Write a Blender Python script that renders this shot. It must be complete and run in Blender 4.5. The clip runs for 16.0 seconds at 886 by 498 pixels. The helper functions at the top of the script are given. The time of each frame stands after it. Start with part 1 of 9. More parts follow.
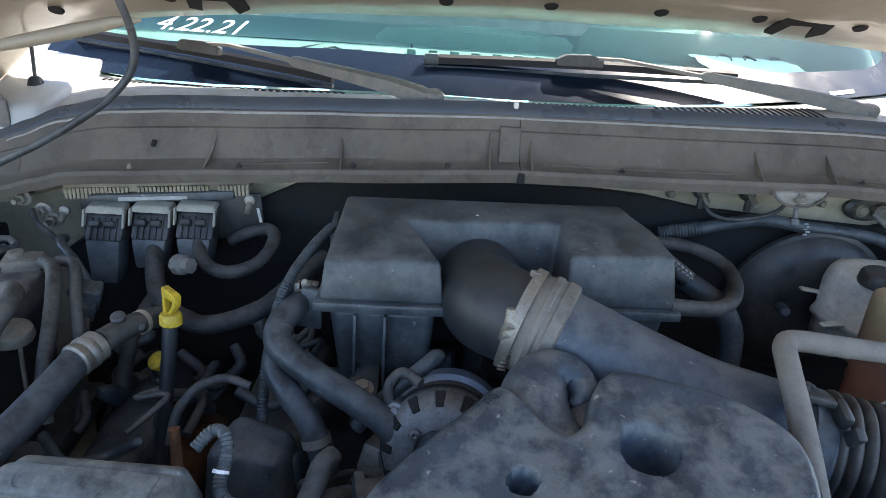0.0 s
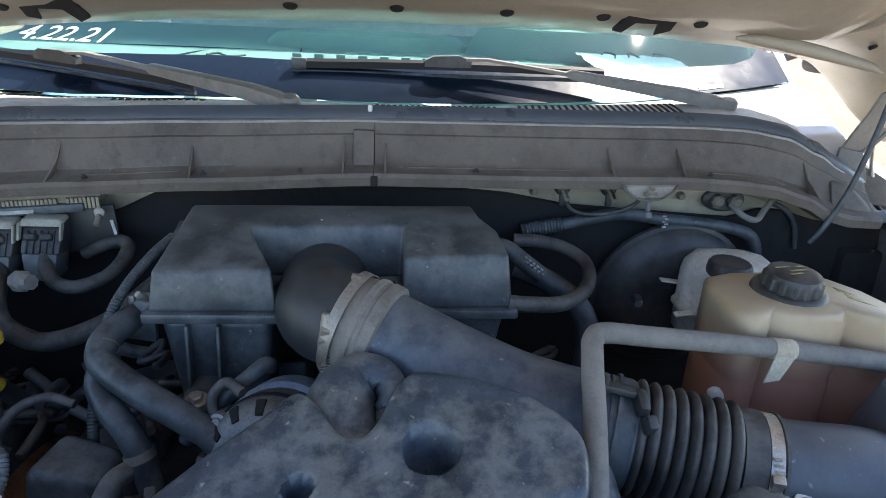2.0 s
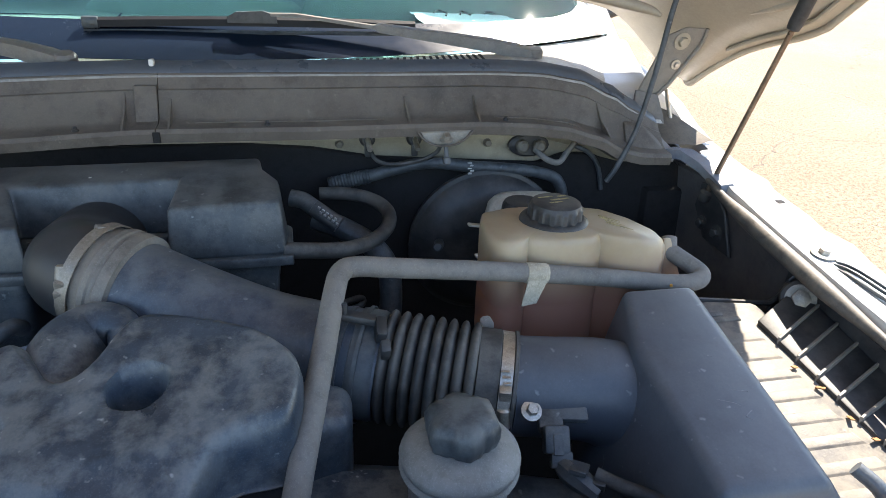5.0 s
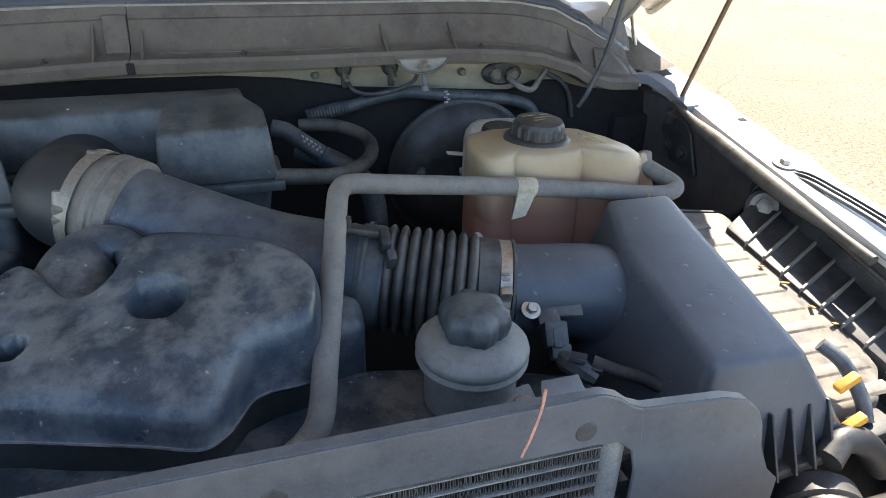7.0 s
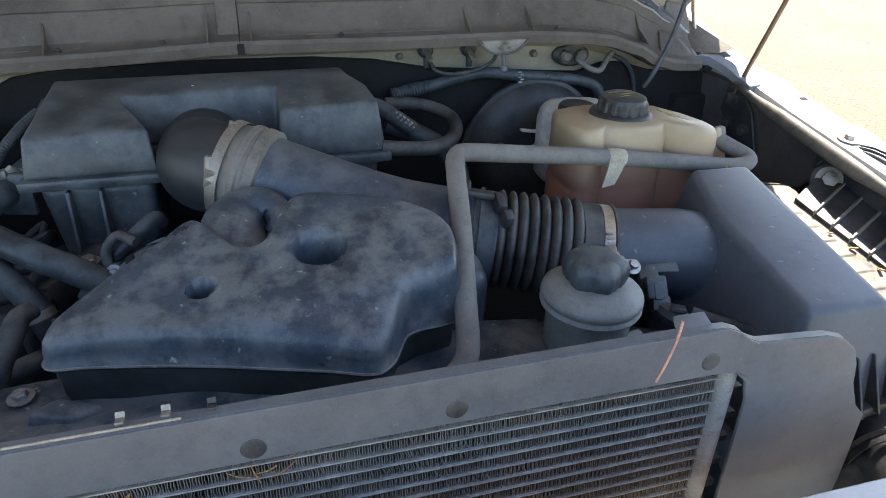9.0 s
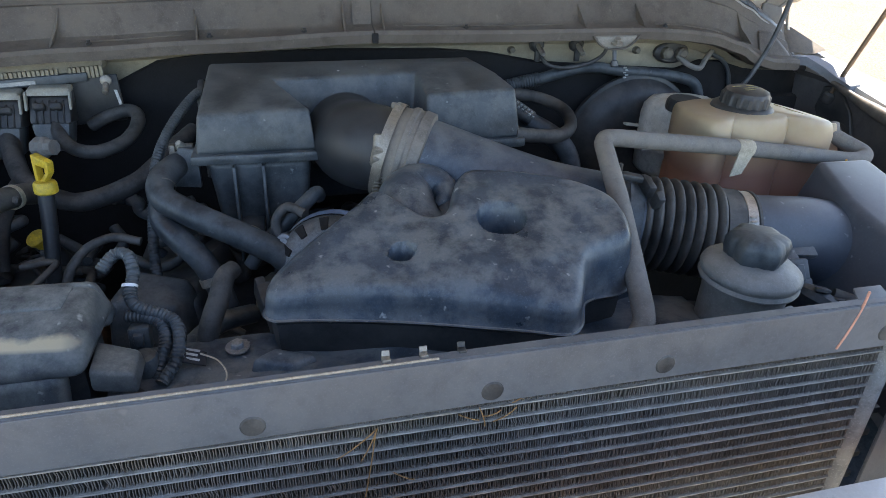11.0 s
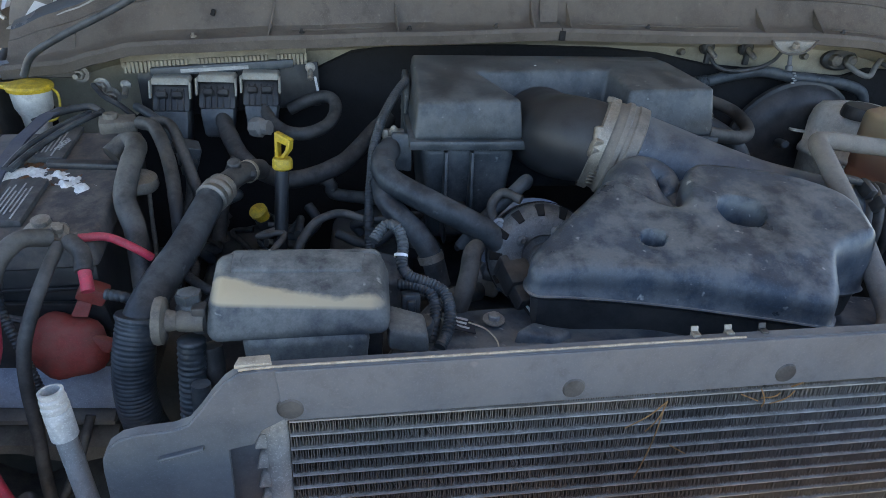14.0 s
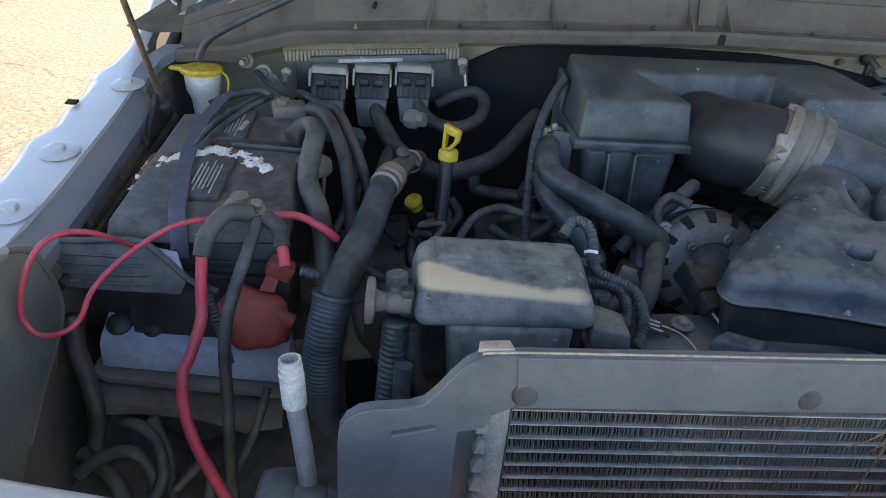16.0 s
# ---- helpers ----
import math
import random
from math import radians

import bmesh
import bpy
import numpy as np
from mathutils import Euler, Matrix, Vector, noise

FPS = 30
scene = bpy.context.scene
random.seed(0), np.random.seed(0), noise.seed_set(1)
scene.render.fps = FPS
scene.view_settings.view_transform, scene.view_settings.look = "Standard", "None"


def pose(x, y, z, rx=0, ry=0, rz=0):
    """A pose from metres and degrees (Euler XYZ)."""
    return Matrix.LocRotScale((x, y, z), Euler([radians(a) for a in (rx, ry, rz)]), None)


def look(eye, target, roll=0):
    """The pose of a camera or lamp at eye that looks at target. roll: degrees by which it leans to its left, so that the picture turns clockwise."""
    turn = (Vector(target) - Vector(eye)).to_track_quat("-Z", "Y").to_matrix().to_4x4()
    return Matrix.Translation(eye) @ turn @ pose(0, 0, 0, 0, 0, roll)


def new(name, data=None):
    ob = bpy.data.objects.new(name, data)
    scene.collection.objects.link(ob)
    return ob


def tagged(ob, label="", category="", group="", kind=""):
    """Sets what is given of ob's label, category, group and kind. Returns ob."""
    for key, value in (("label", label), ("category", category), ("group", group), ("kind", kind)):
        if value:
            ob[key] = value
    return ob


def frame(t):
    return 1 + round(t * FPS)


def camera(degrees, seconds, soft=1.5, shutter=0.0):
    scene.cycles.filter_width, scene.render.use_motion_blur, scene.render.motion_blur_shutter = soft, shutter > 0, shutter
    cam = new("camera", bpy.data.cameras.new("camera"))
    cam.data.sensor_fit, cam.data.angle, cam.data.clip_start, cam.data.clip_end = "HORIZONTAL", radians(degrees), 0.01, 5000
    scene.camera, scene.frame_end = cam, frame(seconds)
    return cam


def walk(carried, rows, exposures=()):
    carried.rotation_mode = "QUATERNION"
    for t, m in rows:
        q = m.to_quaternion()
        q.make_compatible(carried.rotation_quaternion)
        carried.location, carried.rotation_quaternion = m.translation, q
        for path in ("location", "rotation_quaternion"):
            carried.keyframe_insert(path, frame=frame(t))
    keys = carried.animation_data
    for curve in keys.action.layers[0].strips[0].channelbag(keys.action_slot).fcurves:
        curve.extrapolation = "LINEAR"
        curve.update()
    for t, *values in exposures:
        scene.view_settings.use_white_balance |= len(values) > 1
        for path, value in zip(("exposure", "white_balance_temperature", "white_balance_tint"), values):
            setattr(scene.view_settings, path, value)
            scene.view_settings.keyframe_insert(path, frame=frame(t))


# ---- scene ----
# All places below are in the truck's own axes: x to the driver's side, y to the rear, z up.
# TRUCK lays them on level ground.
TRUCK = pose(0, 0, -0.02, -6, 0, 0)
cam = camera(70.7, 16.0, soft=0.8)
PATH = [
    (0, (0.0120, 0.0235, 1.6437), (0.0839, 1.8864, 0.9197), 3.81),
    (0.5, (0.0472, 0.0261, 1.6456), (0.1430, 1.8893, 0.9247), 3.80),
    (1, (0.0877, 0.0242, 1.6488), (0.2134, 1.8858, 0.9284), 3.61),
    (1.5, (0.1279, 0.0219, 1.6520), (0.2855, 1.8828, 0.9363), 3.34),
    (2, (0.1718, 0.0186, 1.6534), (0.3488, 1.8786, 0.9399), 2.81),
    (2.5, (0.2095, 0.0186, 1.6507), (0.4201, 1.8761, 0.9396), 2.41),
    (3, (0.2462, 0.0178, 1.6459), (0.5024, 1.8706, 0.9378), 2.18),
    (3.5, (0.2822, 0.0137, 1.6418), (0.5753, 1.8610, 0.9334), 1.87),
    (4, (0.3095, 0.0072, 1.6370), (0.6317, 1.8470, 0.9218), 1.56),
    (4.5, (0.3379, -0.0050, 1.6273), (0.6928, 1.8224, 0.8962), 1.66),
    (5, (0.3594, -0.0271, 1.6156), (0.7585, 1.7814, 0.8605), 1.82),
    (5.2, (0.3662, -0.0338, 1.6074), (0.7882, 1.7646, 0.8407), 1.86),
    (7.3, (0.2877, -0.0621, 1.5827), (0.8248, 1.6470, 0.6936), 1.44),
    (7.5, (0.2765, -0.0680, 1.5840), (0.8096, 1.6412, 0.6926), 1.38),
    (8, (0.2426, -0.0831, 1.5859), (0.7668, 1.6248, 0.6867), 1.27),
    (8.5, (0.2161, -0.0944, 1.5831), (0.7284, 1.6133, 0.6769), 1.18),
    (9, (0.1747, -0.0956, 1.5821), (0.6766, 1.6122, 0.6703), 1.28),
    (9.2, (0.1607, -0.0946, 1.5791), (0.6624, 1.6135, 0.6677), 1.58),
    (11.3, (-0.0160, -0.1066, 1.5680), (0.4373, 1.6191, 0.6643), 2.19),
    (11.5, (-0.0270, -0.1086, 1.5680), (0.4162, 1.6187, 0.6625), 2.09),
    (12, (-0.0655, -0.1108, 1.5670), (0.3602, 1.6219, 0.6634), 2.60),
    (12.5, (-0.1051, -0.1029, 1.5646), (0.3015, 1.6356, 0.6633), 2.77),
    (13, (-0.1372, -0.1025, 1.5596), (0.2467, 1.6405, 0.6571), 2.84),
    (13.5, (-0.1673, -0.1011, 1.5557), (0.1864, 1.6485, 0.6536), 2.92),
    (14, (-0.2033, -0.0996, 1.5548), (0.1170, 1.6569, 0.6535), 3.30),
    (14.5, (-0.2363, -0.0960, 1.5478), (0.0281, 1.6685, 0.6441), 3.45),
    (15, (-0.2647, -0.0978, 1.5439), (-0.0492, 1.6733, 0.6401), 3.69),
    (15.5, (-0.2999, -0.0965, 1.5376), (-0.1281, 1.6795, 0.6342), 4.14),
    (16, (-0.3342, -0.0890, 1.5373), (-0.1905, 1.6902, 0.6351), 4.50),
]
EXPOSURES = [(0, 1.98, 6750, 12), (2, 1.80, 6600, 12), (3, 1.68, 6600, 11), (5, 1.74, 6910, 12), (8, 1.80, 7110, 12), (12, 1.90, 6910, 13), (14.5, 1.88, 6810, 12), (16, 1.85, 7060, 14)]
walk(cam, [(t, TRUCK @ look(eye, target, roll)) for t, eye, target, roll in PATH], EXPOSURES)

# ---- light ----
SUN_TO = (TRUCK.to_3x3() @ Vector((0.60, 0.47, 1.0))).normalized()
world = bpy.data.worlds.new("sky")
scene.world = world
world.use_nodes = True
wn = world.node_tree.nodes
sky = wn.new("ShaderNodeTexSky")
sky.sky_type = "NISHITA"
sky.sun_disc = False
sky.sun_elevation = math.asin(SUN_TO.z)
sky.sun_rotation = math.atan2(SUN_TO.x, SUN_TO.y)
sky.air_density, sky.dust_density = 1.0, 0.4
wn["Background"].inputs["Strength"].default_value = 0.15
world.node_tree.links.new(sky.outputs[0], wn["Background"].inputs["Color"])
sun_data = bpy.data.lights.new("sun", "SUN")
sun_data.energy, sun_data.angle, sun_data.color = 5.0, radians(0.53), (1.0, 0.94, 0.84)
sun = new("sun", sun_data)
sun.matrix_basis = look((SUN_TO * 30), (0, 0, 0))

# ---- materials ----


def nodes_of(name):
    m = bpy.data.materials.new(name)
    m.use_nodes = True
    nt = m.node_tree
    return m, nt, nt.nodes["Principled BSDF"]


def noise_node(nt, scale, detail=4, rough=0.6, coord="Object"):
    tc = nt.nodes.new("ShaderNodeTexCoord")
    n = nt.nodes.new("ShaderNodeTexNoise")
    n.inputs["Scale"].default_value = scale
    n.inputs["Detail"].default_value = detail
    n.inputs["Roughness"].default_value = rough
    nt.links.new(tc.outputs[coord], n.inputs["Vector"])
    return n.outputs["Fac"]


def ramp(nt, fac, lo, hi):
    r = nt.nodes.new("ShaderNodeMapRange")
    r.inputs["From Min"].default_value, r.inputs["From Max"].default_value = lo, hi
    nt.links.new(fac, r.inputs["Value"])
    return r.outputs[0]


def mix(nt, fac, a, b):
    m = nt.nodes.new("ShaderNodeMix")
    m.data_type = "RGBA"
    for sock, v in ((m.inputs["Factor"], fac), (m.inputs["A"], a), (m.inputs["B"], b)):
        if isinstance(v, (int, float)):
            sock.default_value = v
        elif isinstance(v, tuple):
            sock.default_value = (*v, 1)
        else:
            nt.links.new(v, sock)
    return m.outputs["Result"]


def arith(nt, op, a, b):
    m = nt.nodes.new("ShaderNodeMath")
    m.operation = op
    m.use_clamp = True
    for i, v in enumerate((a, b)):
        if isinstance(v, (int, float)):
            m.inputs[i].default_value = v
        else:
            nt.links.new(v, m.inputs[i])
    return m.outputs[0]


def surface(name, base, rough=0.5, metal=0.0, dust=None, dusty=0.5, tone=0.25, size=14.0, bump=0.28, grain=220.0,
            spec=0.5, settle=0.5, spots=0.0, coat=0.0, crisp=0.09):
    """Base colour with blotches, a dust layer that lies thickest on upward faces, fine relief."""
    m, nt, b = nodes_of(name)
    big = noise_node(nt, size, 5, 0.62)
    small = noise_node(nt, grain, 3, 0.7)
    dark = tuple(c * (1 - tone) for c in base)
    light = tuple(min(1, c * (1 + tone)) for c in base)
    col = mix(nt, ramp(nt, big, 0.35, 0.65), dark, light)
    col = mix(nt, arith(nt, "MULTIPLY", ramp(nt, small, 0.35, 0.7), 0.22), col, tuple(min(1, c * 1.5) for c in base))
    blot = noise_node(nt, size * 5.0, 6, 0.7)
    col = mix(nt, arith(nt, "MULTIPLY", ramp(nt, blot, 0.50, 0.62), min(0.6, tone * 1.6)), col, tuple(c * 0.55 for c in base))
    grit = noise_node(nt, 620.0, 2, 0.7)
    col = mix(nt, arith(nt, "MULTIPLY", ramp(nt, grit, 0.55, 0.72), min(0.55, tone * 1.5)), col, tuple(min(1, c * 2.1) for c in base))
    rv = ramp(nt, big, 0.3, 0.75)
    rmix = nt.nodes.new("ShaderNodeMapRange")
    rmix.inputs["To Min"].default_value, rmix.inputs["To Max"].default_value = max(0.02, rough - 0.08), min(1, rough + 0.12)
    nt.links.new(rv, rmix.inputs["Value"])
    rough_out = rmix.outputs[0]
    if dust:
        geo = nt.nodes.new("ShaderNodeNewGeometry")
        sep = nt.nodes.new("ShaderNodeSeparateXYZ")
        nt.links.new(geo.outputs["Normal"], sep.inputs[0])
        up = ramp(nt, sep.outputs["Z"], -0.2, 1.0)
        cloud = ramp(nt, noise_node(nt, size * 1.7, 8, 0.68), 0.50 - crisp, 0.50 + crisp)
        up = arith(nt, "ADD", arith(nt, "MULTIPLY", up, settle), 1 - settle)
        fac = arith(nt, "MULTIPLY", arith(nt, "MULTIPLY", up, cloud), dusty)
        fine = ramp(nt, noise_node(nt, grain * 1.6, 2, 0.8), 0.3, 0.75)
        fac = arith(nt, "MULTIPLY", fac, arith(nt, "ADD", arith(nt, "MULTIPLY", fine, 0.3), 0.72))
        col = mix(nt, fac, col, dust)
        if spots:
            sp = ramp(nt, noise_node(nt, 95.0, 2, 0.5), 0.70, 0.78)
            col = mix(nt, arith(nt, "MULTIPLY", sp, spots), col, tuple(min(1, c * 1.6) for c in dust))
        rough_out = arith(nt, "ADD", rough_out, arith(nt, "MULTIPLY", fac, 0.35))
    nt.links.new(col, b.inputs["Base Color"])
    nt.links.new(rough_out, b.inputs["Roughness"])
    b.inputs["Metallic"].default_value = metal
    b.inputs["Specular IOR Level"].default_value = spec
    b.inputs["Coat Weight"].default_value = coat
    if bump:
        bn = nt.nodes.new("ShaderNodeBump")
        bn.inputs["Strength"].default_value = bump
        bn.inputs["Distance"].default_value = 0.001
        both = nt.nodes.new("ShaderNodeMath")
        both.operation = "MULTIPLY_ADD"
        nt.links.new(grit, both.inputs[0])
        both.inputs[1].default_value = 0.35
        nt.links.new(small, both.inputs[2])
        nt.links.new(both.outputs[0], bn.inputs["Height"])
        nt.links.new(bn.outputs[0], b.inputs["Normal"])
    return m


DUST = (0.21, 0.20, 0.185)
TAN_DUST = (0.30, 0.26, 0.20)
plastic = surface("black_plastic", (0.044, 0.053, 0.061), 0.36, dust=(0.20, 0.212, 0.212), dusty=0.5, size=13, bump=0.12, spots=0.5, crisp=0.08, tone=0.35)
cover_plastic = surface("dusty_cover_plastic", (0.042, 0.058, 0.078), 0.33, dust=(0.26, 0.265, 0.255), dusty=0.58, size=13, settle=0.9, bump=0.12, spots=0.8, crisp=0.07, tone=0.35)
dark_plastic = surface("dark_plastic", (0.024, 0.026, 0.029), 0.42, dust=DUST, dusty=0.3, bump=0.12)
inner_dust = surface("dusty_inner_fender", (0.05, 0.048, 0.046), 0.6, dust=(0.20, 0.175, 0.15), dusty=0.7, size=9, settle=0.2)
# dust kept to upward faces also stands for the sky sheen there
clean_plastic = surface("grey_blue_plastic", (0.052, 0.063, 0.082), 0.34, dust=(0.23, 0.24, 0.25), dusty=0.5, size=6, tone=0.15, bump=0.06, spots=0.4, settle=1.0, crisp=0.30)
elbow_rubber = surface("smooth_black_rubber", (0.020, 0.023, 0.028), 0.42, dust=(0.085, 0.088, 0.088), dusty=0.35, size=9, bump=0.06)
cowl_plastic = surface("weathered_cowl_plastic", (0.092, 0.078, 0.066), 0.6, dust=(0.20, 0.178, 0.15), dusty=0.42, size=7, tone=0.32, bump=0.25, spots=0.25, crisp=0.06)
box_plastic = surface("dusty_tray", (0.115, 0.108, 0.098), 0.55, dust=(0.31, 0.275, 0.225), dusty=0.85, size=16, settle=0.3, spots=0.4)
shroud_plastic = surface("grey_shroud_plastic", (0.100, 0.107, 0.117), 0.45, dust=(0.21, 0.20, 0.19), dusty=0.45, size=9, tone=0.20, bump=0.12, spots=0.2)
rubber = surface("black_rubber", (0.031, 0.038, 0.045), 0.42, dust=(0.175, 0.195, 0.205), dusty=0.5, size=18, bump=0.12, spots=0.3)
rubber_dusty = surface("dusty_rubber", (0.036, 0.036, 0.037), 0.52, dust=(0.21, 0.20, 0.18), dusty=0.55, size=14, bump=0.12)
rim_dust_sun = surface("dusty_sunlit_rim", (0.36, 0.31, 0.24), 0.8, size=30, tone=0.3)
foam_hose = surface("grey_foam_hose", (0.165, 0.157, 0.147), 0.75, dust=(0.25, 0.23, 0.2), dusty=0.6, size=18)
loom_tape = surface("cloth_loom_tape", (0.030, 0.031, 0.033), 0.6, dust=(0.16, 0.155, 0.145), dusty=0.55, size=22, bump=0.4)
steel = surface("zinc_steel", (0.52, 0.50, 0.46), 0.38, metal=0.9, dust=TAN_DUST, dusty=0.35, size=40)
dull_steel = surface("dull_steel", (0.30, 0.28, 0.25), 0.5, metal=0.7, dust=TAN_DUST, dusty=0.4, size=40)
alloy = surface("cast_alloy", (0.30, 0.31, 0.32), 0.48, metal=0.75, dust=DUST, dusty=0.4, size=30, bump=0.5)
rust = surface("rusty_iron", (0.17, 0.085, 0.045), 0.8, metal=0.2, size=30, tone=0.5, bump=0.6)
fin_metal = surface("radiator_fin", (0.098, 0.090, 0.086), 0.6, metal=0.1, dust=(0.22, 0.17, 0.13), dusty=0.6, size=6, tone=0.45, settle=0.1)
tube_metal = surface("radiator_tube", (0.29, 0.27, 0.25), 0.75, metal=0.0, dust=(0.26, 0.225, 0.19), dusty=0.6, size=16, tone=0.4)
paint = surface("white_body_paint", (0.48, 0.485, 0.485), 0.32, dust=(0.5, 0.46, 0.40), dusty=0.4, size=5, tone=0.06, bump=0.02, coat=0.5)
hood_paint = surface("hood_inner_paint", (0.36, 0.315, 0.245), 0.42, dust=(0.34, 0.28, 0.21), dusty=0.4, size=5, tone=0.08, bump=0.03, coat=0.2)
hinge_paint = surface("hinge_grey_paint", (0.20, 0.185, 0.165), 0.5, dust=TAN_DUST, dusty=0.5, size=14, tone=0.15)
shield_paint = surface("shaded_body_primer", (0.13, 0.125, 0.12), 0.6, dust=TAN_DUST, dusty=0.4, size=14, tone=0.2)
wall_paint = surface("firewall_paint", (0.34, 0.30, 0.22), 0.55, dust=TAN_DUST, dusty=0.6, size=8, tone=0.2)
# sound blanket's black, also put in for shade inside holes, slots and gaps
shield = surface("blanket_and_shade_black", (0.012, 0.012, 0.013), 0.9, size=12, tone=0.4, bump=0.5)
yellow = surface("yellow_plastic", (0.60, 0.41, 0.03), 0.4, dust=(0.22, 0.16, 0.05), dusty=0.55, size=60)
white_plastic = surface("milky_plastic", (0.62, 0.61, 0.56), 0.45, dust=(0.45, 0.40, 0.30), dusty=0.4, size=20)
cream_lock = surface("cream_connector_lock", (0.30, 0.295, 0.255), 0.5, dust=TAN_DUST, dusty=0.5, size=40)
ecu_case = surface("beige_ecu_case", (0.30, 0.265, 0.20), 0.6, metal=0.2, dust=TAN_DUST, dusty=0.5, size=20)
red_wire = surface("red_cable", (0.50, 0.04, 0.075), 0.45, dust=(0.35, 0.16, 0.14), dusty=0.4, size=30)
red_cap_mat = surface("faded_red_plastic", (0.30, 0.05, 0.04), 0.55, dust=(0.25, 0.14, 0.11), dusty=0.6, size=20)
label_white = surface("label_white", (0.40, 0.40, 0.39), 0.6, dust=DUST, dusty=0.4, size=60)
label_dark = surface("label_dark", (0.05, 0.055, 0.06), 0.5, dust=DUST, dusty=0.4, size=40)
tape_beige = surface("masking_tape", (0.45, 0.40, 0.31), 0.7, dust=TAN_DUST, dusty=0.4, size=50)
acid = surface("battery_acid_crust", (0.72, 0.70, 0.66), 0.9, size=90, tone=0.2, bump=0.8)
# blue tint in the base stands for sky reflected on the seal
seal_rubber = surface("weather_seal", (0.070, 0.084, 0.104), 0.28, size=4, tone=0.08, dust=(0.16, 0.16, 0.16), dusty=0.2)
blue_bracket = surface("pale_blue_paint", (0.29, 0.36, 0.47), 0.4, dust=DUST, dusty=0.3, size=12)
# navy base puts shade and reflected sky into the border's colour
frit_mat = surface("dusty_border_and_shade", (0.006, 0.012, 0.024), 0.16, dust=(0.018, 0.024, 0.034), dusty=0.4, size=5, settle=0.0, spec=0.22, bump=0.0, tone=0.1, crisp=0.2)
dash_mat = surface("dark_dashboard", (0.014, 0.018, 0.034), 0.9, size=15, tone=0.3, spec=0.15)
seat_cloth = surface("grey_seat_cloth", (0.30, 0.33, 0.32), 0.9, size=20, tone=0.15)
cab_trim = surface("pale_cab_trim", (0.100, 0.150, 0.138), 0.8, size=10, tone=0.08)
paper = surface("white_paper", (0.75, 0.75, 0.73), 0.8, size=20, tone=0.05)
marker = surface("white_marker", (0.85, 0.85, 0.83), 0.7, size=40, tone=0.1)
ink = surface("black_ink", (0.02, 0.02, 0.025), 0.7, size=40)
straw = surface("dry_pine_needle", (0.28, 0.15, 0.06), 0.8, size=60)
orange = surface("orange_plastic", (0.75, 0.32, 0.03), 0.5, dust=TAN_DUST, dusty=0.3, size=50)
white_spot = surface("white_paint_dab", (0.6, 0.6, 0.58), 0.6, size=60)


def tank_material():
    """Translucent nylon tank with orange-brown coolant behind the lower wall."""
    m, nt, b = nodes_of("coolant_tank_nylon")
    tc = nt.nodes.new("ShaderNodeTexCoord")
    sep = nt.nodes.new("ShaderNodeSeparateXYZ")
    nt.links.new(tc.outputs["Object"], sep.inputs[0])
    wob = noise_node(nt, 9.0, 3)
    add = nt.nodes.new("ShaderNodeMath")
    nt.links.new(sep.outputs["Z"], add.inputs[0])
    nt.links.new(arith(nt, "MULTIPLY", wob, 0.02), add.inputs[1])
    level = add.outputs[0]
    fill = ramp(nt, level, 1.345, 1.282)
    stain = ramp(nt, noise_node(nt, 12.0, 5, 0.65), 0.35, 0.7)
    shell = mix(nt, stain, (0.44, 0.355, 0.245), (0.36, 0.275, 0.175))
    col = mix(nt, arith(nt, "MULTIPLY", fill, 0.85), shell, (0.32, 0.135, 0.095))
    nt.links.new(col, b.inputs["Base Color"])
    b.inputs["Roughness"].default_value = 0.42
    b.inputs["Subsurface Weight"].default_value = 0.25
    b.inputs["Subsurface Radius"].default_value = (0.02, 0.013, 0.006)
    return m


tank_mat = tank_material()


def glass_material(name, tint, rough=0.02):
    m, nt, b = nodes_of(name)
    b.inputs["Base Color"].default_value = (*tint, 1)
    b.inputs["Roughness"].default_value = rough
    b.inputs["Transmission Weight"].default_value = 1.0
    b.inputs["IOR"].default_value = 1.14
    b.inputs["Specular IOR Level"].default_value = 0.5
    return m


glass = glass_material("green_tinted_glass", (0.62, 0.88, 0.86))


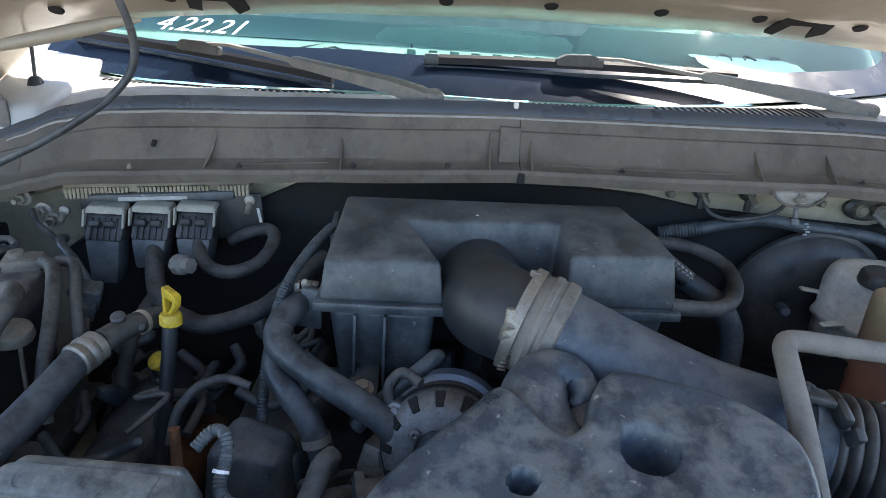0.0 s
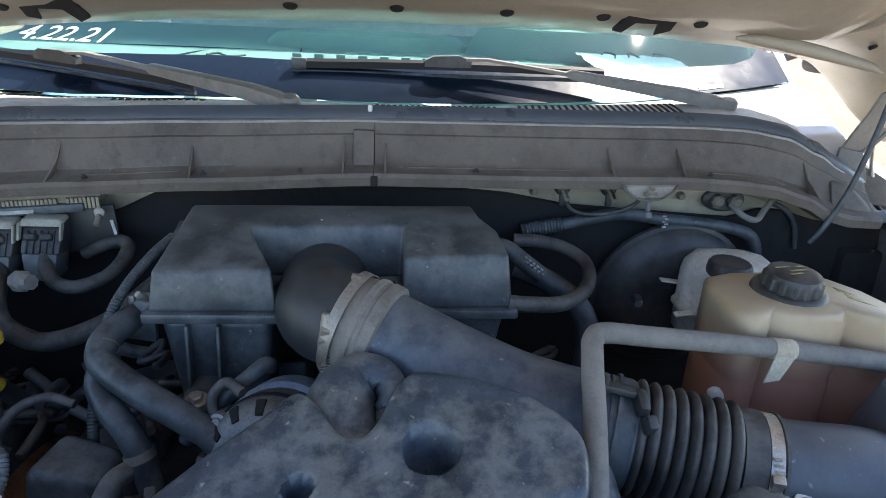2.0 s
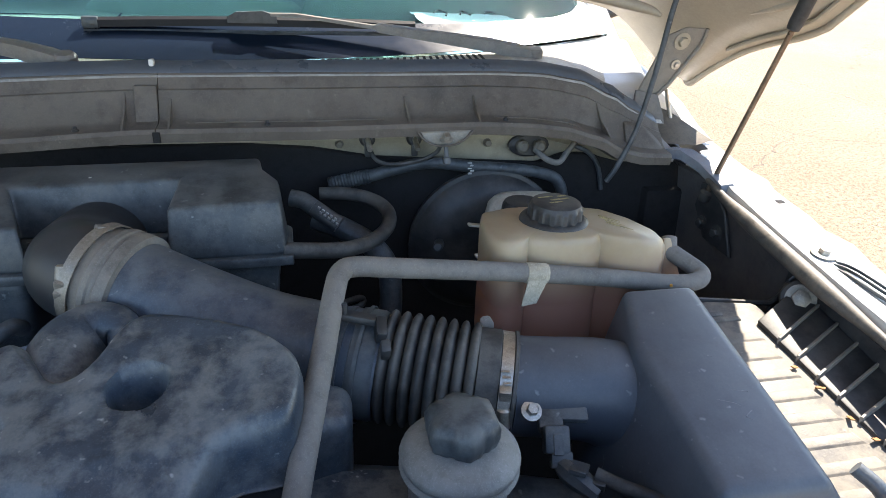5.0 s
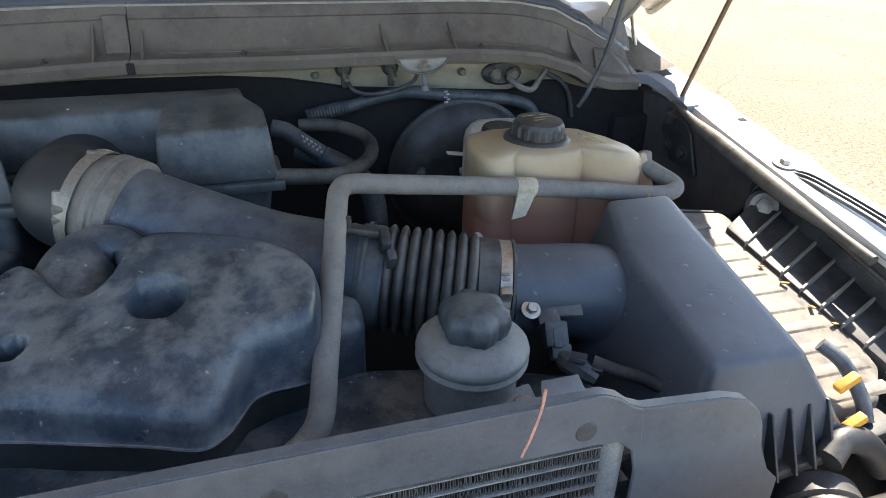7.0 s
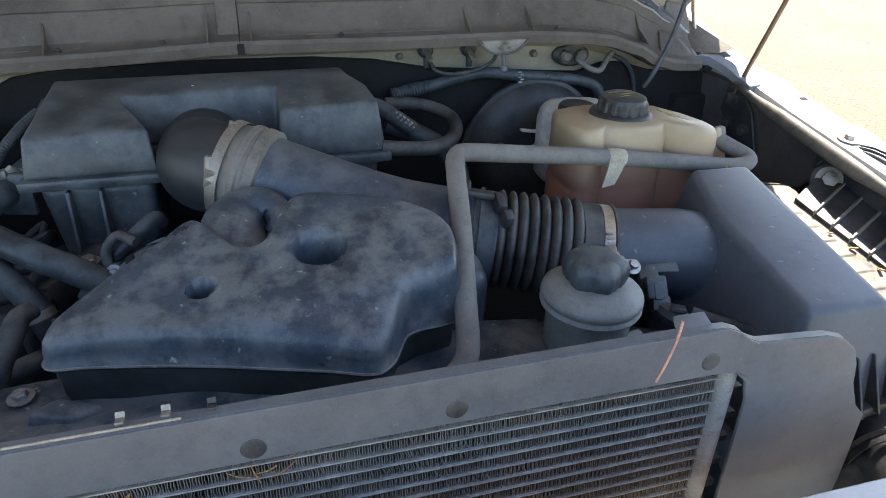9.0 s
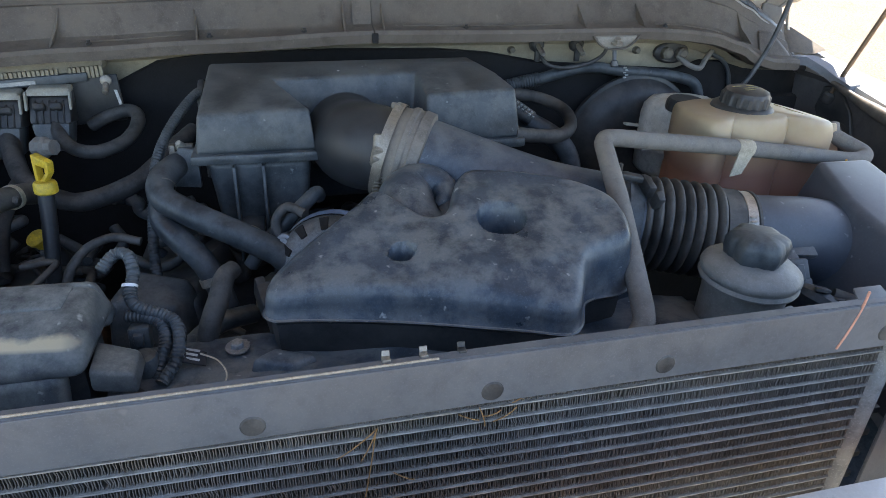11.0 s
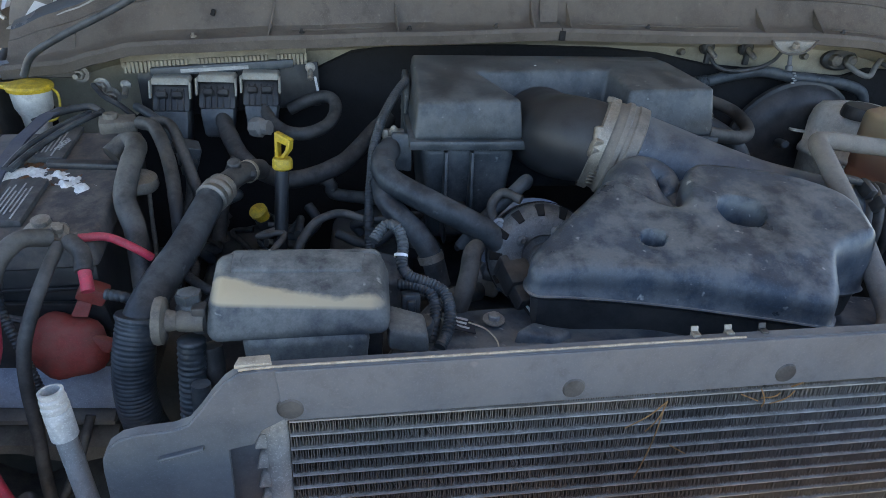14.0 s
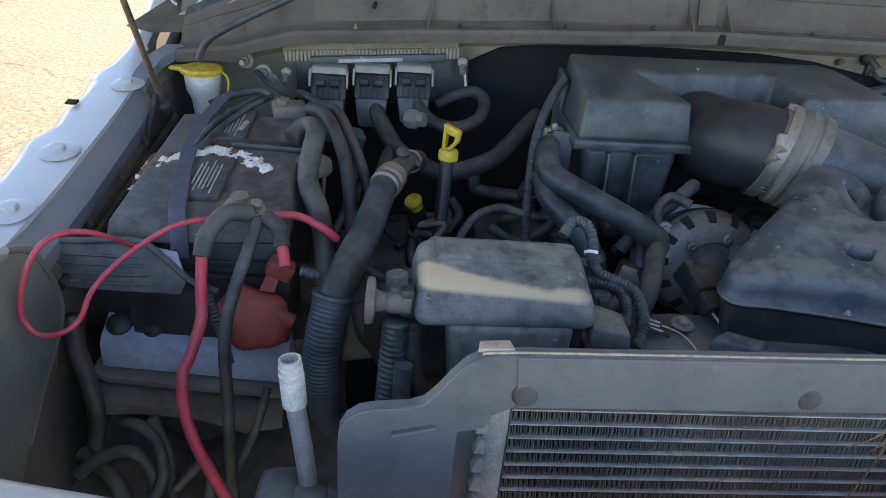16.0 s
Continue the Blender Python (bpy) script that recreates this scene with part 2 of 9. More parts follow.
def ground_material():
    m, nt, b = nodes_of("sunbleached_asphalt")
    big = ramp(nt, noise_node(nt, 0.6, 5), 0.35, 0.65)
    grit = ramp(nt, noise_node(nt, 34.0, 8, 0.85), 0.49, 0.60)
    col = mix(nt, big, (0.240, 0.170, 0.108), (0.300, 0.218, 0.142))
    col = mix(nt, arith(nt, "MULTIPLY", grit, 0.85), col, (0.075, 0.058, 0.042))
    vor = nt.nodes.new("ShaderNodeTexVoronoi")
    vor.feature = "DISTANCE_TO_EDGE"
    vor.inputs["Scale"].default_value = 0.55
    tc = nt.nodes.new("ShaderNodeTexCoord")
    warp = nt.nodes.new("ShaderNodeTexNoise")
    warp.inputs["Scale"].default_value = 1.8
    warp.inputs["Detail"].default_value = 6
    add = nt.nodes.new("ShaderNodeMix")
    add.data_type = "VECTOR"
    add.inputs["Factor"].default_value = 0.35
    nt.links.new(tc.outputs["Object"], warp.inputs["Vector"])
    nt.links.new(tc.outputs["Object"], add.inputs[4])
    nt.links.new(warp.outputs["Color"], add.inputs[5])
    nt.links.new(add.outputs[1], vor.inputs["Vector"])
    crack = ramp(nt, vor.outputs["Distance"], 0.004, 0.001)
    col = mix(nt, arith(nt, "MULTIPLY", crack, 0.6), col, (0.07, 0.06, 0.05))
    nt.links.new(col, b.inputs["Base Color"])
    b.inputs["Roughness"].default_value = 0.9
    bn = nt.nodes.new("ShaderNodeBump")
    bn.inputs["Strength"].default_value = 0.6
    bn.inputs["Distance"].default_value = 0.004
    nt.links.new(grit, bn.inputs["Height"])
    nt.links.new(bn.outputs[0], b.inputs["Normal"])
    return m


ground_mat = ground_material()

# ---- mesh helpers ----


def thing(name, label, category, base=(0, 0, 1.2), group="", kind="", moved=(0, 0, 0)):
    """An Empty at the thing's base, which parents its parts. moved: the whole thing's step from where its parts are drawn."""
    ob = new(name)
    ob.empty_display_size = 0.02
    ob.matrix_basis = TRUCK @ Matrix.Translation(Vector(base) + Vector(moved))
    ob["base"] = base
    return tagged(ob, label, category, group, kind)


def mesh_of(name, bm, material, sharp=38):
    bmesh.ops.remove_doubles(bm, verts=bm.verts, dist=1e-6)
    bmesh.ops.recalc_face_normals(bm, faces=bm.faces)
    for f in bm.faces:
        f.smooth = True
    lim = radians(sharp)
    for e in bm.edges:
        e.smooth = not (len(e.link_faces) == 2 and e.calc_face_angle(0) > lim)
    me = bpy.data.meshes.new(name)
    bm.to_mesh(me)
    bm.free()
    me.materials.append(material)
    return me


def part(name, bm, material, parent, label="", sharp=38, kind=""):
    """One mesh under a thing or under a part."""
    ob = new(name, mesh_of(name, bm, material, sharp))
    ob.parent = parent
    if parent.type == "EMPTY":
        ob.matrix_parent_inverse = Matrix.Translation(-Vector(parent["base"]))
    return tagged(ob, label, kind=kind)


def solo(name, bm, material, label, category, group="", kind="", sharp=38, moved=(0, 0, 0)):
    """A thing of one mesh."""
    ob = new(name, mesh_of(name, bm, material, sharp))
    ob.matrix_basis = TRUCK @ Matrix.Translation(moved)
    return tagged(ob, label, category, group, kind)


def join(*bms):
    out = bmesh.new()
    for b in bms:
        me = bpy.data.meshes.new("tmp")
        b.to_mesh(me)
        b.free()
        out.from_mesh(me)
        bpy.data.meshes.remove(me)
    return out


def bevel_all(bm, w, seg=2, min_angle=20):
    if w > 0:
        es = [e for e in bm.edges if len(e.link_faces) == 2 and e.calc_face_angle(0) > radians(min_angle)]
        bmesh.ops.bevel(bm, geom=es, offset=w, segments=seg, profile=0.5, affect="EDGES", clamp_overlap=True)
    return bm


def hexa(p, w=0.004, seg=2):
    """Eight corners: four below, four above, both going round."""
    bm = bmesh.new()
    v = [bm.verts.new(q) for q in p]
    for f in ((3, 2, 1, 0), (4, 5, 6, 7), (0, 1, 5, 4), (1, 2, 6, 5), (2, 3, 7, 6), (3, 0, 4, 7)):
        bm.faces.new([v[i] for i in f])
    bmesh.ops.recalc_face_normals(bm, faces=bm.faces)
    return bevel_all(bm, w, seg)


def box(c, s, w=0.003, seg=2, rot=(0, 0, 0)):
    m = pose(*c, *rot)
    h = [k / 2 for k in s]
    return hexa([m @ Vector((sx * h[0], sy * h[1], sz * h[2])) for sz in (-1, 1) for sx, sy in ((-1, -1), (1, -1), (1, 1), (-1, 1))], w, seg)


def prism(bottom, top, w=0.004, seg=2):
    bm = bmesh.new()
    a = [bm.verts.new(q) for q in bottom]
    b = [bm.verts.new(q) for q in top]
    n = len(a)
    bm.faces.new(a[::-1])
    bm.faces.new(b)
    for i in range(n):
        bm.faces.new((a[i], a[(i + 1) % n], b[(i + 1) % n], b[i]))
    bmesh.ops.recalc_face_normals(bm, faces=bm.faces)
    return bevel_all(bm, w, seg)


def plate(outline, axis, a, b, w=0.001):
    """A flat plate: outline in the other two axes, from a to b along axis."""
    def at(u, v, k):
        return {"x": (k, u, v), "y": (u, k, v), "z": (u, v, k)}[axis]
    return prism([at(u, v, a) for u, v in outline], [at(u, v, b) for u, v in outline], w, 1)


def rings(loops, close=True, cap=True):
    bm = bmesh.new()
    vs = [[bm.verts.new(q) for q in lp] for lp in loops]
    n = len(vs[0])
    for r0, r1 in zip(vs, vs[1:]):
        for i in range(n if close else n - 1):
            bm.faces.new((r0[i], r0[(i + 1) % n], r1[(i + 1) % n], r1[i]))
    if cap and close:
        bm.faces.new(vs[0][::-1])
        bm.faces.new(vs[-1])
    return bm


def frame_of(axis):
    z = Vector(axis).normalized()
    x = z.cross(Vector((0, 0, 1)) if abs(z.z) < 0.9 else Vector((1, 0, 0))).normalized()
    return x, z.cross(x).normalized(), z


def lathe(profile, centre, axis=(0, 0, 1), seg=28, wave=None):
    """profile: (radius, height along axis). wave(angle, height) scales the radius."""
    x, y, z = frame_of(axis)
    c = Vector(centre)
    loops = []
    for r, h in profile:
        lp = []
        for i in range(seg):
            a = 2 * math.pi * i / seg
            k = r * (wave(a, h) if wave else 1)
            lp.append(c + z * h + (x * math.cos(a) + y * math.sin(a)) * max(k, 1e-4))
        loops.append(lp)
    return rings(loops)


def spline(pts, n=8):
    """Catmull-Rom through the points; the fourth value of a point, if there is one, is a radius."""
    p = [np.array(q, float) for q in pts]
    p = [2 * p[0] - p[1]] + p + [2 * p[-1] - p[-2]]
    out = []
    for i in range(1, len(p) - 2):
        for k in range(n):
            t = k / n
            out.append(0.5 * (2 * p[i] + (p[i + 1] - p[i - 1]) * t + (2 * p[i - 1] - 5 * p[i] + 4 * p[i + 1] - p[i + 2]) * t * t
                              + (3 * p[i] - p[i - 1] - 3 * p[i + 1] + p[i + 2]) * t ** 3))
    out.append(p[-2])
    return out


def tube(pts, r=0.01, seg=14, n=8, rib=0.0, pitch=0.006, wobble=0.0):
    """A hose through the points. rib: depth of its corrugation, pitch its step."""
    path = spline(pts, n)
    if rib:
        fine, total = [], 0.0
        for a, b in zip(path, path[1:]):
            k = max(1, int(np.linalg.norm((b - a)[:3]) / (pitch / 4)))
            fine += [a + (b - a) * j / k for j in range(k)]
        path = fine + [path[-1]]
    loops, s, x = [], 0.0, None
    for i, q in enumerate(path):
        d = Vector((path[min(i + 1, len(path) - 1)] - path[max(i - 1, 0)])[:3]).normalized()
        if x is None:
            x = frame_of(d)[0]
        x = (x - d * x.dot(d)).normalized()
        y = d.cross(x)
        if i:
            s += float(np.linalg.norm((q - path[i - 1])[:3]))
        rad = q[3] if len(q) > 3 else r
        if rib:
            rad -= rib * (0.5 + 0.5 * math.cos(2 * math.pi * s / pitch))
        if wobble:
            rad *= 1 + wobble * noise.noise(Vector(q[:3]) * 60)
        c = Vector(q[:3])
        loops.append([c + (x * math.cos(2 * math.pi * k / seg) + y * math.sin(2 * math.pi * k / seg)) * rad for k in range(seg)])
    return rings(loops)


def band(centre, axis, r, width, thick=0.0012, seg=40):
    """A hoop round a pipe."""
    x, y, z = frame_of(axis)
    c = Vector(centre)
    prof = [(r, -width / 2), (r + thick, -width / 2), (r + thick, width / 2), (r, width / 2)]
    bm = bmesh.new()
    vs = [[bm.verts.new(c + z * h + (x * math.cos(2 * math.pi * i / seg) + y * math.sin(2 * math.pi * i / seg)) * q) for q, h in prof] for i in range(seg)]
    for i in range(seg):
        a, b = vs[i], vs[(i + 1) % seg]
        for k in range(4):
            bm.faces.new((a[k], b[k], b[(k + 1) % 4], a[(k + 1) % 4]))
    return bm


def bolt(c, axis=(0, 0, 1), r=0.006, h=0.005, washer=1.7):
    """A hexagon bolt head on a washer."""
    w = lathe([(r * washer, 0), (r * washer, 0.0015), (r * 0.9, 0.002)], c, axis, 20)
    hd = lathe([(r, 0.0018), (r, h), (r * 0.85, h + 0.001)], c, axis, 6)
    return join(w, hd)


def text_mesh(body, size, m, depth=0.0003, shear=0.0):
    """Built-in font, as a mesh."""
    cu = bpy.data.curves.new("writing", "FONT")
    cu.body, cu.size, cu.extrude, cu.align_x, cu.align_y, cu.shear = body, size, depth, "CENTER", "CENTER", shear
    ob = bpy.data.objects.new("writing", cu)
    me = ob.to_mesh()
    bm = bmesh.new()
    bm.from_mesh(me)
    ob.to_mesh_clear()
    bpy.data.objects.remove(ob)
    bpy.data.curves.remove(cu)
    bm.transform(m)
    return bm

# ---- ground and truck shell ----
MID = 0.147
bead_mat = surface("bead_highlight_grey", (0.30, 0.295, 0.285), 0.4, dust=TAN_DUST, dusty=0.3, size=30)
white_plate = surface("pale_plated_steel", (0.24, 0.23, 0.21), 0.45, dust=TAN_DUST, dusty=0.5, size=60)


def ground():
    bm = bmesh.new()
    n, ext = 24, 400.0
    grid = [[bm.verts.new((ext * (2 * i / n - 1) ** 3, ext * (2 * j / n - 1) ** 3, 0)) for i in range(n + 1)] for j in range(n + 1)]
    for j in range(n):
        for i in range(n):
            bm.faces.new((grid[j][i], grid[j][i + 1], grid[j + 1][i + 1], grid[j + 1][i]))
    ob = new("ground", mesh_of("ground", bm, ground_mat))
    tagged(ob, "pale sun-bleached asphalt lot with fine cracks", "ground", kind="structure")


ground()


def curve_at(x, knots):
    """Smooth value at x through knots (x, value)."""
    xs, vs = [k[0] for k in knots], [k[1] for k in knots]
    if x <= xs[0]:
        return vs[0]
    for (a, va), (b, vb) in zip(knots, knots[1:]):
        if x <= b:
            t = (x - a) / (b - a)
            t = t * t * (3 - 2 * t) * 0.5 + t * 0.5
            return va + (vb - va) * t
    return vs[-1]


LIP = [(-0.74, 1.335), (-0.69, 1.346), (-0.60, 1.357), (-0.546, 1.373), (-0.50, 1.385), (-0.436, 1.390), (-0.272, 1.401), (-0.10, 1.411), (0.15, 1.4245), (0.37, 1.4255), (0.50, 1.428), (0.616, 1.430), (0.70, 1.427), (0.756, 1.421), (0.817, 1.405), (0.859, 1.384), (0.90, 1.375), (1.0, 1.372)]
SEAL = [(-0.68, 1.402), (-0.62, 1.430), (-0.594, 1.441), (-0.532, 1.467), (-0.455, 1.486), (-0.36, 1.493), (-0.288, 1.496), (-0.121, 1.503), (0.132, 1.512), (0.39, 1.515), (0.652, 1.518), (0.727, 1.516), (0.797, 1.506), (0.861, 1.480), (0.90, 1.457), (0.955, 1.425)]


def cowl_section(x):
    """The cowl's outline at x: lip, ledge, wall, crease, upper wall, seal seat, back."""
    lo, hi = curve_at(x, LIP), curve_at(x, SEAL)
    h = hi - lo
    return [(x, 0.922, lo - 0.016), (x, 0.899, lo - 0.013), (x, 0.896, lo), (x, 0.899, lo + 0.006), (x, 0.922, lo + 0.010), (x, 0.931, lo + 0.016),
            (x, 0.944, lo + 0.60 * h), (x, 0.948, lo + 0.62 * h), (x, 0.957, lo + 0.85 * h), (x, 0.962, lo + 0.87 * h), (x, 0.968, hi - 0.004), (x, 0.985, hi - 0.002), (x, 0.992, hi - 0.02), (x, 0.96, lo + 0.01)]


def cowl():
    root = thing("wiper_cowl", "weathered grey-brown plastic cowl panel with moulded ribs and a lower lip", "cowl panel", (MID, 0.93, 1.40))
    xs = np.linspace(-0.68, 0.150, 60)
    part("left_panel", rings([cowl_section(float(x)) for x in xs]), cowl_plastic, root)
    xs = np.linspace(0.1510, 0.95, 60)
    part("right_panel", rings([cowl_section(float(x)) for x in xs]), cowl_plastic, root)
    for x, tip, lean in ((-0.294, 1.456, -0.010), (-0.112, 1.459, 0.003), (0.106, 1.475, 0.0), (0.167, 1.470, 0.0), (0.504, 1.473, 0.004), (0.613, 1.475, 0.004), (0.826, 1.458, 0.012)):
        lo = curve_at(x, LIP)
        w = 0.0016
        out = [(x + lean, 0.899, lo + 0.006), (x + lean, 0.930, lo + 0.008), (x, 0.958, tip - 0.010), (x, 0.944, tip), (x + lean * 0.4, 0.928, lo + 0.030)]
        part("rib", prism([(a - w, b, c) for a, b, c in out], [(a + w, b, c) for a, b, c in out], 0.0004, 1), cowl_plastic, root)
    # flat raised joint strip between the two panels, with the dark step at its foot
    lo = curve_at(0.13, LIP)
    part("joint_strip", hexa([(0.120, 0.925, lo + 0.012), (0.150, 0.925, lo + 0.012), (0.150, 0.936, lo + 0.012), (0.120, 0.936, lo + 0.012),
                              (0.120, 0.940, lo + 0.060), (0.150, 0.940, lo + 0.060), (0.150, 0.950, lo + 0.060), (0.120, 0.950, lo + 0.060)], 0.001), cowl_plastic, root)
    part("lip_step", hexa([(0.146, 0.8945, lo - 0.012), (0.156, 0.8945, lo - 0.012), (0.156, 0.90, lo - 0.012), (0.146, 0.90, lo - 0.012),
                           (0.146, 0.8945, lo + 0.003), (0.156, 0.8945, lo + 0.003), (0.156, 0.90, lo + 0.003), (0.146, 0.90, lo + 0.003)], 0.0006, 1), shield, root)
    # wide flat rubber seal, a thin bead below it coloured pale as a highlight
    xs = [float(x) for x in np.linspace(-0.68, 0.95, 80)]
    sec = ((0.990, -0.006), (0.984, 0.001), (0.977, 0.0035), (0.966, -0.002), (0.9585, -0.009), (0.9575, -0.0125), (0.962, -0.015), (0.985, -0.015))
    part("rubber_seal", rings([[(x, y, curve_at(x, SEAL) + dz) for y, dz in sec] for x in xs]), seal_rubber, root, "rubber weather seal along the top edge, tinted grey-blue for sky sheen")
    part("seal_bead", tube([(x, 0.9565, curve_at(x, SEAL) - 0.0175) for x in xs], 0.0022, 8, 2), bead_mat, root, "thin plastic bead under the seal, pale for its highlight")
    part("upper_fold", tube([(x, 0.9545, curve_at(x, SEAL) - 0.036 + 0.004 * math.sin(x * 5)) for x in xs[2:-3]], 0.0022, 6, 2), cowl_plastic, root)
    part("seal_clip", box((0.143, 0.966, 1.513), (0.007, 0.012, 0.010), 0.002), white_spot, root, "small white plastic clip")
    for x in (-0.412, -0.255, -0.092, 0.045, 0.30, 0.66):
        lo = curve_at(x, LIP)
        part("push_clip", lathe([(0.003, 0), (0.0045, 0.001), (0.0045, 0.003), (0.0025, 0.004), (0.0025, 0.007)], (x, 0.911, lo + 0.007), (0, -0.2, 1), 10), dull_steel if x < -0.3 else dark_plastic, root)
    for x0, x1 in ((-0.27, -0.13), (0.20, 0.47), (0.645, 0.79)):
        part("lip_crease", tube([(float(x), 0.921, curve_at(float(x), LIP) + 0.0105) for x in np.linspace(x0, x1, 8)], 0.0011, 6, 2), cowl_plastic, root)
    # torn slot near the passenger end
    part("slot", box((-0.385, 0.936, 1.431), (0.006, 0.006, 0.010), 0.001, 1, (-12, 20, 0)), shield, root)
    # scalloped sheet-metal nut plate under the lip
    lo = curve_at(0.56, LIP)
    part("nut_plate", prism([(0.524, 0.893, lo - 0.008), (0.530, 0.893, lo - 0.020), (0.546, 0.893, lo - 0.026), (0.572, 0.893, lo - 0.026), (0.590, 0.893, lo - 0.018), (0.600, 0.893, lo - 0.006)],
                            [(0.520, 0.905, lo - 0.004), (0.528, 0.912, lo - 0.012), (0.546, 0.914, lo - 0.016), (0.572, 0.914, lo - 0.016), (0.592, 0.912, lo - 0.010), (0.604, 0.905, lo - 0.002)], 0.0012, 2), white_plate, root, "pale scalloped nut plate")
    part("scallop_rim", tube([(0.518, 0.893, lo - 0.006), (0.530, 0.890, lo - 0.019), (0.548, 0.888, lo - 0.026), (0.574, 0.888, lo - 0.025), (0.592, 0.890, lo - 0.016), (0.604, 0.893, lo - 0.004)], 0.0018, 8), cowl_plastic, root)
    part("nut", bolt((0.562, 0.893, lo - 0.017), (0, -0.6, 1), 0.006, 0.008), dull_steel, root)
    part("stud", lathe([(0.0035, 0), (0.0035, 0.022), (0.006, 0.024), (0.006, 0.032), (0.002, 0.034)], (0.563, 0.900, lo - 0.024), (0.05, -0.2, -1), 12), shroud_plastic, root)


cowl()


def glass_point(x, v):
    q = (x - MID) / 0.87
    return (x, 1.10 + 0.21 * q * q + 0.80 * v - 0.05 * v * q * q, 1.500 + 0.045 * q * q + 0.56 * v - 0.06 * q * q * v)


FOOT = [(-0.75, -0.075), (-0.60, -0.072), (-0.527, -0.065), (-0.39, -0.045), (-0.266, -0.025), (-0.154, -0.010), (0.0, 0.004), (0.30, 0.004), (1.01, 0.004)]


def windshield():
    root = thing("windshield", "green-tinted windshield with a dark border and a handwritten white date", "windshield", (MID, 1.3, 1.55), kind="structure")
    xs = np.linspace(-0.71, 1.005, 30)
    vs = np.linspace(0, 0.80, 14)
    outer = [[Vector(glass_point(float(x), float(v) + curve_at(float(x), FOOT) * (1 - float(v) / 0.80))) for x in xs] for v in vs]
    nrm = Vector((0, -0.57, 0.82))
    bm = bmesh.new()
    a = [[bm.verts.new(p) for p in row] for row in outer]
    b = [[bm.verts.new(p - nrm * 0.005) for p in row] for row in outer]
    m, n = len(a), len(a[0])
    for j in range(m - 1):
        for i in range(n - 1):
            bm.faces.new((a[j][i], a[j][i + 1], a[j + 1][i + 1], a[j + 1][i]))
            bm.faces.new((b[j][i + 1], b[j][i], b[j + 1][i], b[j + 1][i + 1]))
    edge = [(0, i) for i in range(n)] + [(j, n - 1) for j in range(1, m)] + [(m - 1, i) for i in range(n - 2, -1, -1)] + [(j, 0) for j in range(m - 2, 0, -1)]
    for (j, i), (jj, ii) in zip(edge, edge[1:] + edge[:1]):
        bm.faces.new((a[j][i], b[j][i], b[jj][ii], a[jj][ii]))
    g = part("pane", bm, glass, root)
    g.visible_shadow = False
    # handwriting on the outside
    for k, (word, x, size) in enumerate((("4.22.21", -0.425, 0.060),)):
        base = Vector(glass_point(x, 0.112)) + nrm * 0.002
        m = Matrix.Translation(base) @ Euler((radians(34), 0, radians(-9))).to_matrix().to_4x4()
        part("date", text_mesh(word, size, m, 0.0003, 0.35), marker, root, "white marker date 4.22.21")
    lath = lathe([(0.001, 0), (0.032, 0), (0.032, 0.001), (0.001, 0.001)], Vector(glass_point(-0.62, 0.09)) + nrm * 0.001, nrm, 24)
    part("round_sticker", lath, blue_bracket, root, "round pale blue sticker")
    # dark printed border along the glass foot, with wiper and dash shade coloured in
    bm = bmesh.new()
    kx, kv = (-0.71, -0.66, -0.5, -0.30, -0.14, 0.13, 0.40, 0.68, 0.88, 0.94, 0.97, 1.005), (0.06, 0.035, 0.050, 0.080, 0.100, 0.105, 0.100, 0.088, 0.085, 0.10, 0.14, 0.32)
    xs = np.linspace(-0.71, 1.005, 70)
    n = len(xs)
    lo = [bm.verts.new(Vector(glass_point(float(x), curve_at(float(x), FOOT))) + nrm * 0.0012) for x in xs]
    hi = [bm.verts.new(Vector(glass_point(float(x), float(np.interp(x, kx, kv)))) + nrm * 0.0012) for x in xs]
    for i in range(n - 1):
        bm.faces.new((lo[i], lo[i + 1], hi[i + 1], hi[i]))
    part("dark_border", bm, frit_mat, root)
    part("pale_strip", hexa([Vector(glass_point(x, v)) + nrm * d for d in (0.0018, 0.0024) for x, v in ((0.77, 0.012), (0.83, 0.014), (0.83, 0.026), (0.77, 0.024))], 0), blue_bracket, root, "pale blue sticker strip on the glass")


windshield()


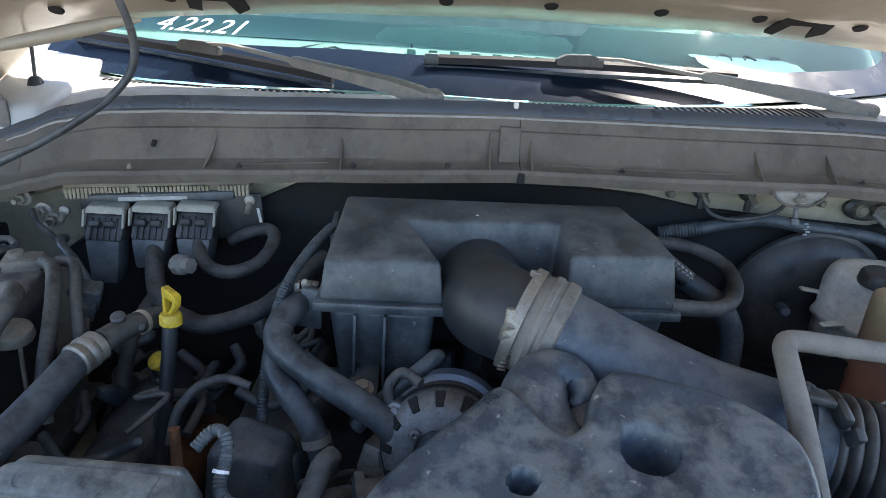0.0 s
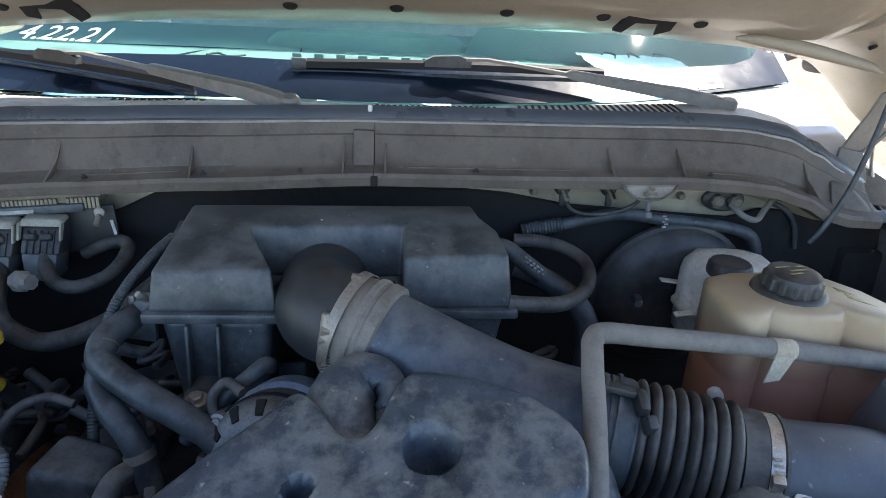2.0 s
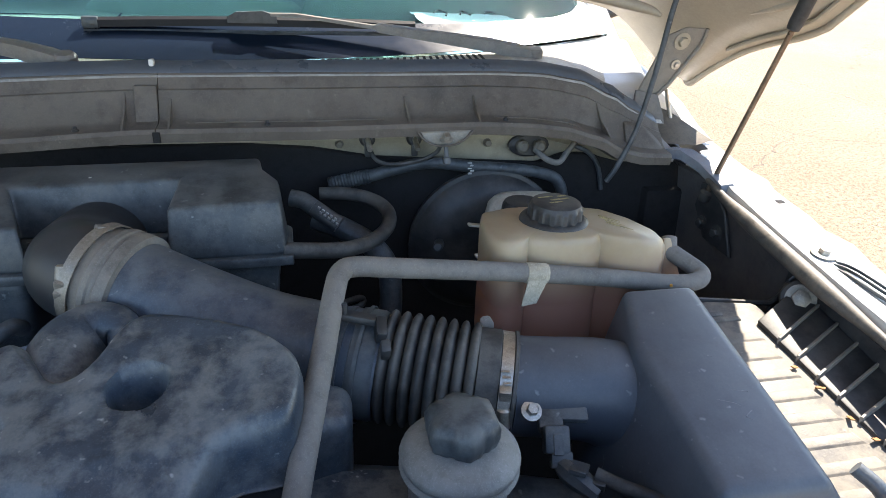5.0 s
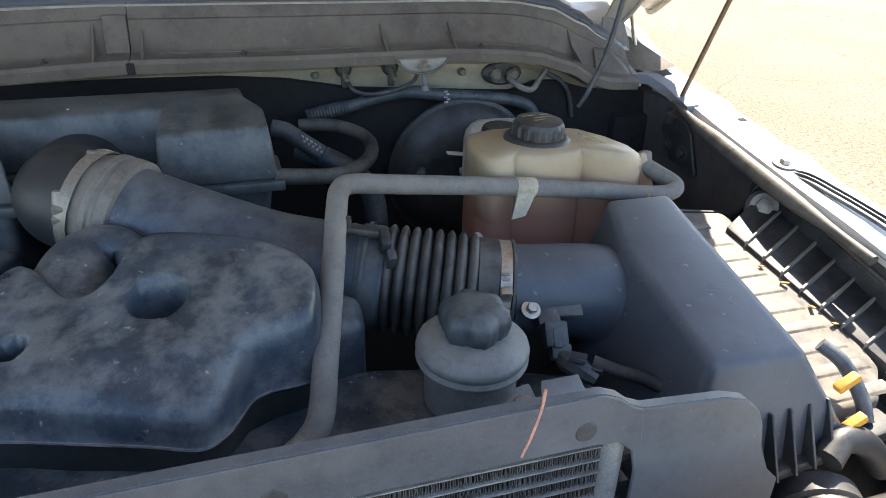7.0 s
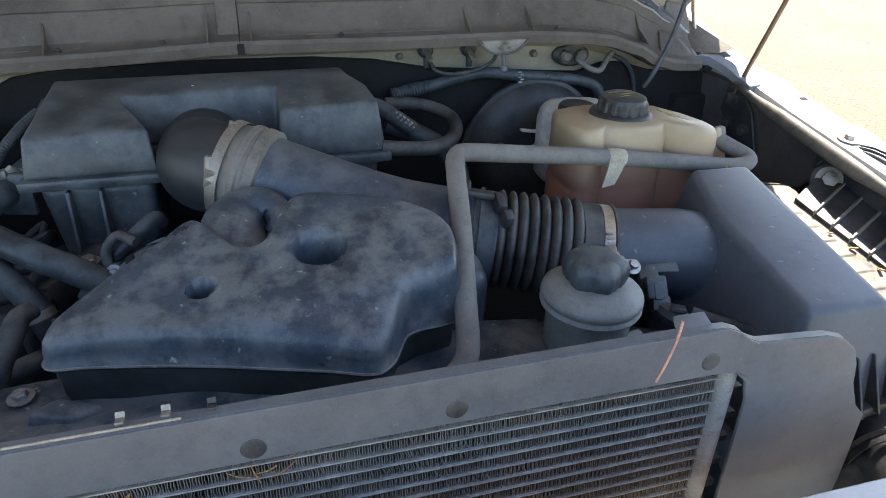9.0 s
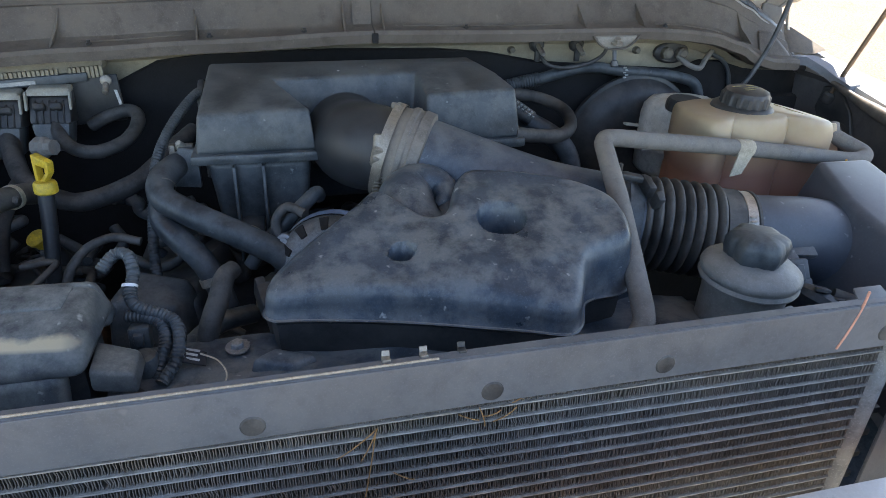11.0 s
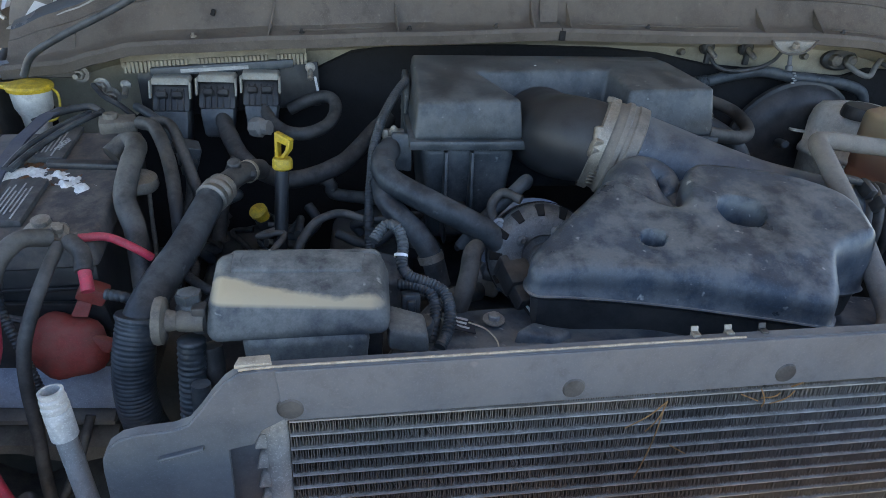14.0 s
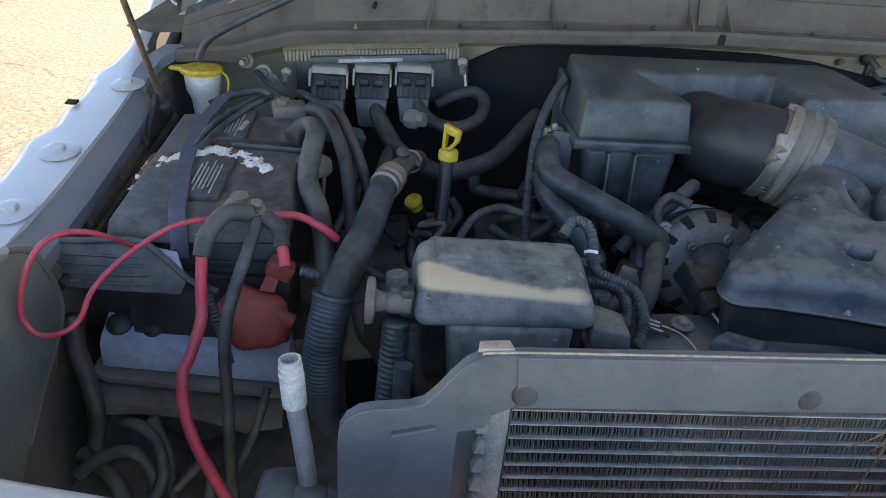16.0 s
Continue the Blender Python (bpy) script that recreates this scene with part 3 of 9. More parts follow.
def cowl_top():
    """The vented panel between the seal and the glass."""
    root = thing("cowl_grille", "vented cowl grille at the foot of the windshield, pale grey for sun", "cowl grille", (MID, 1.03, 1.49))
    xs = [float(x) for x in np.linspace(-0.70, 0.98, 60)]

    def at(x, t):
        foot = glass_point(x, curve_at(x, FOOT))
        y0, y1 = 0.990, foot[1] + 0.004
        z0, z1 = curve_at(x, SEAL) - 0.012, foot[2] - 0.006
        return Vector((x, y0 + (y1 - y0) * t, z0 + (z1 - z0) * t + 0.008 * math.sin(math.pi * t)))
    bm = bmesh.new()
    rows = [[bm.verts.new(at(x, t)) for x in xs] for t in np.linspace(0, 1, 8)]
    for r0, r1 in zip(rows, rows[1:]):
        for i in range(len(xs) - 1):
            bm.faces.new((r0[i], r0[i + 1], r1[i + 1], r1[i]))
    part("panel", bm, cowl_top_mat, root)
    for x0, x1, step, t0, t1 in ((-0.56, -0.13, 0.0118, 0.86, 0.91), (-0.30, -0.124, 0.0118, 0.72, 0.78), (-0.27, -0.124, 0.0118, 0.58, 0.64), (0.14, 0.34, 0.0095, 0.30, 0.42), (0.38, 0.66, 0.0115, 0.22, 0.60)):
        x = x0
        while x < x1:
            p, q = at(x, t0), at(x, t1)
            up = Vector((0, 0, 0.002))
            s = Vector((0.0024, 0, 0))
            k = Vector((0.020 * (t1 - t0), 0, 0))
            bm = hexa([p - s, p + s, q + s + k, q - s + k, p - s + up, p + s + up, q + s + k + up, q - s + k + up], 0)
            part("vent_slot", bm, shield, root)
            x += step


# pale copy of the cowl plastic, with the sun on it in the colour
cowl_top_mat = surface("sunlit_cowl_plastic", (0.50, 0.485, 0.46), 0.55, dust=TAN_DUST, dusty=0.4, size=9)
cowl_top()


def wiper(name, pivot, head, left, right, label):
    """Arm from pivot to the blade's middle, blade from left to right."""
    root = thing(name, label, "wiper", pivot, "windshield wipers")
    P, H, L, R = (Vector(v) for v in (pivot, head, left, right))
    d = (H - P)
    k = P + d * 0.55
    side = d.cross(Vector((0, 0, 1))).normalized()
    up = Vector((0, 0, 1))

    def sect(c, w, h):
        return [c - side * w - up * h, c + side * w - up * h, c + side * w + up * h * 0.6, c + side * w * 0.5 + up * h, c - side * w * 0.5 + up * h, c - side * w + up * h * 0.6]
    part("arm", rings([sect(P - d * 0.03 - up * 0.004, 0.014, 0.012), sect(P + d * 0.03, 0.015, 0.014), sect(P + d * 0.14 + up * 0.006, 0.014, 0.012), sect(k + up * 0.012, 0.010, 0.008), sect(k + d * 0.02 + up * 0.012, 0.006, 0.004),
                       sect(P + d * 0.85 + up * 0.016, 0.0055, 0.003), sect(H + up * 0.008, 0.0055, 0.003)]), wiper_mat, root)
    part("pivot_cap", lathe([(0.016, -0.02), (0.016, 0.006), (0.012, 0.011), (0.002, 0.012)], P - d * 0.02, (0, -0.3, 1), 20), wiper_mat, root)
    b = (R - L)
    fr = b.normalized()
    n = fr.cross(Vector((0, 0, 1))).normalized()

    def bsec(t, w, h):
        c = L + b * t + up * 0.004 * math.sin(math.pi * t)
        return [c - n * w - up * h, c + n * w - up * h, c + n * w + up * h * 0.4, c + up * h, c - n * w + up * h * 0.4]
    blade = part("blade", rings([bsec(t, 0.006, 0.008) for t in np.linspace(0, 1, 12)]), blade_mat, root, "black wiper blade")
    part("end_cap", box(L + fr * 0.012, (0.026, 0.014, 0.019), 0.003), plastic, blade, "grey blade end cap")
    rub = [L + b * t - up * 0.014 for t in (0.0, 0.5, 1.0)]
    part("rubber_lip", tube([tuple(q) for q in rub], 0.004, 6, 4), rubber, blade)
    part("adapter", rings([[H + fr * s + v for v in (-n * w - up * 0.006, n * w - up * 0.006, n * w + up * h, -n * w + up * h)] for s, w, h in ((-0.04, 0.008, 0.004), (-0.025, 0.012, 0.012), (0.02, 0.012, 0.014), (0.042, 0.008, 0.006))]), dark_plastic, root)


blade_mat = surface("black_blade_rubber", (0.010, 0.010, 0.012), 0.55, size=20, spec=0.3)
wiper_mat = surface("faded_wiper_arm", (0.16, 0.15, 0.14), 0.45, dust=TAN_DUST, dusty=0.4, size=20)
wiper("wiper", (0.752, 1.090, 1.522), (0.272, 1.160, 1.566), (0.002, 1.166, 1.556), (0.556, 1.160, 1.561), "faded black wiper with a flat blade resting on the windshield")
wiper("wiper", (0.012, 1.006, 1.512), (-0.392, 1.172, 1.549), (-0.655, 1.275, 1.556), (-0.150, 1.110, 1.520), "faded black wiper angled across the passenger windshield")


def hood():
    root = thing("hood", "raised truck hood with a pale tan painted inner frame", "hood", (MID, 1.0, 1.66))
    yc = [1.160, 1.135, 1.06, 0.975, 0.90, 0.80, 0.70, 0.60, 0.35, 0.05, -0.20]
    zc = [1.643, 1.637, 1.645, 1.660, 1.690, 1.75, 1.815, 1.88, 2.06, 2.30, 2.46]
    ye = [1.140, 1.122, 1.065, 0.985, 0.915, 0.86, 0.815, 0.785, 0.60, 0.30, 0.05]
    ze = [1.468, 1.464, 1.497, 1.535, 1.556, 1.566, 1.580, 1.600, 1.75, 2.00, 2.20]
    us = np.concatenate([-np.linspace(1, 0.72, 22), np.linspace(-0.70, 0.70, 41), np.linspace(0.72, 1, 22)])
    ks = [0, 0.3, 0.5, 0.7, 0.78, 0.83, 0.89, 0.943, 1.0]
    kd = [0, 0.02, 0.06, 0.125, 0.185, 0.29, 0.59, 0.88, 1.0]

    def fall(u):
        """How far the frame has gone over from the middle to its side edge."""
        return sum(float(np.interp(min(1.0, abs(u) + d), ks, kd)) for d in (-0.025, 0.0, 0.025)) / 3

    def at(i, u, lift):
        p = fall(u)
        y = yc[i] + (ye[i] - yc[i]) * p
        z = zc[i] + (ze[i] - zc[i]) * p
        ridge = 0.010 * math.exp(-((abs(u) - 0.68) / 0.03) ** 2) if 2 < i < 8 else 0
        sag = curve_at(u, [(-1.0, 0.042), (-0.9, 0.045), (-0.8, 0.042), (-0.6, 0.022), (-0.3, 0.012), (0.0, 0.006), (0.4, 0.0)])
        return Vector((MID + u * 0.965, y, z + lift - ridge - sag))
    bm = bmesh.new()
    m = len(yc)
    lo = [[bm.verts.new(at(i, float(u), 0)) for u in us] for i in range(m)]
    hi = [[bm.verts.new(at(i, float(u), 0.035) + Vector((0, 0.012 if i == 0 else 0, 0))) for u in us] for i in range(m)]
    n = len(us)
    for i in range(m - 1):
        for j in range(n - 1):
            bm.faces.new((lo[i][j], lo[i + 1][j], lo[i + 1][j + 1], lo[i][j + 1]))
            bm.faces.new((hi[i][j], hi[i][j + 1], hi[i + 1][j + 1], hi[i + 1][j]))
        bm.faces.new((lo[i][0], hi[i][0], hi[i + 1][0], lo[i + 1][0]))
        bm.faces.new((lo[i][-1], lo[i + 1][-1], hi[i + 1][-1], hi[i][-1]))
    for j in range(n - 1):
        bm.faces.new((lo[0][j], lo[0][j + 1], hi[0][j + 1], hi[0][j]))
        bm.faces.new((lo[-1][j], hi[-1][j], hi[-1][j + 1], lo[-1][j + 1]))
    shell = part("inner_frame", bm, hood_paint, root, sharp=50)
    # round drain holes and stamped slots in the rear frame, inner shade as black inlays
    for x in (-0.52, -0.36, 0.03, 0.18, 0.339, 0.483, 0.633):
        u = (x - MID) / 0.965
        c = at(3, u, -0.0015)
        part("drain_hole", lathe([(0.0005, 0), (0.0095, 0), (0.0105, 0.002), (0.0105, 0.004)], c + Vector((0, 0, -0.001)), (0, 0.5, 1), 20), shield, shell)
    for x in (-0.30, 0.555):
        u = (x - MID) / 0.965
        c = at(3, u, -0.003) + Vector((0, 0.012, -0.003))
        out = [(-0.045, 0.016), (-0.036, -0.020), (0.040, -0.020), (0.045, 0.012), (0.025, 0.022), (0.016, 0.000), (-0.018, 0.000), (-0.028, 0.020)]
        bm = prism([c + Vector((a, b * 1.5, -b * 0.75)) for a, b in out], [c + Vector((a, b * 1.5, 0.004 - b * 0.75)) for a, b in out], 0)
        part("stamped_slot", bm, shield, shell)
    # long raised beads pressed into the inner frame at the driver's corner
    part("pressed_bead", tube([(0.715, 1.02, 1.634, 0.003), (0.75, 1.01, 1.632, 0.009), (0.82, 0.99, 1.622, 0.011), (0.90, 0.965, 1.604, 0.008), (0.925, 0.955, 1.594, 0.003)], seg=10), hood_paint, shell)
    part("pressed_bead", tube([(-0.421, 1.02, 1.596, 0.003), (-0.456, 1.01, 1.591, 0.009), (-0.526, 0.99, 1.572, 0.011), (-0.606, 0.965, 1.551, 0.008), (-0.631, 0.955, 1.540, 0.003)], seg=10), hood_paint, shell)
    for s in (1, -1):
        X = lambda x: MID + s * (x - MID)
        arm = [(0.930, 1.455), (0.938, 1.490), (0.948, 1.530), (0.952, 1.562), (0.985, 1.577), (1.022, 1.575), (1.020, 1.548), (1.000, 1.510), (0.985, 1.480), (0.962, 1.452)]
        back = lambda z: 1.012 - 0.34 * (z - 1.45)
        h = part("hinge", prism([(X(x), back(z), z) for x, z in arm], [(X(x), back(z) + 0.008, z) for x, z in arm], 0.003, 2), hinge_paint, root, "dusty grey steel hinge arm")
        part("rolled_edge", tube([(X(x), back(z) - 0.001, z) for x, z in arm[5:]], 0.0035, 8), hinge_paint, h)
        low = [(0.925, 1.470), (0.968, 1.462), (0.985, 1.425), (0.995, 1.392), (0.960, 1.376), (0.922, 1.392)]
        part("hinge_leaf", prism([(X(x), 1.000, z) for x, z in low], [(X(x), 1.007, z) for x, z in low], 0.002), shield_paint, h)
        part("hinge_bolt", bolt((X(0.982), back(1.554) - 0.002, 1.554), (0, -0.97, -0.25), 0.0085, 0.008), hood_paint, h)
        part("hinge_bolt", bolt((X(0.985), back(1.515) - 0.002, 1.515), (0, -0.97, -0.25), 0.005, 0.005), steel, h)
        part("link", tube([(X(0.985), 1.005, 1.470), (X(1.000), 1.015, 1.440), (X(1.010), 1.015, 1.412), (X(1.000), 1.010, 1.402)], 0.0035, 8), steel, h, "thin bright hinge link")
    for s in (1, -1):
        X = lambda x: MID + s * (x - MID)
        part("drain_hole", lathe([(0.0005, 0), (0.006, 0), (0.0068, 0.002), (0.0068, 0.004)], Vector(at(3, s * 0.797, -0.003)), (-0.6 * s, 0.2, 1), 16), shield, shell)
        part("edge_fold", tube([tuple(at(i, s * 0.995, -0.002)) for i in range(len(ye))], 0.006, 10), hood_paint, shell)
        part("edge_fold", tube([tuple(at(i, s * 0.965, -0.004)) for i in range(3, 9)], 0.004, 8), hood_paint, shell)
        for u, i0, i1, r in ((0.80, 3, 8, 0.010), (0.88, 4, 9, 0.009), (0.915, 4, 8, 0.007), (0.73, 3, 9, 0.012)):
            mid = [tuple(at(i, s * (u + 0.012 * (i - i0)), 0.006)) for i in range(i0, i1)]
            part("pressed_bead", tube([(*p, r * (0.35 if k in (0, len(mid) - 1) else 1.0)) for k, p in enumerate(mid)], seg=10), hood_paint, shell)
        for i, u in ((4, 0.805), (6, 0.80)):
            part("drain_hole", lathe([(0.0005, 0), (0.006, 0), (0.0068, 0.002), (0.0068, 0.004)], Vector(at(i, s * u, -0.004)), (-0.5 * s, 0.3, 1), 16), shield, shell)


hood()


def fender(side):
    """side 1: driver's, -1: passenger's."""
    X = lambda d: MID + side * d
    root = thing("front_fender", "white painted front fender with a bolted top flange" if side > 0 else "blue-white shaded front fender with a bolted top flange", "fender", (X(0.9), 0.6, 1.2))
    drop = 0.0 if side > 0 else 0.028
    zt = lambda y: 1.311 + 0.20 * (y - 0.617) - drop
    inner = [(0.42, 0.846), (0.55, 0.843), (0.70, 0.846), (0.80, 0.852), (0.88, 0.870), (0.95, 0.880), (1.40, 0.90)]
    edge = [(0.90, 0.932), (0.97, 0.934), (1.074, 0.953), (1.20, 0.990), (1.42, 1.02)] if side > 0 else [(0.93, 0.914), (1.04, 0.930), (1.143, 0.947), (1.25, 0.985), (1.42, 1.01)]
    ys = [1.42, 1.30, 1.18, 1.06, 0.98, 0.943, 0.937, 0.90, 0.87, 0.83, 0.80, 0.76, 0.72, 0.68, 0.64, 0.60, 0.56, 0.52, 0.48, 0.42, 0.34, 0.26, 0.16, 0.05]
    loops = []
    for y in ys:
        z = zt(y)
        a = curve_at(y, inner)
        wave = 0.006 * math.sin(y * 62) + 0.004 * math.sin(y * 31 + 1) if 0.5 < y < 0.86 else 0.0
        nose = max(0.0, 0.50 - y)
        z -= nose * nose * 0.9
        b = curve_at(y, edge) - nose * 0.14 + wave
        if y > 0.94:
            a = b - 0.032
        a = min(a + max(0.0, 0.44 - y) * 0.25, b - 0.03)
        loops.append([(X(a), y, z - 0.014), (X(a + 0.002), y, z - 0.001), (X(b - 0.012), y, z), (X(b), y, z - 0.004), (X(b + 0.012), y, z - 0.022), (X(b + 0.028), y, z - 0.12), (X(b + 0.045), y, z - 0.40), (X(b + 0.045), y, z - 0.75), (X(b + 0.02), y, z - 0.75), (X(b + 0.015), y, z - 0.40), (X(b), y, z - 0.12), (X(b - 0.02), y, z - 0.02)])
    part("skin", rings(loops), paint, root)
    ledge = [(curve_at(y, inner), y, zt(y)) for y in (0.86, 0.80, 0.72, 0.64, 0.56, 0.48, 0.42)]
    if side > 0:
        part("edge_trim", tube([(X(a - 0.012), y, z - 0.012, 0.012 if 0.5 < y < 0.8 else 0.007) for a, y, z in ledge], seg=14), rail_rubber, root, "black moulded edge trim along the fender")
    else:
        # lower painted step inside the flange, its shade put in as blue-grey
        part("inner_step", rings([[(X(a + 0.004), y, z - 0.005), (X(a - 0.004), y, z - 0.008), (X(a - 0.022), y, z - 0.024), (X(a - 0.022), y, z - 0.040), (X(a + 0.004), y, z - 0.040)] for a, y, z in ledge]), shade_grey, root, "painted inner step, coloured blue-grey for its shade")
    for y, d in ((0.617, 0.872), (0.80 if side < 0 else 0.90, 0.862)) + (((0.500, 0.866),) if side < 0 else ()):
        z = zt(y)
        b = part("bolt", bolt((X(d), y, z + 0.001), (0, -0.2, 1), 0.008, 0.007, 2.1), paint if side < 0 else steel, root)
        if side < 0:
            part("washer", lathe([(0.022, 0), (0.022, 0.0015), (0.014, 0.003)], (X(d), y, z + 0.0005), (0, -0.2, 1), 26), paint, b)
    part("slot", box((X(0.908), 0.755 if side > 0 else 0.735, zt(0.745) + 0.0008), (0.014, 0.011, 0.003), 0.0005, 1, (11, 0, 0)), shield, root)
    # added black block for the shade between flange and cab, under the hinge
    part("gap_shade_block", hexa([(X(0.80), 0.95, 1.10), (X(0.93), 0.95, 1.10), (X(0.98), 1.36, 1.10), (X(0.80), 1.36, 1.10), (X(0.80), 0.95, 1.30 - drop), (X(0.90), 0.95, 1.30 - drop), (X(0.965), 1.36, 1.36 - drop), (X(0.80), 1.36, 1.36 - drop)], 0.004), shield, root, "added black block for the shade in the gap under the hinge")
    part("gap_seal", tube([(X(0.862), 0.952, 1.352 - drop), (X(0.868), 1.02, 1.375 - drop), (X(0.874), 1.10, 1.400 - drop)], 0.010, 10), dark_plastic, root, "black rubber gap seal")
    # corner of the cab and hood gap behind the hinge
    part("corner_panel", hexa([(X(0.72), 0.985, 1.36), (X(0.85), 1.000, 1.36), (X(0.94), 1.36, 1.40), (X(0.72), 1.36, 1.40),
                               (X(0.735), 1.015, 1.464), (X(0.825), 1.000, 1.455), (X(0.925), 1.34, 1.536), (X(0.72), 1.34, 1.544)], 0.012, 3), paint, root)
    flap = [(0.800, 1.432), (0.838, 1.440), (0.870, 1.425), (0.922, 1.386), (0.880, 1.380), (0.800, 1.385)]
    part("filler_plate", prism([(X(x), 0.962 + (z - 1.386) * 1.6, z - drop * 0.5) for x, z in flap], [(X(x), 0.968 + (z - 1.386) * 1.6, z - drop * 0.5) for x, z in flap], 0.002), flap_rubber, root, "black rubber filler flap below the hinge")
    # sheet-metal corner where the cowl lip meets the fender rail
    part("corner_bracket", hexa([(X(0.735), 0.915, 1.362 - drop), (X(0.815), 0.905, 1.362 - drop), (X(0.85), 0.955, 1.366 - drop), (X(0.735), 0.975, 1.362 - drop), (X(0.728), 0.935, 1.425 - drop), (X(0.765), 0.940, 1.418 - drop), (X(0.77), 0.975, 1.440 - drop), (X(0.728), 0.985, 1.450 - drop)], 0.005), cowl_plastic, root)
    # seam flange in grey, standing for body paint in shade
    part("rail_flange", rings([[(X(a), y, z), (X(a + 0.022), y, z + 0.002), (X(a + 0.024), y, z - 0.004), (X(a + 0.002), y, z - 0.016)] for a, y, z in ((0.800, 0.925, 1.383 - drop), (0.822, 0.905, 1.384 - drop), (0.842, 0.880, 1.370 - drop), (0.846, 0.850, 1.358 - drop), (0.842, 0.81, 1.350 - drop))]), shade_grey, root, "painted seam flange, coloured grey for its shade")
    return root


rail_rubber = surface("dusty_black_trim", (0.075, 0.068, 0.062), 0.5, dust=(0.30, 0.26, 0.21), dusty=0.5, size=18)
flap_rubber = surface("dusty_brown_rubber", (0.085, 0.070, 0.055), 0.6, dust=(0.24, 0.20, 0.15), dusty=0.5, size=12)
shade_grey = surface("fender_shade_grey", (0.17, 0.19, 0.23), 0.45, dust=TAN_DUST, dusty=0.4, size=14, tone=0.1)
fender(1)
fender(-1)


inner_wall = surface("dark_grey_inner_fender", (0.085, 0.082, 0.085), 0.55, dust=(0.20, 0.18, 0.16), dusty=0.5, size=10, settle=0.2)


def bay_walls():
    """Firewall, inner fenders, an added black sheet that keeps the well dark."""
    wall = thing("firewall", "khaki painted steel firewall below the cowl", "firewall", (MID, 0.98, 1.1), kind="structure")
    xs = [float(x) for x in np.linspace(-0.70, 0.99, 50)]
    part("panel", rings([[(x, 0.984, 0.6), (x, 0.984, curve_at(x, LIP) - 0.05), (x, 0.978, curve_at(x, LIP) - 0.030), (x, 0.950, curve_at(x, LIP) - 0.014), (x, 0.99, curve_at(x, LIP) + 0.0), (x, 1.0, 0.6)] for x in xs]), wall_paint, wall)
    # black sound blanket with an arched top edge, drawn out over all the dark wall
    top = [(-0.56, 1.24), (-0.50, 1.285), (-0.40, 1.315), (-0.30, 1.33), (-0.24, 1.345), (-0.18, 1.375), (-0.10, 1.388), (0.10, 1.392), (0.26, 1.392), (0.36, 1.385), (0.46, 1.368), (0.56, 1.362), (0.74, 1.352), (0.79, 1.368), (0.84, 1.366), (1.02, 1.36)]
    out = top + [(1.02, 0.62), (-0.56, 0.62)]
    part("blanket_and_shade_black", plate(out, "y", 0.970, 0.983, 0.003), shield, wall)
    for s, nm in ((1, "wall_driver"), (-1, "wall_passenger")):
        X = lambda d: MID + s * d
        loops = []
        for y in np.linspace(0.965, 0.10, 18):
            y = float(y)
            z = 1.311 + 0.20 * (min(y, 0.88) - 0.617) - (0.0 if s > 0 else 0.028)
            o, arch = 0.036, -0.02
            if s > 0:
                loops.append([(X(0.848), y, z - 0.010), (X(0.862), y, z - 0.022), (X(0.869), y, z - 0.07), (X(0.872), y, z - 0.18), (X(0.85), y, 0.62), (X(0.88), y, 0.62), (X(0.890), y, z - 0.19), (X(0.885), y, z - 0.03)])
                continue
            loops.append([(X(0.818 + o), y, z - 0.008), (X(0.80 + o), y, z - 0.02), (X(0.79 + o), y, z - 0.07), (X(0.785 - arch + o), y, z - 0.18), (X(0.74 - arch + o), y, 0.62), (X(0.76 - arch + o), y, 0.62), (X(0.83 + o), y, z - 0.19), (X(0.83 + o), y, z - 0.03)])
        ob = solo("inner_fender", rings(loops), inner_wall if s > 0 else inner_dust, "dark grey inner fender wall of the engine bay", "inner fender", kind="structure")
    apron = thing("side_shield", "dark brown-black plastic shield with recesses beside the battery", "splash shield", (-0.69, 0.68, 1.25))
    zf = lambda y: 1.283 + 0.20 * (y - 0.617)
    part("panel", rings([[(-0.697, y, zf(y) - 0.022), (-0.675, y, zf(y) - 0.050), (-0.672, y, zf(y) - 0.085), (-0.690, y, zf(y) - 0.16), (-0.702, y, zf(y) - 0.16), (-0.703, y, zf(y) - 0.03)] for y in (0.85, 0.78, 0.70, 0.62, 0.54, 0.46)]), flap_rubber, apron)
    for y0, y1 in ((0.800, 0.740), (0.725, 0.655), (0.630, 0.560)):
        part("recess", rings([[(-0.6945, y, zf(y) - 0.0255), (-0.6765, y, zf(y) - 0.0485), (-0.6735, y, zf(y) - 0.047), (-0.6915, y, zf(y) - 0.024)] for y in (y0, (y0 + y1) / 2, y1)]), inner_dust, apron)
        part("cross_rib", hexa([(-0.696, y1 - 0.010, zf(y1) - 0.022), (-0.673, y1 - 0.010, zf(y1) - 0.052), (-0.673, y1 - 0.005, zf(y1) - 0.052), (-0.696, y1 - 0.005, zf(y1) - 0.022), (-0.694, y1 - 0.010, zf(y1) - 0.015), (-0.668, y1 - 0.010, zf(y1) - 0.047), (-0.668, y1 - 0.005, zf(y1) - 0.047), (-0.694, y1 - 0.005, zf(y1) - 0.015)], 0.001, 1), flap_rubber, apron)
    part("lower_rail", tube([(-0.670, y, zf(y) - 0.060) for y in (0.84, 0.74, 0.64, 0.54, 0.47)], 0.005, 8), dark_plastic, apron)
    # unseen black floor, added to darken the bay's depths
    part("floor", box((MID, 0.55, 0.60), (1.75, 0.95, 0.03), 0.0), shield, thing("bay_shade_sheet", "added black sheet far below the engine that keeps the bay dark", "splash tray", (MID, 0.55, 0.6), kind="structure"))


bay_walls()


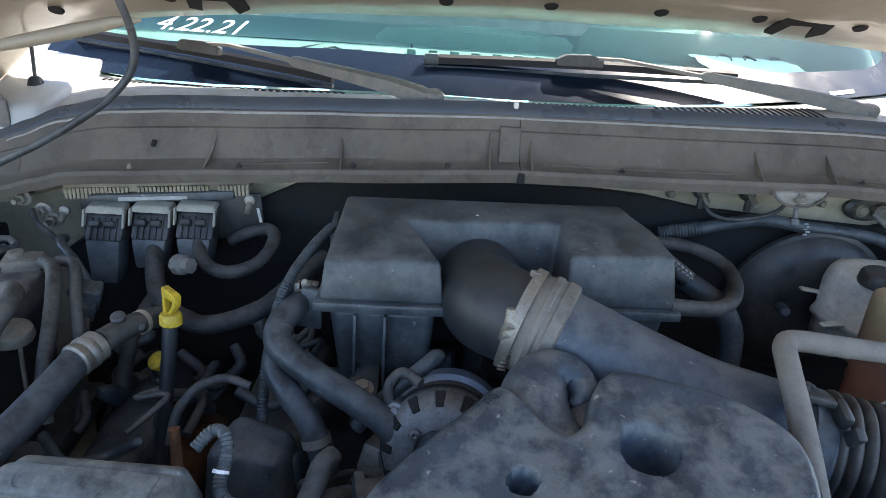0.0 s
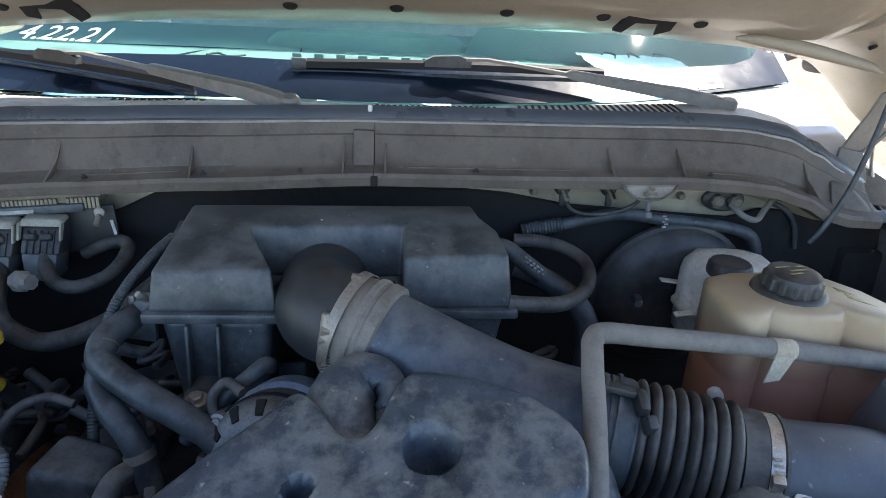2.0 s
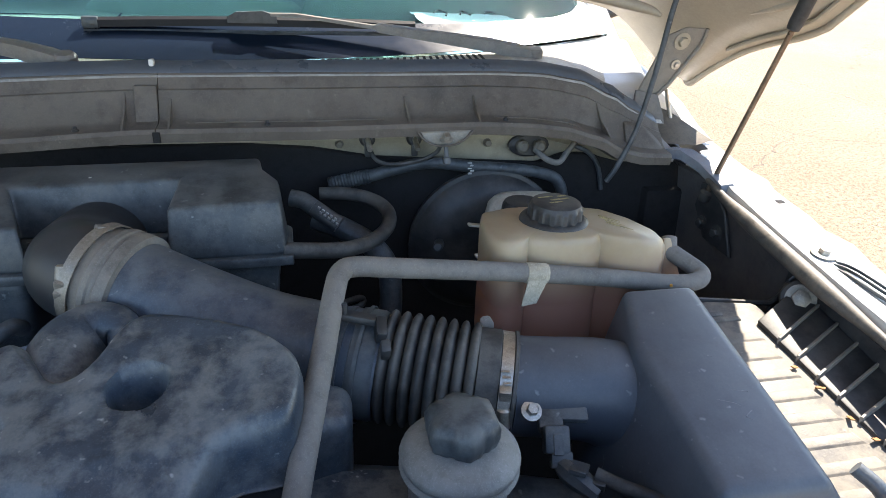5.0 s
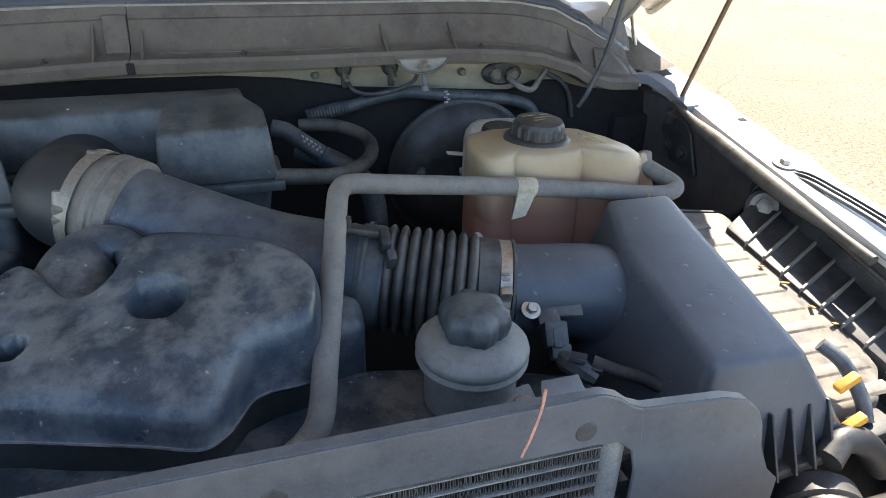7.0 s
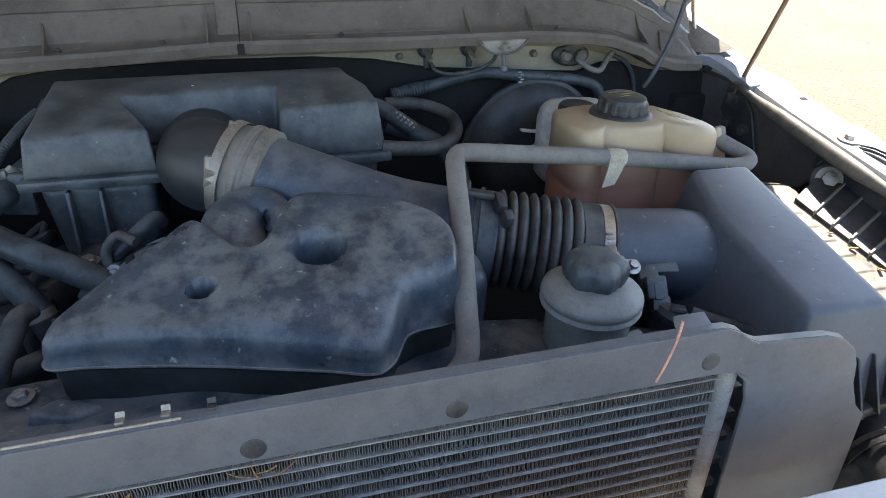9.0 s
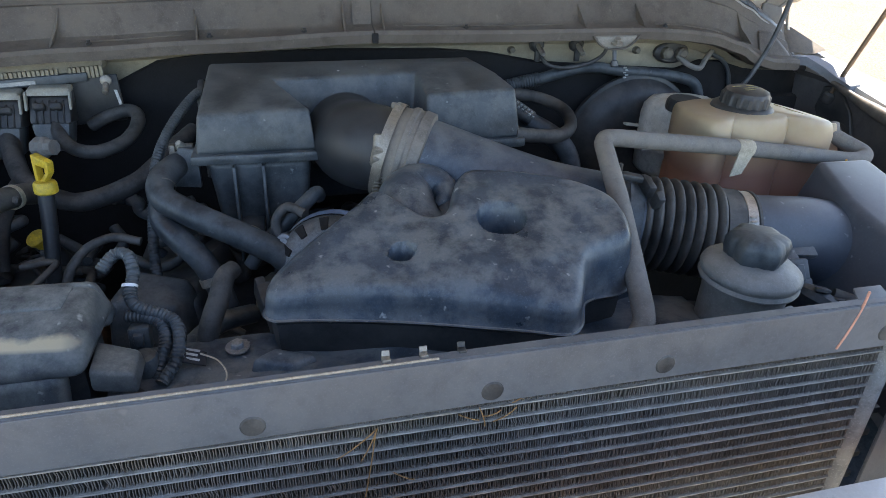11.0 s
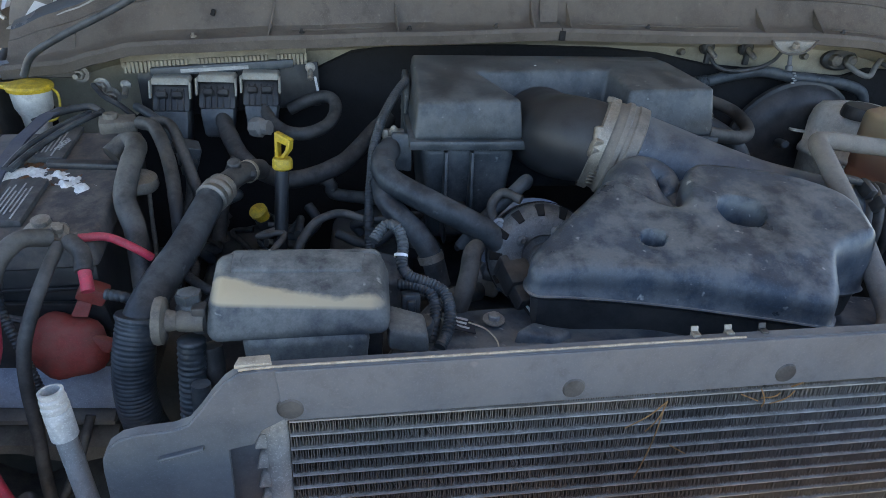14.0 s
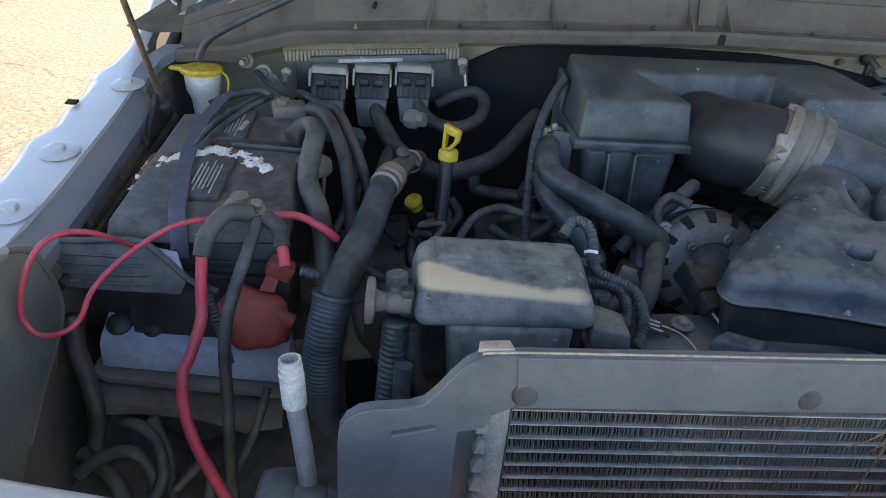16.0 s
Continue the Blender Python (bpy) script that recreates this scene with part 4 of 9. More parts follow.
def radiator():
    root = thing("radiator", "dusty aluminium radiator core with flat tubes and folded fins", "radiator", (MID, 0.28, 0.75), moved=(0.001, 0.001, 0.008))
    x0, x1, pitch, top = -0.246, 0.541, 0.0138, 1.2325
    rows = 26
    rng = random.Random(4)
    for k in range(rows):
        z = top - k * pitch
        part("flat_tube", box(((x0 + x1) / 2, 0.276, z), (x1 - x0, 0.024, 0.0018), 0.0007, 2), tube_metal, root)
    verts, faces = [], []
    for k in range(-1, rows - 1):
        zt, zb = top - k * pitch - 0.0015, top - (k + 1) * pitch + 0.0015
        x, flip, lean = x0, 0, 0.0
        while x < x1:
            lean = 0.85 * lean + rng.uniform(-0.0005, 0.0005)
            if rng.random() < 0.010:
                lean += rng.choice((-1, 1)) * 0.0022
            xa, xb = (x, x + 0.0006 + lean) if flip else (x + 0.0006, x + lean)
            yy = 0.2658 + rng.uniform(-0.0005, 0.0005)
            w = 0.0007 + rng.uniform(-0.00015, 0.0002)
            i = len(verts)
            zm = (zt + zb) / 2
            verts += [(xa, yy, zb), (xa + w, yy, zb), (xb + w * 1.2, yy - abs(lean) * 0.3, zm), (xb, yy - abs(lean) * 0.3, zm), (x + w, yy, zt), (x, yy, zt), (xa + w, 0.276, zb), (xb + w, 0.276, zm), (x + w, 0.276, zt)]
            faces += [(i, i + 1, i + 2, i + 3), (i + 3, i + 2, i + 4, i + 5), (i + 1, i + 6, i + 7, i + 2), (i + 2, i + 7, i + 8, i + 4)]
            x += 0.0021
            flip = 1 - flip
    me = bpy.data.meshes.new("fins")
    me.from_pydata(verts, [], faces)
    me.materials.append(fin_metal)
    fins = new("fin_pack", me)
    fins.parent = root
    fins.matrix_parent_inverse = Matrix.Translation(-Vector(root["base"]))
    tagged(fins, "rows of thin folded cooling fins, some bent", kind="stuff")
    # black sheet behind the fins, standing for the shade between them
    part("fin_shade_sheet", box(((x0 + x1) / 2, 0.2785, 1.06), (x1 - x0, 0.006, 0.38), 0), shield, root)
    part("side_tank", join(lathe([(0.010, -0.36), (0.010, 0.0), (0.008, 0.008), (0.003, 0.010)], (-0.256, 0.270, 1.232), (0, 0, 1), 16), box((-0.266, 0.268, 1.222), (0.014, 0.02, 0.018), 0.003)), tube_metal, root)
    part("side_tank", lathe([(0.011, -0.36), (0.011, 0.0), (0.009, 0.008), (0.003, 0.010)], (0.551, 0.270, 1.238), (0, 0, 1), 16), tube_metal, root)
    for k in range(8):
        part("bracket_tooth", box((0.567, 0.272, 1.20 - k * 0.030), (0.010, 0.014, 0.008), 0.001), dark_plastic, root)
        part("bracket_tooth", prism([(-0.272, 0.262, 1.196 - k * 0.020), (-0.262, 0.262, 1.196 - k * 0.020), (-0.262, 0.274, 1.196 - k * 0.020), (-0.272, 0.274, 1.196 - k * 0.020)], [(-0.268, 0.263, 1.210 - k * 0.020), (-0.262, 0.263, 1.210 - k * 0.020), (-0.262, 0.274, 1.210 - k * 0.020), (-0.268, 0.274, 1.210 - k * 0.020)], 0.001, 1), tube_metal, root)
    part("side_plate", box((-0.290, 0.2745, 1.09), (0.050, 0.004, 0.24), 0.001), shroud_plastic, root)
    # pine needles caught in the fins
    rng = random.Random(9)
    for px, pz, ang, ln in ((0.055, 1.2255, 220, 0.042), (0.055, 1.2255, 248, 0.035), (0.054, 1.224, 262, 0.085), (0.137, 1.232, 285, 0.022), (0.150, 1.215, 30, 0.022), (0.14, 1.222, 10, 0.016), (0.120, 1.2275, 330, 0.02), (0.165, 1.232, 40, 0.018), (0.085, 1.165, 150, 0.02)):
        a = radians(ang)
        pts = [(px + math.cos(a) * ln * t, 0.262 - 0.004 * math.sin(3 * t), pz + math.sin(a) * ln * t + 0.003 * math.sin(2.5 * t)) for t in (0, 0.33, 0.66, 1)]
        solo("pine_needle", tube(pts, 0.0006, 5, 4), straw, "dry brown pine needle stuck in the radiator fins", "pine needle", "needles in the radiator")


radiator()


def shroud():
    root = thing("radiator_shroud", "grey plastic shroud bar across the radiator top with wide side wings", "shroud", (MID, 0.25, 1.10), moved=(0.0, 0.001, 0.007))
    top = [(-0.372, 1.198), (-0.371, 1.209), (-0.366, 1.219), (-0.357, 1.226), (-0.345, 1.229), (-0.322, 1.231), (-0.311, 1.235), (-0.302, 1.246), (-0.293, 1.259), (-0.284, 1.270), (-0.274, 1.277),
           (-0.25, 1.279), (-0.094, 1.281), (0.143, 1.284), (0.35, 1.286), (0.500, 1.287), (0.524, 1.286), (0.538, 1.280), (0.549, 1.271), (0.562, 1.265), (0.60, 1.262), (0.636, 1.259), (0.658, 1.252), (0.675, 1.238), (0.684, 1.220), (0.690, 1.195)]
    low = [(0.705, 1.165), (0.720, 1.150), (0.725, 1.0), (0.566, 1.0), (0.564, 1.200), (0.558, 1.224), (0.540, 1.240), (0.35, 1.240), (0.143, 1.239), (-0.04, 1.237), (-0.246, 1.235), (-0.262, 1.226), (-0.268, 1.214), (-0.286, 1.210), (-0.288, 1.0), (-0.374, 1.0)]
    part("face", plate(top + low, "y", 0.250, 0.2535, 0.0008), shroud_plastic, root)
    # flange folded back along the top
    fl = []
    for (x, z) in top:
        fl.append([(x, 0.2515, z - 0.0015), (x, 0.2515, z + 0.0005), (x, 0.259, z + 0.0012), (x, 0.259, z - 0.001)])
    part("top_flange", rings(fl), shroud_plastic, root)
    # dusty rim and tab, coloured tan to stand for a strip of sun
    part("edge_bead", tube([(x, 0.2525, z + 0.0012) for x, z in top[10:13] + [(0.10, 1.2835)]], 0.0010, 6, 2), rim_dust_sun, root, "dusty rim, tan for the sun along it")
    for x, z in ((-0.241, 1.246), (-0.034, 1.249), (0.142, 1.251), (0.290, 1.254), (0.513, 1.256)):
        part("push_rivet", lathe([(0.0098, 0), (0.0098, 0.0015), (0.0078, 0.0034), (0.001, 0.004)], (x, 0.2505, z), (0, -1, 0), 24), rubber_dusty, root, "round domed black push rivet")
    part("tab", hexa([(-0.277, 0.254, 1.278), (-0.252, 0.254, 1.279), (-0.254, 0.264, 1.279), (-0.275, 0.264, 1.278), (-0.277, 0.254, 1.2815), (-0.252, 0.254, 1.2825), (-0.254, 0.264, 1.2825), (-0.275, 0.264, 1.2815)], 0.0008), rim_dust_sun, root, "flat mounting tab coloured beige for sun")
    end = [(-0.25, 1.2788), (-0.094, 1.2808), (0.143, 1.2838), (0.35, 1.2858), (0.500, 1.2868), (0.524, 1.2862), (0.538, 1.2802), (0.549, 1.2712), (0.560, 1.2660), (0.564, 1.230), (0.556, 1.231), (0.545, 1.238), (0.520, 1.2405), (0.35, 1.2405), (0.143, 1.2395), (-0.04, 1.2375), (-0.246, 1.2355)]
    part("bar_end", plate(end, "y", 0.2482, 0.2505, 0.0006), shroud_plastic, root)
    part("tab", hexa([(0.478, 0.257, 1.286), (0.513, 0.257, 1.286), (0.513, 0.270, 1.290), (0.483, 0.270, 1.290), (0.478, 0.257, 1.288), (0.513, 0.257, 1.288), (0.513, 0.270, 1.293), (0.483, 0.270, 1.293)], 0.001), shroud_plastic, root)
    for x in (0.062, 0.090, 0.119):
        part("spring_clip", join(box((x, 0.259, 1.2835), (0.006, 0.007, 0.006), 0.001), box((x, 0.262, 1.287), (0.006, 0.0015, 0.006), 0.0004, 1, (-25, 0, 0))), dull_steel if x < 0.1 else dark_plastic, root, "small zinc spring clip")
    part("wing_step", box((-0.318, 0.248, 1.212), (0.032, 0.005, 0.003), 0.0008, 1, (0, -14, 0)), shroud_plastic, root)
    part("red_string", tube([(0.476, 0.249, 1.302), (0.474, 0.2485, 1.285), (0.468, 0.248, 1.262), (0.462, 0.248, 1.245)], 0.0012, 6), string_mat, root, "pink string hanging over the bar")


string_mat = surface("pink_string", (0.55, 0.28, 0.20), 0.8, size=50)
shroud()

# ---- intake ----


def airbox():
    root = thing("air_box", "dusty black U-shaped plastic intake box on a deep lower housing", "intake box", (0.10, 0.77, 1.2), moved=(0.004, 0.006, -0.002))
    top = [(-0.097, 0.853, 1.394), (0.285, 0.853, 1.400), (0.291, 0.806, 1.397), (0.312, 0.782, 1.387), (0.315, 0.708, 1.383), (0.188, 0.705, 1.378), (0.190, 0.790, 1.391), (-0.010, 0.794, 1.383), (0.034, 0.694, 1.366), (-0.104, 0.697, 1.360)]
    rim = [(-0.105, 0.862, 1.318), (0.292, 0.862, 1.322), (0.300, 0.812, 1.320), (0.320, 0.788, 1.318), (0.323, 0.695, 1.316), (0.184, 0.693, 1.315), (0.186, 0.783, 1.318), (-0.006, 0.786, 1.316), (0.040, 0.684, 1.313), (-0.110, 0.687, 1.311)]
    part("lid", prism(rim, top, 0.0055, 3), plastic, root)

    def grow(loop, d, z):
        c = Vector((0.1, 0.77, 0))
        out = []
        n = len(loop)
        for i in range(n):
            a, b, cc = (Vector((*loop[j % n][:2], 0)) for j in (i - 1, i, i + 1))
            e1, e2 = (b - a).normalized(), (cc - b).normalized()
            n1, n2 = Vector((e1.y, -e1.x, 0)), Vector((e2.y, -e2.x, 0))
            m = (n1 + n2).normalized()
            k = b - m * d / max(0.4, m.dot(n1))
            out.append((k.x, k.y, loop[i][2] + z))
        return out
    part("lip", prism(grow(rim, 0.006, -0.012), grow(rim, 0.006, 0.001), 0.003, 2), plastic, root)
    # lower housing under the passenger lobe, with its two front ribs
    part("lower_housing", hexa([(-0.083, 0.700, 1.16), (0.018, 0.698, 1.16), (0.02, 0.84, 1.16), (-0.083, 0.84, 1.16), (-0.100, 0.692, 1.302), (0.032, 0.690, 1.302), (0.03, 0.85, 1.302), (-0.100, 0.85, 1.302)], 0.012, 3), plastic, root)
    part("rear_housing", hexa([(0.02, 0.80, 1.2), (0.30, 0.80, 1.2), (0.30, 0.85, 1.2), (0.02, 0.85, 1.2), (0.02, 0.795, 1.312), (0.308, 0.795, 1.312), (0.308, 0.85, 1.312), (0.02, 0.85, 1.312)], 0.006), plastic, root)
    part("right_housing", hexa([(0.20, 0.705, 1.22), (0.30, 0.705, 1.22), (0.30, 0.80, 1.22), (0.20, 0.80, 1.22), (0.192, 0.698, 1.308), (0.314, 0.698, 1.308), (0.31, 0.80, 1.308), (0.192, 0.80, 1.308)], 0.008), plastic, root)
    for x in (-0.066, -0.030):
        part("front_rib", hexa([(x - 0.002, 0.665, 1.17), (x + 0.002, 0.665, 1.17), (x + 0.002, 0.70, 1.17), (x - 0.002, 0.70, 1.17), (x - 0.002, 0.682, 1.296), (x + 0.002, 0.682, 1.296), (x + 0.002, 0.70, 1.296), (x - 0.002, 0.70, 1.296)], 0.001), plastic, root)
    part("foot", hexa([(-0.070, 0.634, 1.200), (-0.034, 0.634, 1.200), (-0.034, 0.70, 1.208), (-0.070, 0.70, 1.208), (-0.070, 0.634, 1.214), (-0.034, 0.634, 1.214), (-0.034, 0.70, 1.222), (-0.070, 0.70, 1.222)], 0.003), plastic, root)
    part("foot_bolt", bolt((-0.052, 0.650, 1.217), (0, -0.2, 1), 0.0085, 0.008, 1.6), steel, root, "zinc bolt with a wide washer")
    part("back_rib", hexa([(-0.113, 0.80, 1.24), (-0.104, 0.80, 1.24), (-0.104, 0.84, 1.24), (-0.113, 0.84, 1.24), (-0.113, 0.80, 1.365), (-0.104, 0.80, 1.365), (-0.104, 0.84, 1.375), (-0.113, 0.84, 1.375)], 0.003), plastic, root)
    part("white_dab", lathe([(0.002, 0), (0.0018, 0.0008), (0.0003, 0.001)], (0.081, 0.806, 1.3895), (0, 0, 1), 10), white_spot, root)
    # bracket at the passenger side with a pale fitting
    part("side_bracket", hexa([(-0.150, 0.715, 1.262), (-0.110, 0.705, 1.262), (-0.110, 0.715, 1.262), (-0.150, 0.725, 1.262), (-0.135, 0.72, 1.312), (-0.110, 0.71, 1.312), (-0.110, 0.72, 1.312), (-0.135, 0.73, 1.312)], 0.002), plastic, root)
    part("pale_fitting", lathe([(0.004, 0), (0.006, 0.006), (0.004, 0.016), (0.001, 0.017)], (-0.128, 0.735, 1.305), (-0.3, -0.4, 0.6), 12), cream_lock, root)


airbox()


collar_mat = surface("tan_grey_rubber", (0.155, 0.145, 0.132), 0.55, dust=(0.30, 0.27, 0.23), dusty=0.5, size=16, bump=0.15)


tube_plastic = surface("blue_black_tube_plastic", (0.050, 0.066, 0.090), 0.34, dust=(0.24, 0.245, 0.24), dusty=0.42, size=12, settle=0.9, bump=0.08, spots=0.5, crisp=0.10)


def intake():
    root = thing("intake_tube", "dusty blue-black plastic intake tube with a bellows hose", "intake tube", (0.30, 0.58, 1.2))
    body = tube([(0.152, 0.640, 1.314, 0.056), (0.184, 0.625, 1.306, 0.054), (0.235, 0.600, 1.291, 0.0535), (0.30, 0.572, 1.271, 0.055), (0.35, 0.558, 1.260, 0.056), (0.395, 0.546, 1.252, 0.057), (0.4218, 0.5376, 1.249, 0.057)], seg=36)
    part("tube", body, tube_plastic, root)
    ax = Vector((0.887, -0.389, -0.249))
    part("collar", lathe([(0.050, -0.026), (0.056, -0.024), (0.058, -0.004), (0.0615, 0.0), (0.0615, 0.006), (0.0598, 0.008), (0.0598, 0.012), (0.0615, 0.014), (0.0608, 0.026), (0.056, 0.028)], (0.147, 0.643, 1.3165), ax, 40), collar_mat, root, "grey-tan rubber collar")
    c = part("hose_clamp", band((0.131, 0.650, 1.3205), ax, 0.0596, 0.012), dull_steel, root, "dusty steel worm-drive hose clamp")
    part("clamp_screw", join(box((0.108, 0.604, 1.330), (0.013, 0.012, 0.028), 0.003, 2, (24, 12, 0)), lathe([(0.0062, 0), (0.0062, 0.016), (0.004, 0.018)], (0.109, 0.602, 1.338), (0.12, 0.35, 1), 12), box((0.106, 0.600, 1.326), (0.010, 0.010, 0.012), 0.002, 2, (24, 12, 0)), *[box((0.112 - 0.001 * k, 0.5975 + 0.0004 * k, 1.314 - 0.0042 * k), (0.009, 0.003, 0.0016), 0.0004, 1, (8, 8, 0)) for k in range(8)]), dull_steel, c)
    part("clamp_tab", box((0.142, 0.648, 1.376), (0.016, 0.012, 0.008), 0.002, 2, (0, 20, 30)), collar_mat, root)
    part("elbow", tube([(0.152, 0.640, 1.315, 0.050), (0.122, 0.656, 1.320, 0.054), (0.101, 0.684, 1.317, 0.0565), (0.093, 0.726, 1.310, 0.057), (0.092, 0.775, 1.306, 0.057), (0.094, 0.81, 1.304, 0.055)], seg=32), elbow_rubber, root, "black rubber elbow")
    # ribbed sleeve and bellows
    part("sleeve", lathe([(0.055, -0.02), (0.0588, -0.018), (0.0588, 0.004), (0.057, 0.008)], (0.4135, 0.5405, 1.250), (0.94, -0.33, -0.09), 40), plastic, root)
    n0, n1 = Vector((0.4218, 0.5376, 1.251)), Vector((0.5170, 0.505, 1.243))
    d = (n1 - n0)
    prof = []
    ln, k = d.length, 8
    for i in range(k * 8 + 1):
        t = i / (k * 8)
        w = math.sin(math.pi * (t * k % 1.0)) ** 0.55
        prof.append((0.0470 + 0.0130 * w, t * ln))
    part("bellows", lathe(prof, n0, d, 40), rubber_dusty, root, "black rubber bellows with eight folds", sharp=70)
    part("cuff", lathe([(0.050, 0), (0.0560, 0.001), (0.0560, 0.022), (0.0535, 0.024), (0.0535, 0.036), (0.0565, 0.037), (0.0565, 0.040), (0.052, 0.041)], (0.5152, 0.5056, 1.243), (0.945, -0.30, -0.06), 40), rubber_dusty, root)
    c2 = part("hose_clamp", band((0.5434, 0.4967, 1.2412), (0.945, -0.30, -0.06), 0.0540, 0.012), steel, root, "steel worm-drive hose clamp")
    part("clamp_screw", join(box((0.5299, 0.4490, 1.262), (0.012, 0.010, 0.020), 0.002, 2, (22, 0, -18)), lathe([(0.0066, 0), (0.0066, 0.018), (0.0045, 0.020)], (0.5284, 0.4425, 1.230), (0, 0.15, 1), 14), *[box((0.5319, 0.4505 + 0.004 * k, 1.274 + 0.0042 * k), (0.008, 0.003, 0.0014), 0.0003, 1, (20, 0, -18)) for k in range(3)]), steel, c2)
    part("cable_clip", join(box((0.392, 0.524, 1.318), (0.046, 0.014, 0.008), 0.002, 2, (0, 10, -10)), box((0.418, 0.512, 1.308), (0.012, 0.026, 0.016), 0.004, 2, (20, 10, 0)), box((0.420, 0.490, 1.298), (0.010, 0.014, 0.022), 0.003, 2, (35, 0, 0)), lathe([(0.003, 0), (0.003, 0.016), (0.001, 0.017)], (0.384, 0.522, 1.318), (0, 0, 1), 10)), dark_plastic, root, "black clip with a peg")
    for k, r in ((0.386, 0.0605), (0.404, 0.0625)):
        part("sleeve_band", band((k, 0.5445 - (k - 0.395) * 0.33, 1.2515), (0.94, -0.33, -0.09), r - 0.002, 0.004, 0.0015), plastic, root)
    # curled resonator branch below the tube
    part("curled_branch", tube([(0.152, 0.470, 1.266, 0.034), (0.132, 0.502, 1.279, 0.035), (0.129, 0.534, 1.293, 0.034), (0.144, 0.557, 1.302, 0.030), (0.163, 0.558, 1.306, 0.024), (0.176, 0.546, 1.304, 0.017), (0.174, 0.532, 1.298, 0.012), (0.165, 0.526, 1.292, 0.006)], seg=22), cover_plastic, root)
    part("branch_web", tube([(0.168, 0.505, 1.266, 0.026), (0.188, 0.528, 1.276, 0.028), (0.212, 0.545, 1.277, 0.03)], seg=18), cover_plastic, root)


intake()


def front_cover():
    root = thing("engine_cover", "dusty black moulded resonator cover with two deep round wells", "engine cover", (0.15, 0.42, 1.22))
    ring = [(-0.018, 0.391), (-0.026, 0.403), (-0.020, 0.424), (0.002, 0.447), (0.034, 0.475), (0.064, 0.502), (0.080, 0.518), (0.096, 0.522), (0.111, 0.511), (0.126, 0.488), (0.139, 0.472), (0.152, 0.470), (0.164, 0.486), (0.174, 0.512), (0.187, 0.530), (0.208, 0.536), (0.252, 0.523),
            (0.300, 0.500), (0.330, 0.474), (0.343, 0.452), (0.345, 0.430), (0.341, 0.408), (0.334, 0.392), (0.316, 0.385), (0.294, 0.382), (0.278, 0.373), (0.267, 0.353), (0.257, 0.336), (0.240, 0.326), (0.205, 0.338), (0.16, 0.352), (0.11, 0.367), (0.06, 0.379), (0.01, 0.388)]
    zs = lambda x, y: 1.302 + 0.27 * (y - 0.44) + 0.09 * (x - 0.1) - 0.10 * max(0, 0.03 - x) - 0.24 * max(0, 0.38 - y)

    def inset(d):
        out = []
        n = len(ring)
        for i in range(n):
            a, b, c = (Vector(ring[j % n]) for j in (i - 1, i, i + 1))
            t = (c - a).normalized()
            nrm = Vector((t.y, -t.x))
            out.append(b + nrm * d)
        return out
    seam = lambda x: 1.250 - 0.02 * max(0, x)
    # finer outline, then rings that shrink to the middle, with the wells pressed in
    dense = [tuple(q) for q in spline([(*p, 0) for p in ring + ring[:1]], 6)[:-1]]

    def inset_fine(d):
        out = []
        n = len(dense)
        for i in range(n):
            p0, p1, p2 = (Vector(dense[k % n][:2]) for k in (i - 2, i, i + 2))
            t = (p2 - p0).normalized()
            out.append(p1 + Vector((t.y, -t.x)) * d)
        return out
    wells = ((0.211, 0.445, 0.0212, 0.050), (0.104, 0.420, 0.0108, 0.036))

    def top_z(x, y):
        z = zs(x, y) + 0.0035 * noise.noise(Vector((x * 16, y * 16, 2.0))) + 0.0012 * noise.noise(Vector((x * 60, y * 60, 5.0)))
        for wx, wy, wr, wd in wells:
            r = math.hypot(x - wx, y - wy)
            t = min(1, max(0, (wr * 1.18 - r) / (wr * 0.34)))
            z -= wd * t * t * (3 - 2 * t) + 0.005 * max(0, 1 - r / (wr * 2.0)) ** 2
        return z
    loops = []
    for d, f in ((0.010, -0.006), (0.002, -0.0055), (0.0, -0.002), (-0.003, 0.0), (0.0, 0.002)):
        loops.append([(p.x, p.y, seam(p.x) + f) for p in inset_fine(d)])
    for d, f in ((0.0005, 0.50), (0.0018, 0.76), (0.0045, 0.91), (0.009, 0.985)):
        loops.append([(p.x, p.y, seam(p.x) + (zs(p.x, p.y) - seam(p.x)) * f) for p in inset_fine(d)])
    edge = inset_fine(0.0135)
    mid = Vector((0.165, 0.424))
    for k in range(56):
        s = 1 - (k / 56)
        loops.append([(q.x, q.y, top_z(q.x, q.y)) for q in (mid + (p - mid) * s for p in edge)])
    bm = rings(loops, True, False)
    bm.verts.ensure_lookup_table()
    n = len(dense)
    bm.faces.new(bm.verts[-n:])
    part("upper_shell", bm, cover_plastic, root, sharp=60)
    lo = [[(p.x, p.y, seam(p.x) - dz) for p in inset(d)] for d, dz in ((0.004, 0.004), (0.006, 0.030), (0.014, 0.055))]
    part("lower_shell", rings(lo), dark_plastic, root)
    part("side_pocket", hexa([(0.330, 0.425, 1.160), (0.384, 0.438, 1.160), (0.386, 0.484, 1.160), (0.330, 0.484, 1.160), (0.330, 0.422, 1.268), (0.384, 0.436, 1.260), (0.387, 0.486, 1.268), (0.330, 0.490, 1.282)], 0.014, 4), cover_plastic, root)
    part("seam", tube([(p.x, p.y, seam(p.x)) for p in inset(-0.001)[24:] + inset(-0.001)[:3]], 0.0014, 6, 3), foam_hose, root, "thin pale mould seam")


front_cover()


finger_mat = surface("wiped_dust", (0.16, 0.17, 0.19), 0.6, size=40)


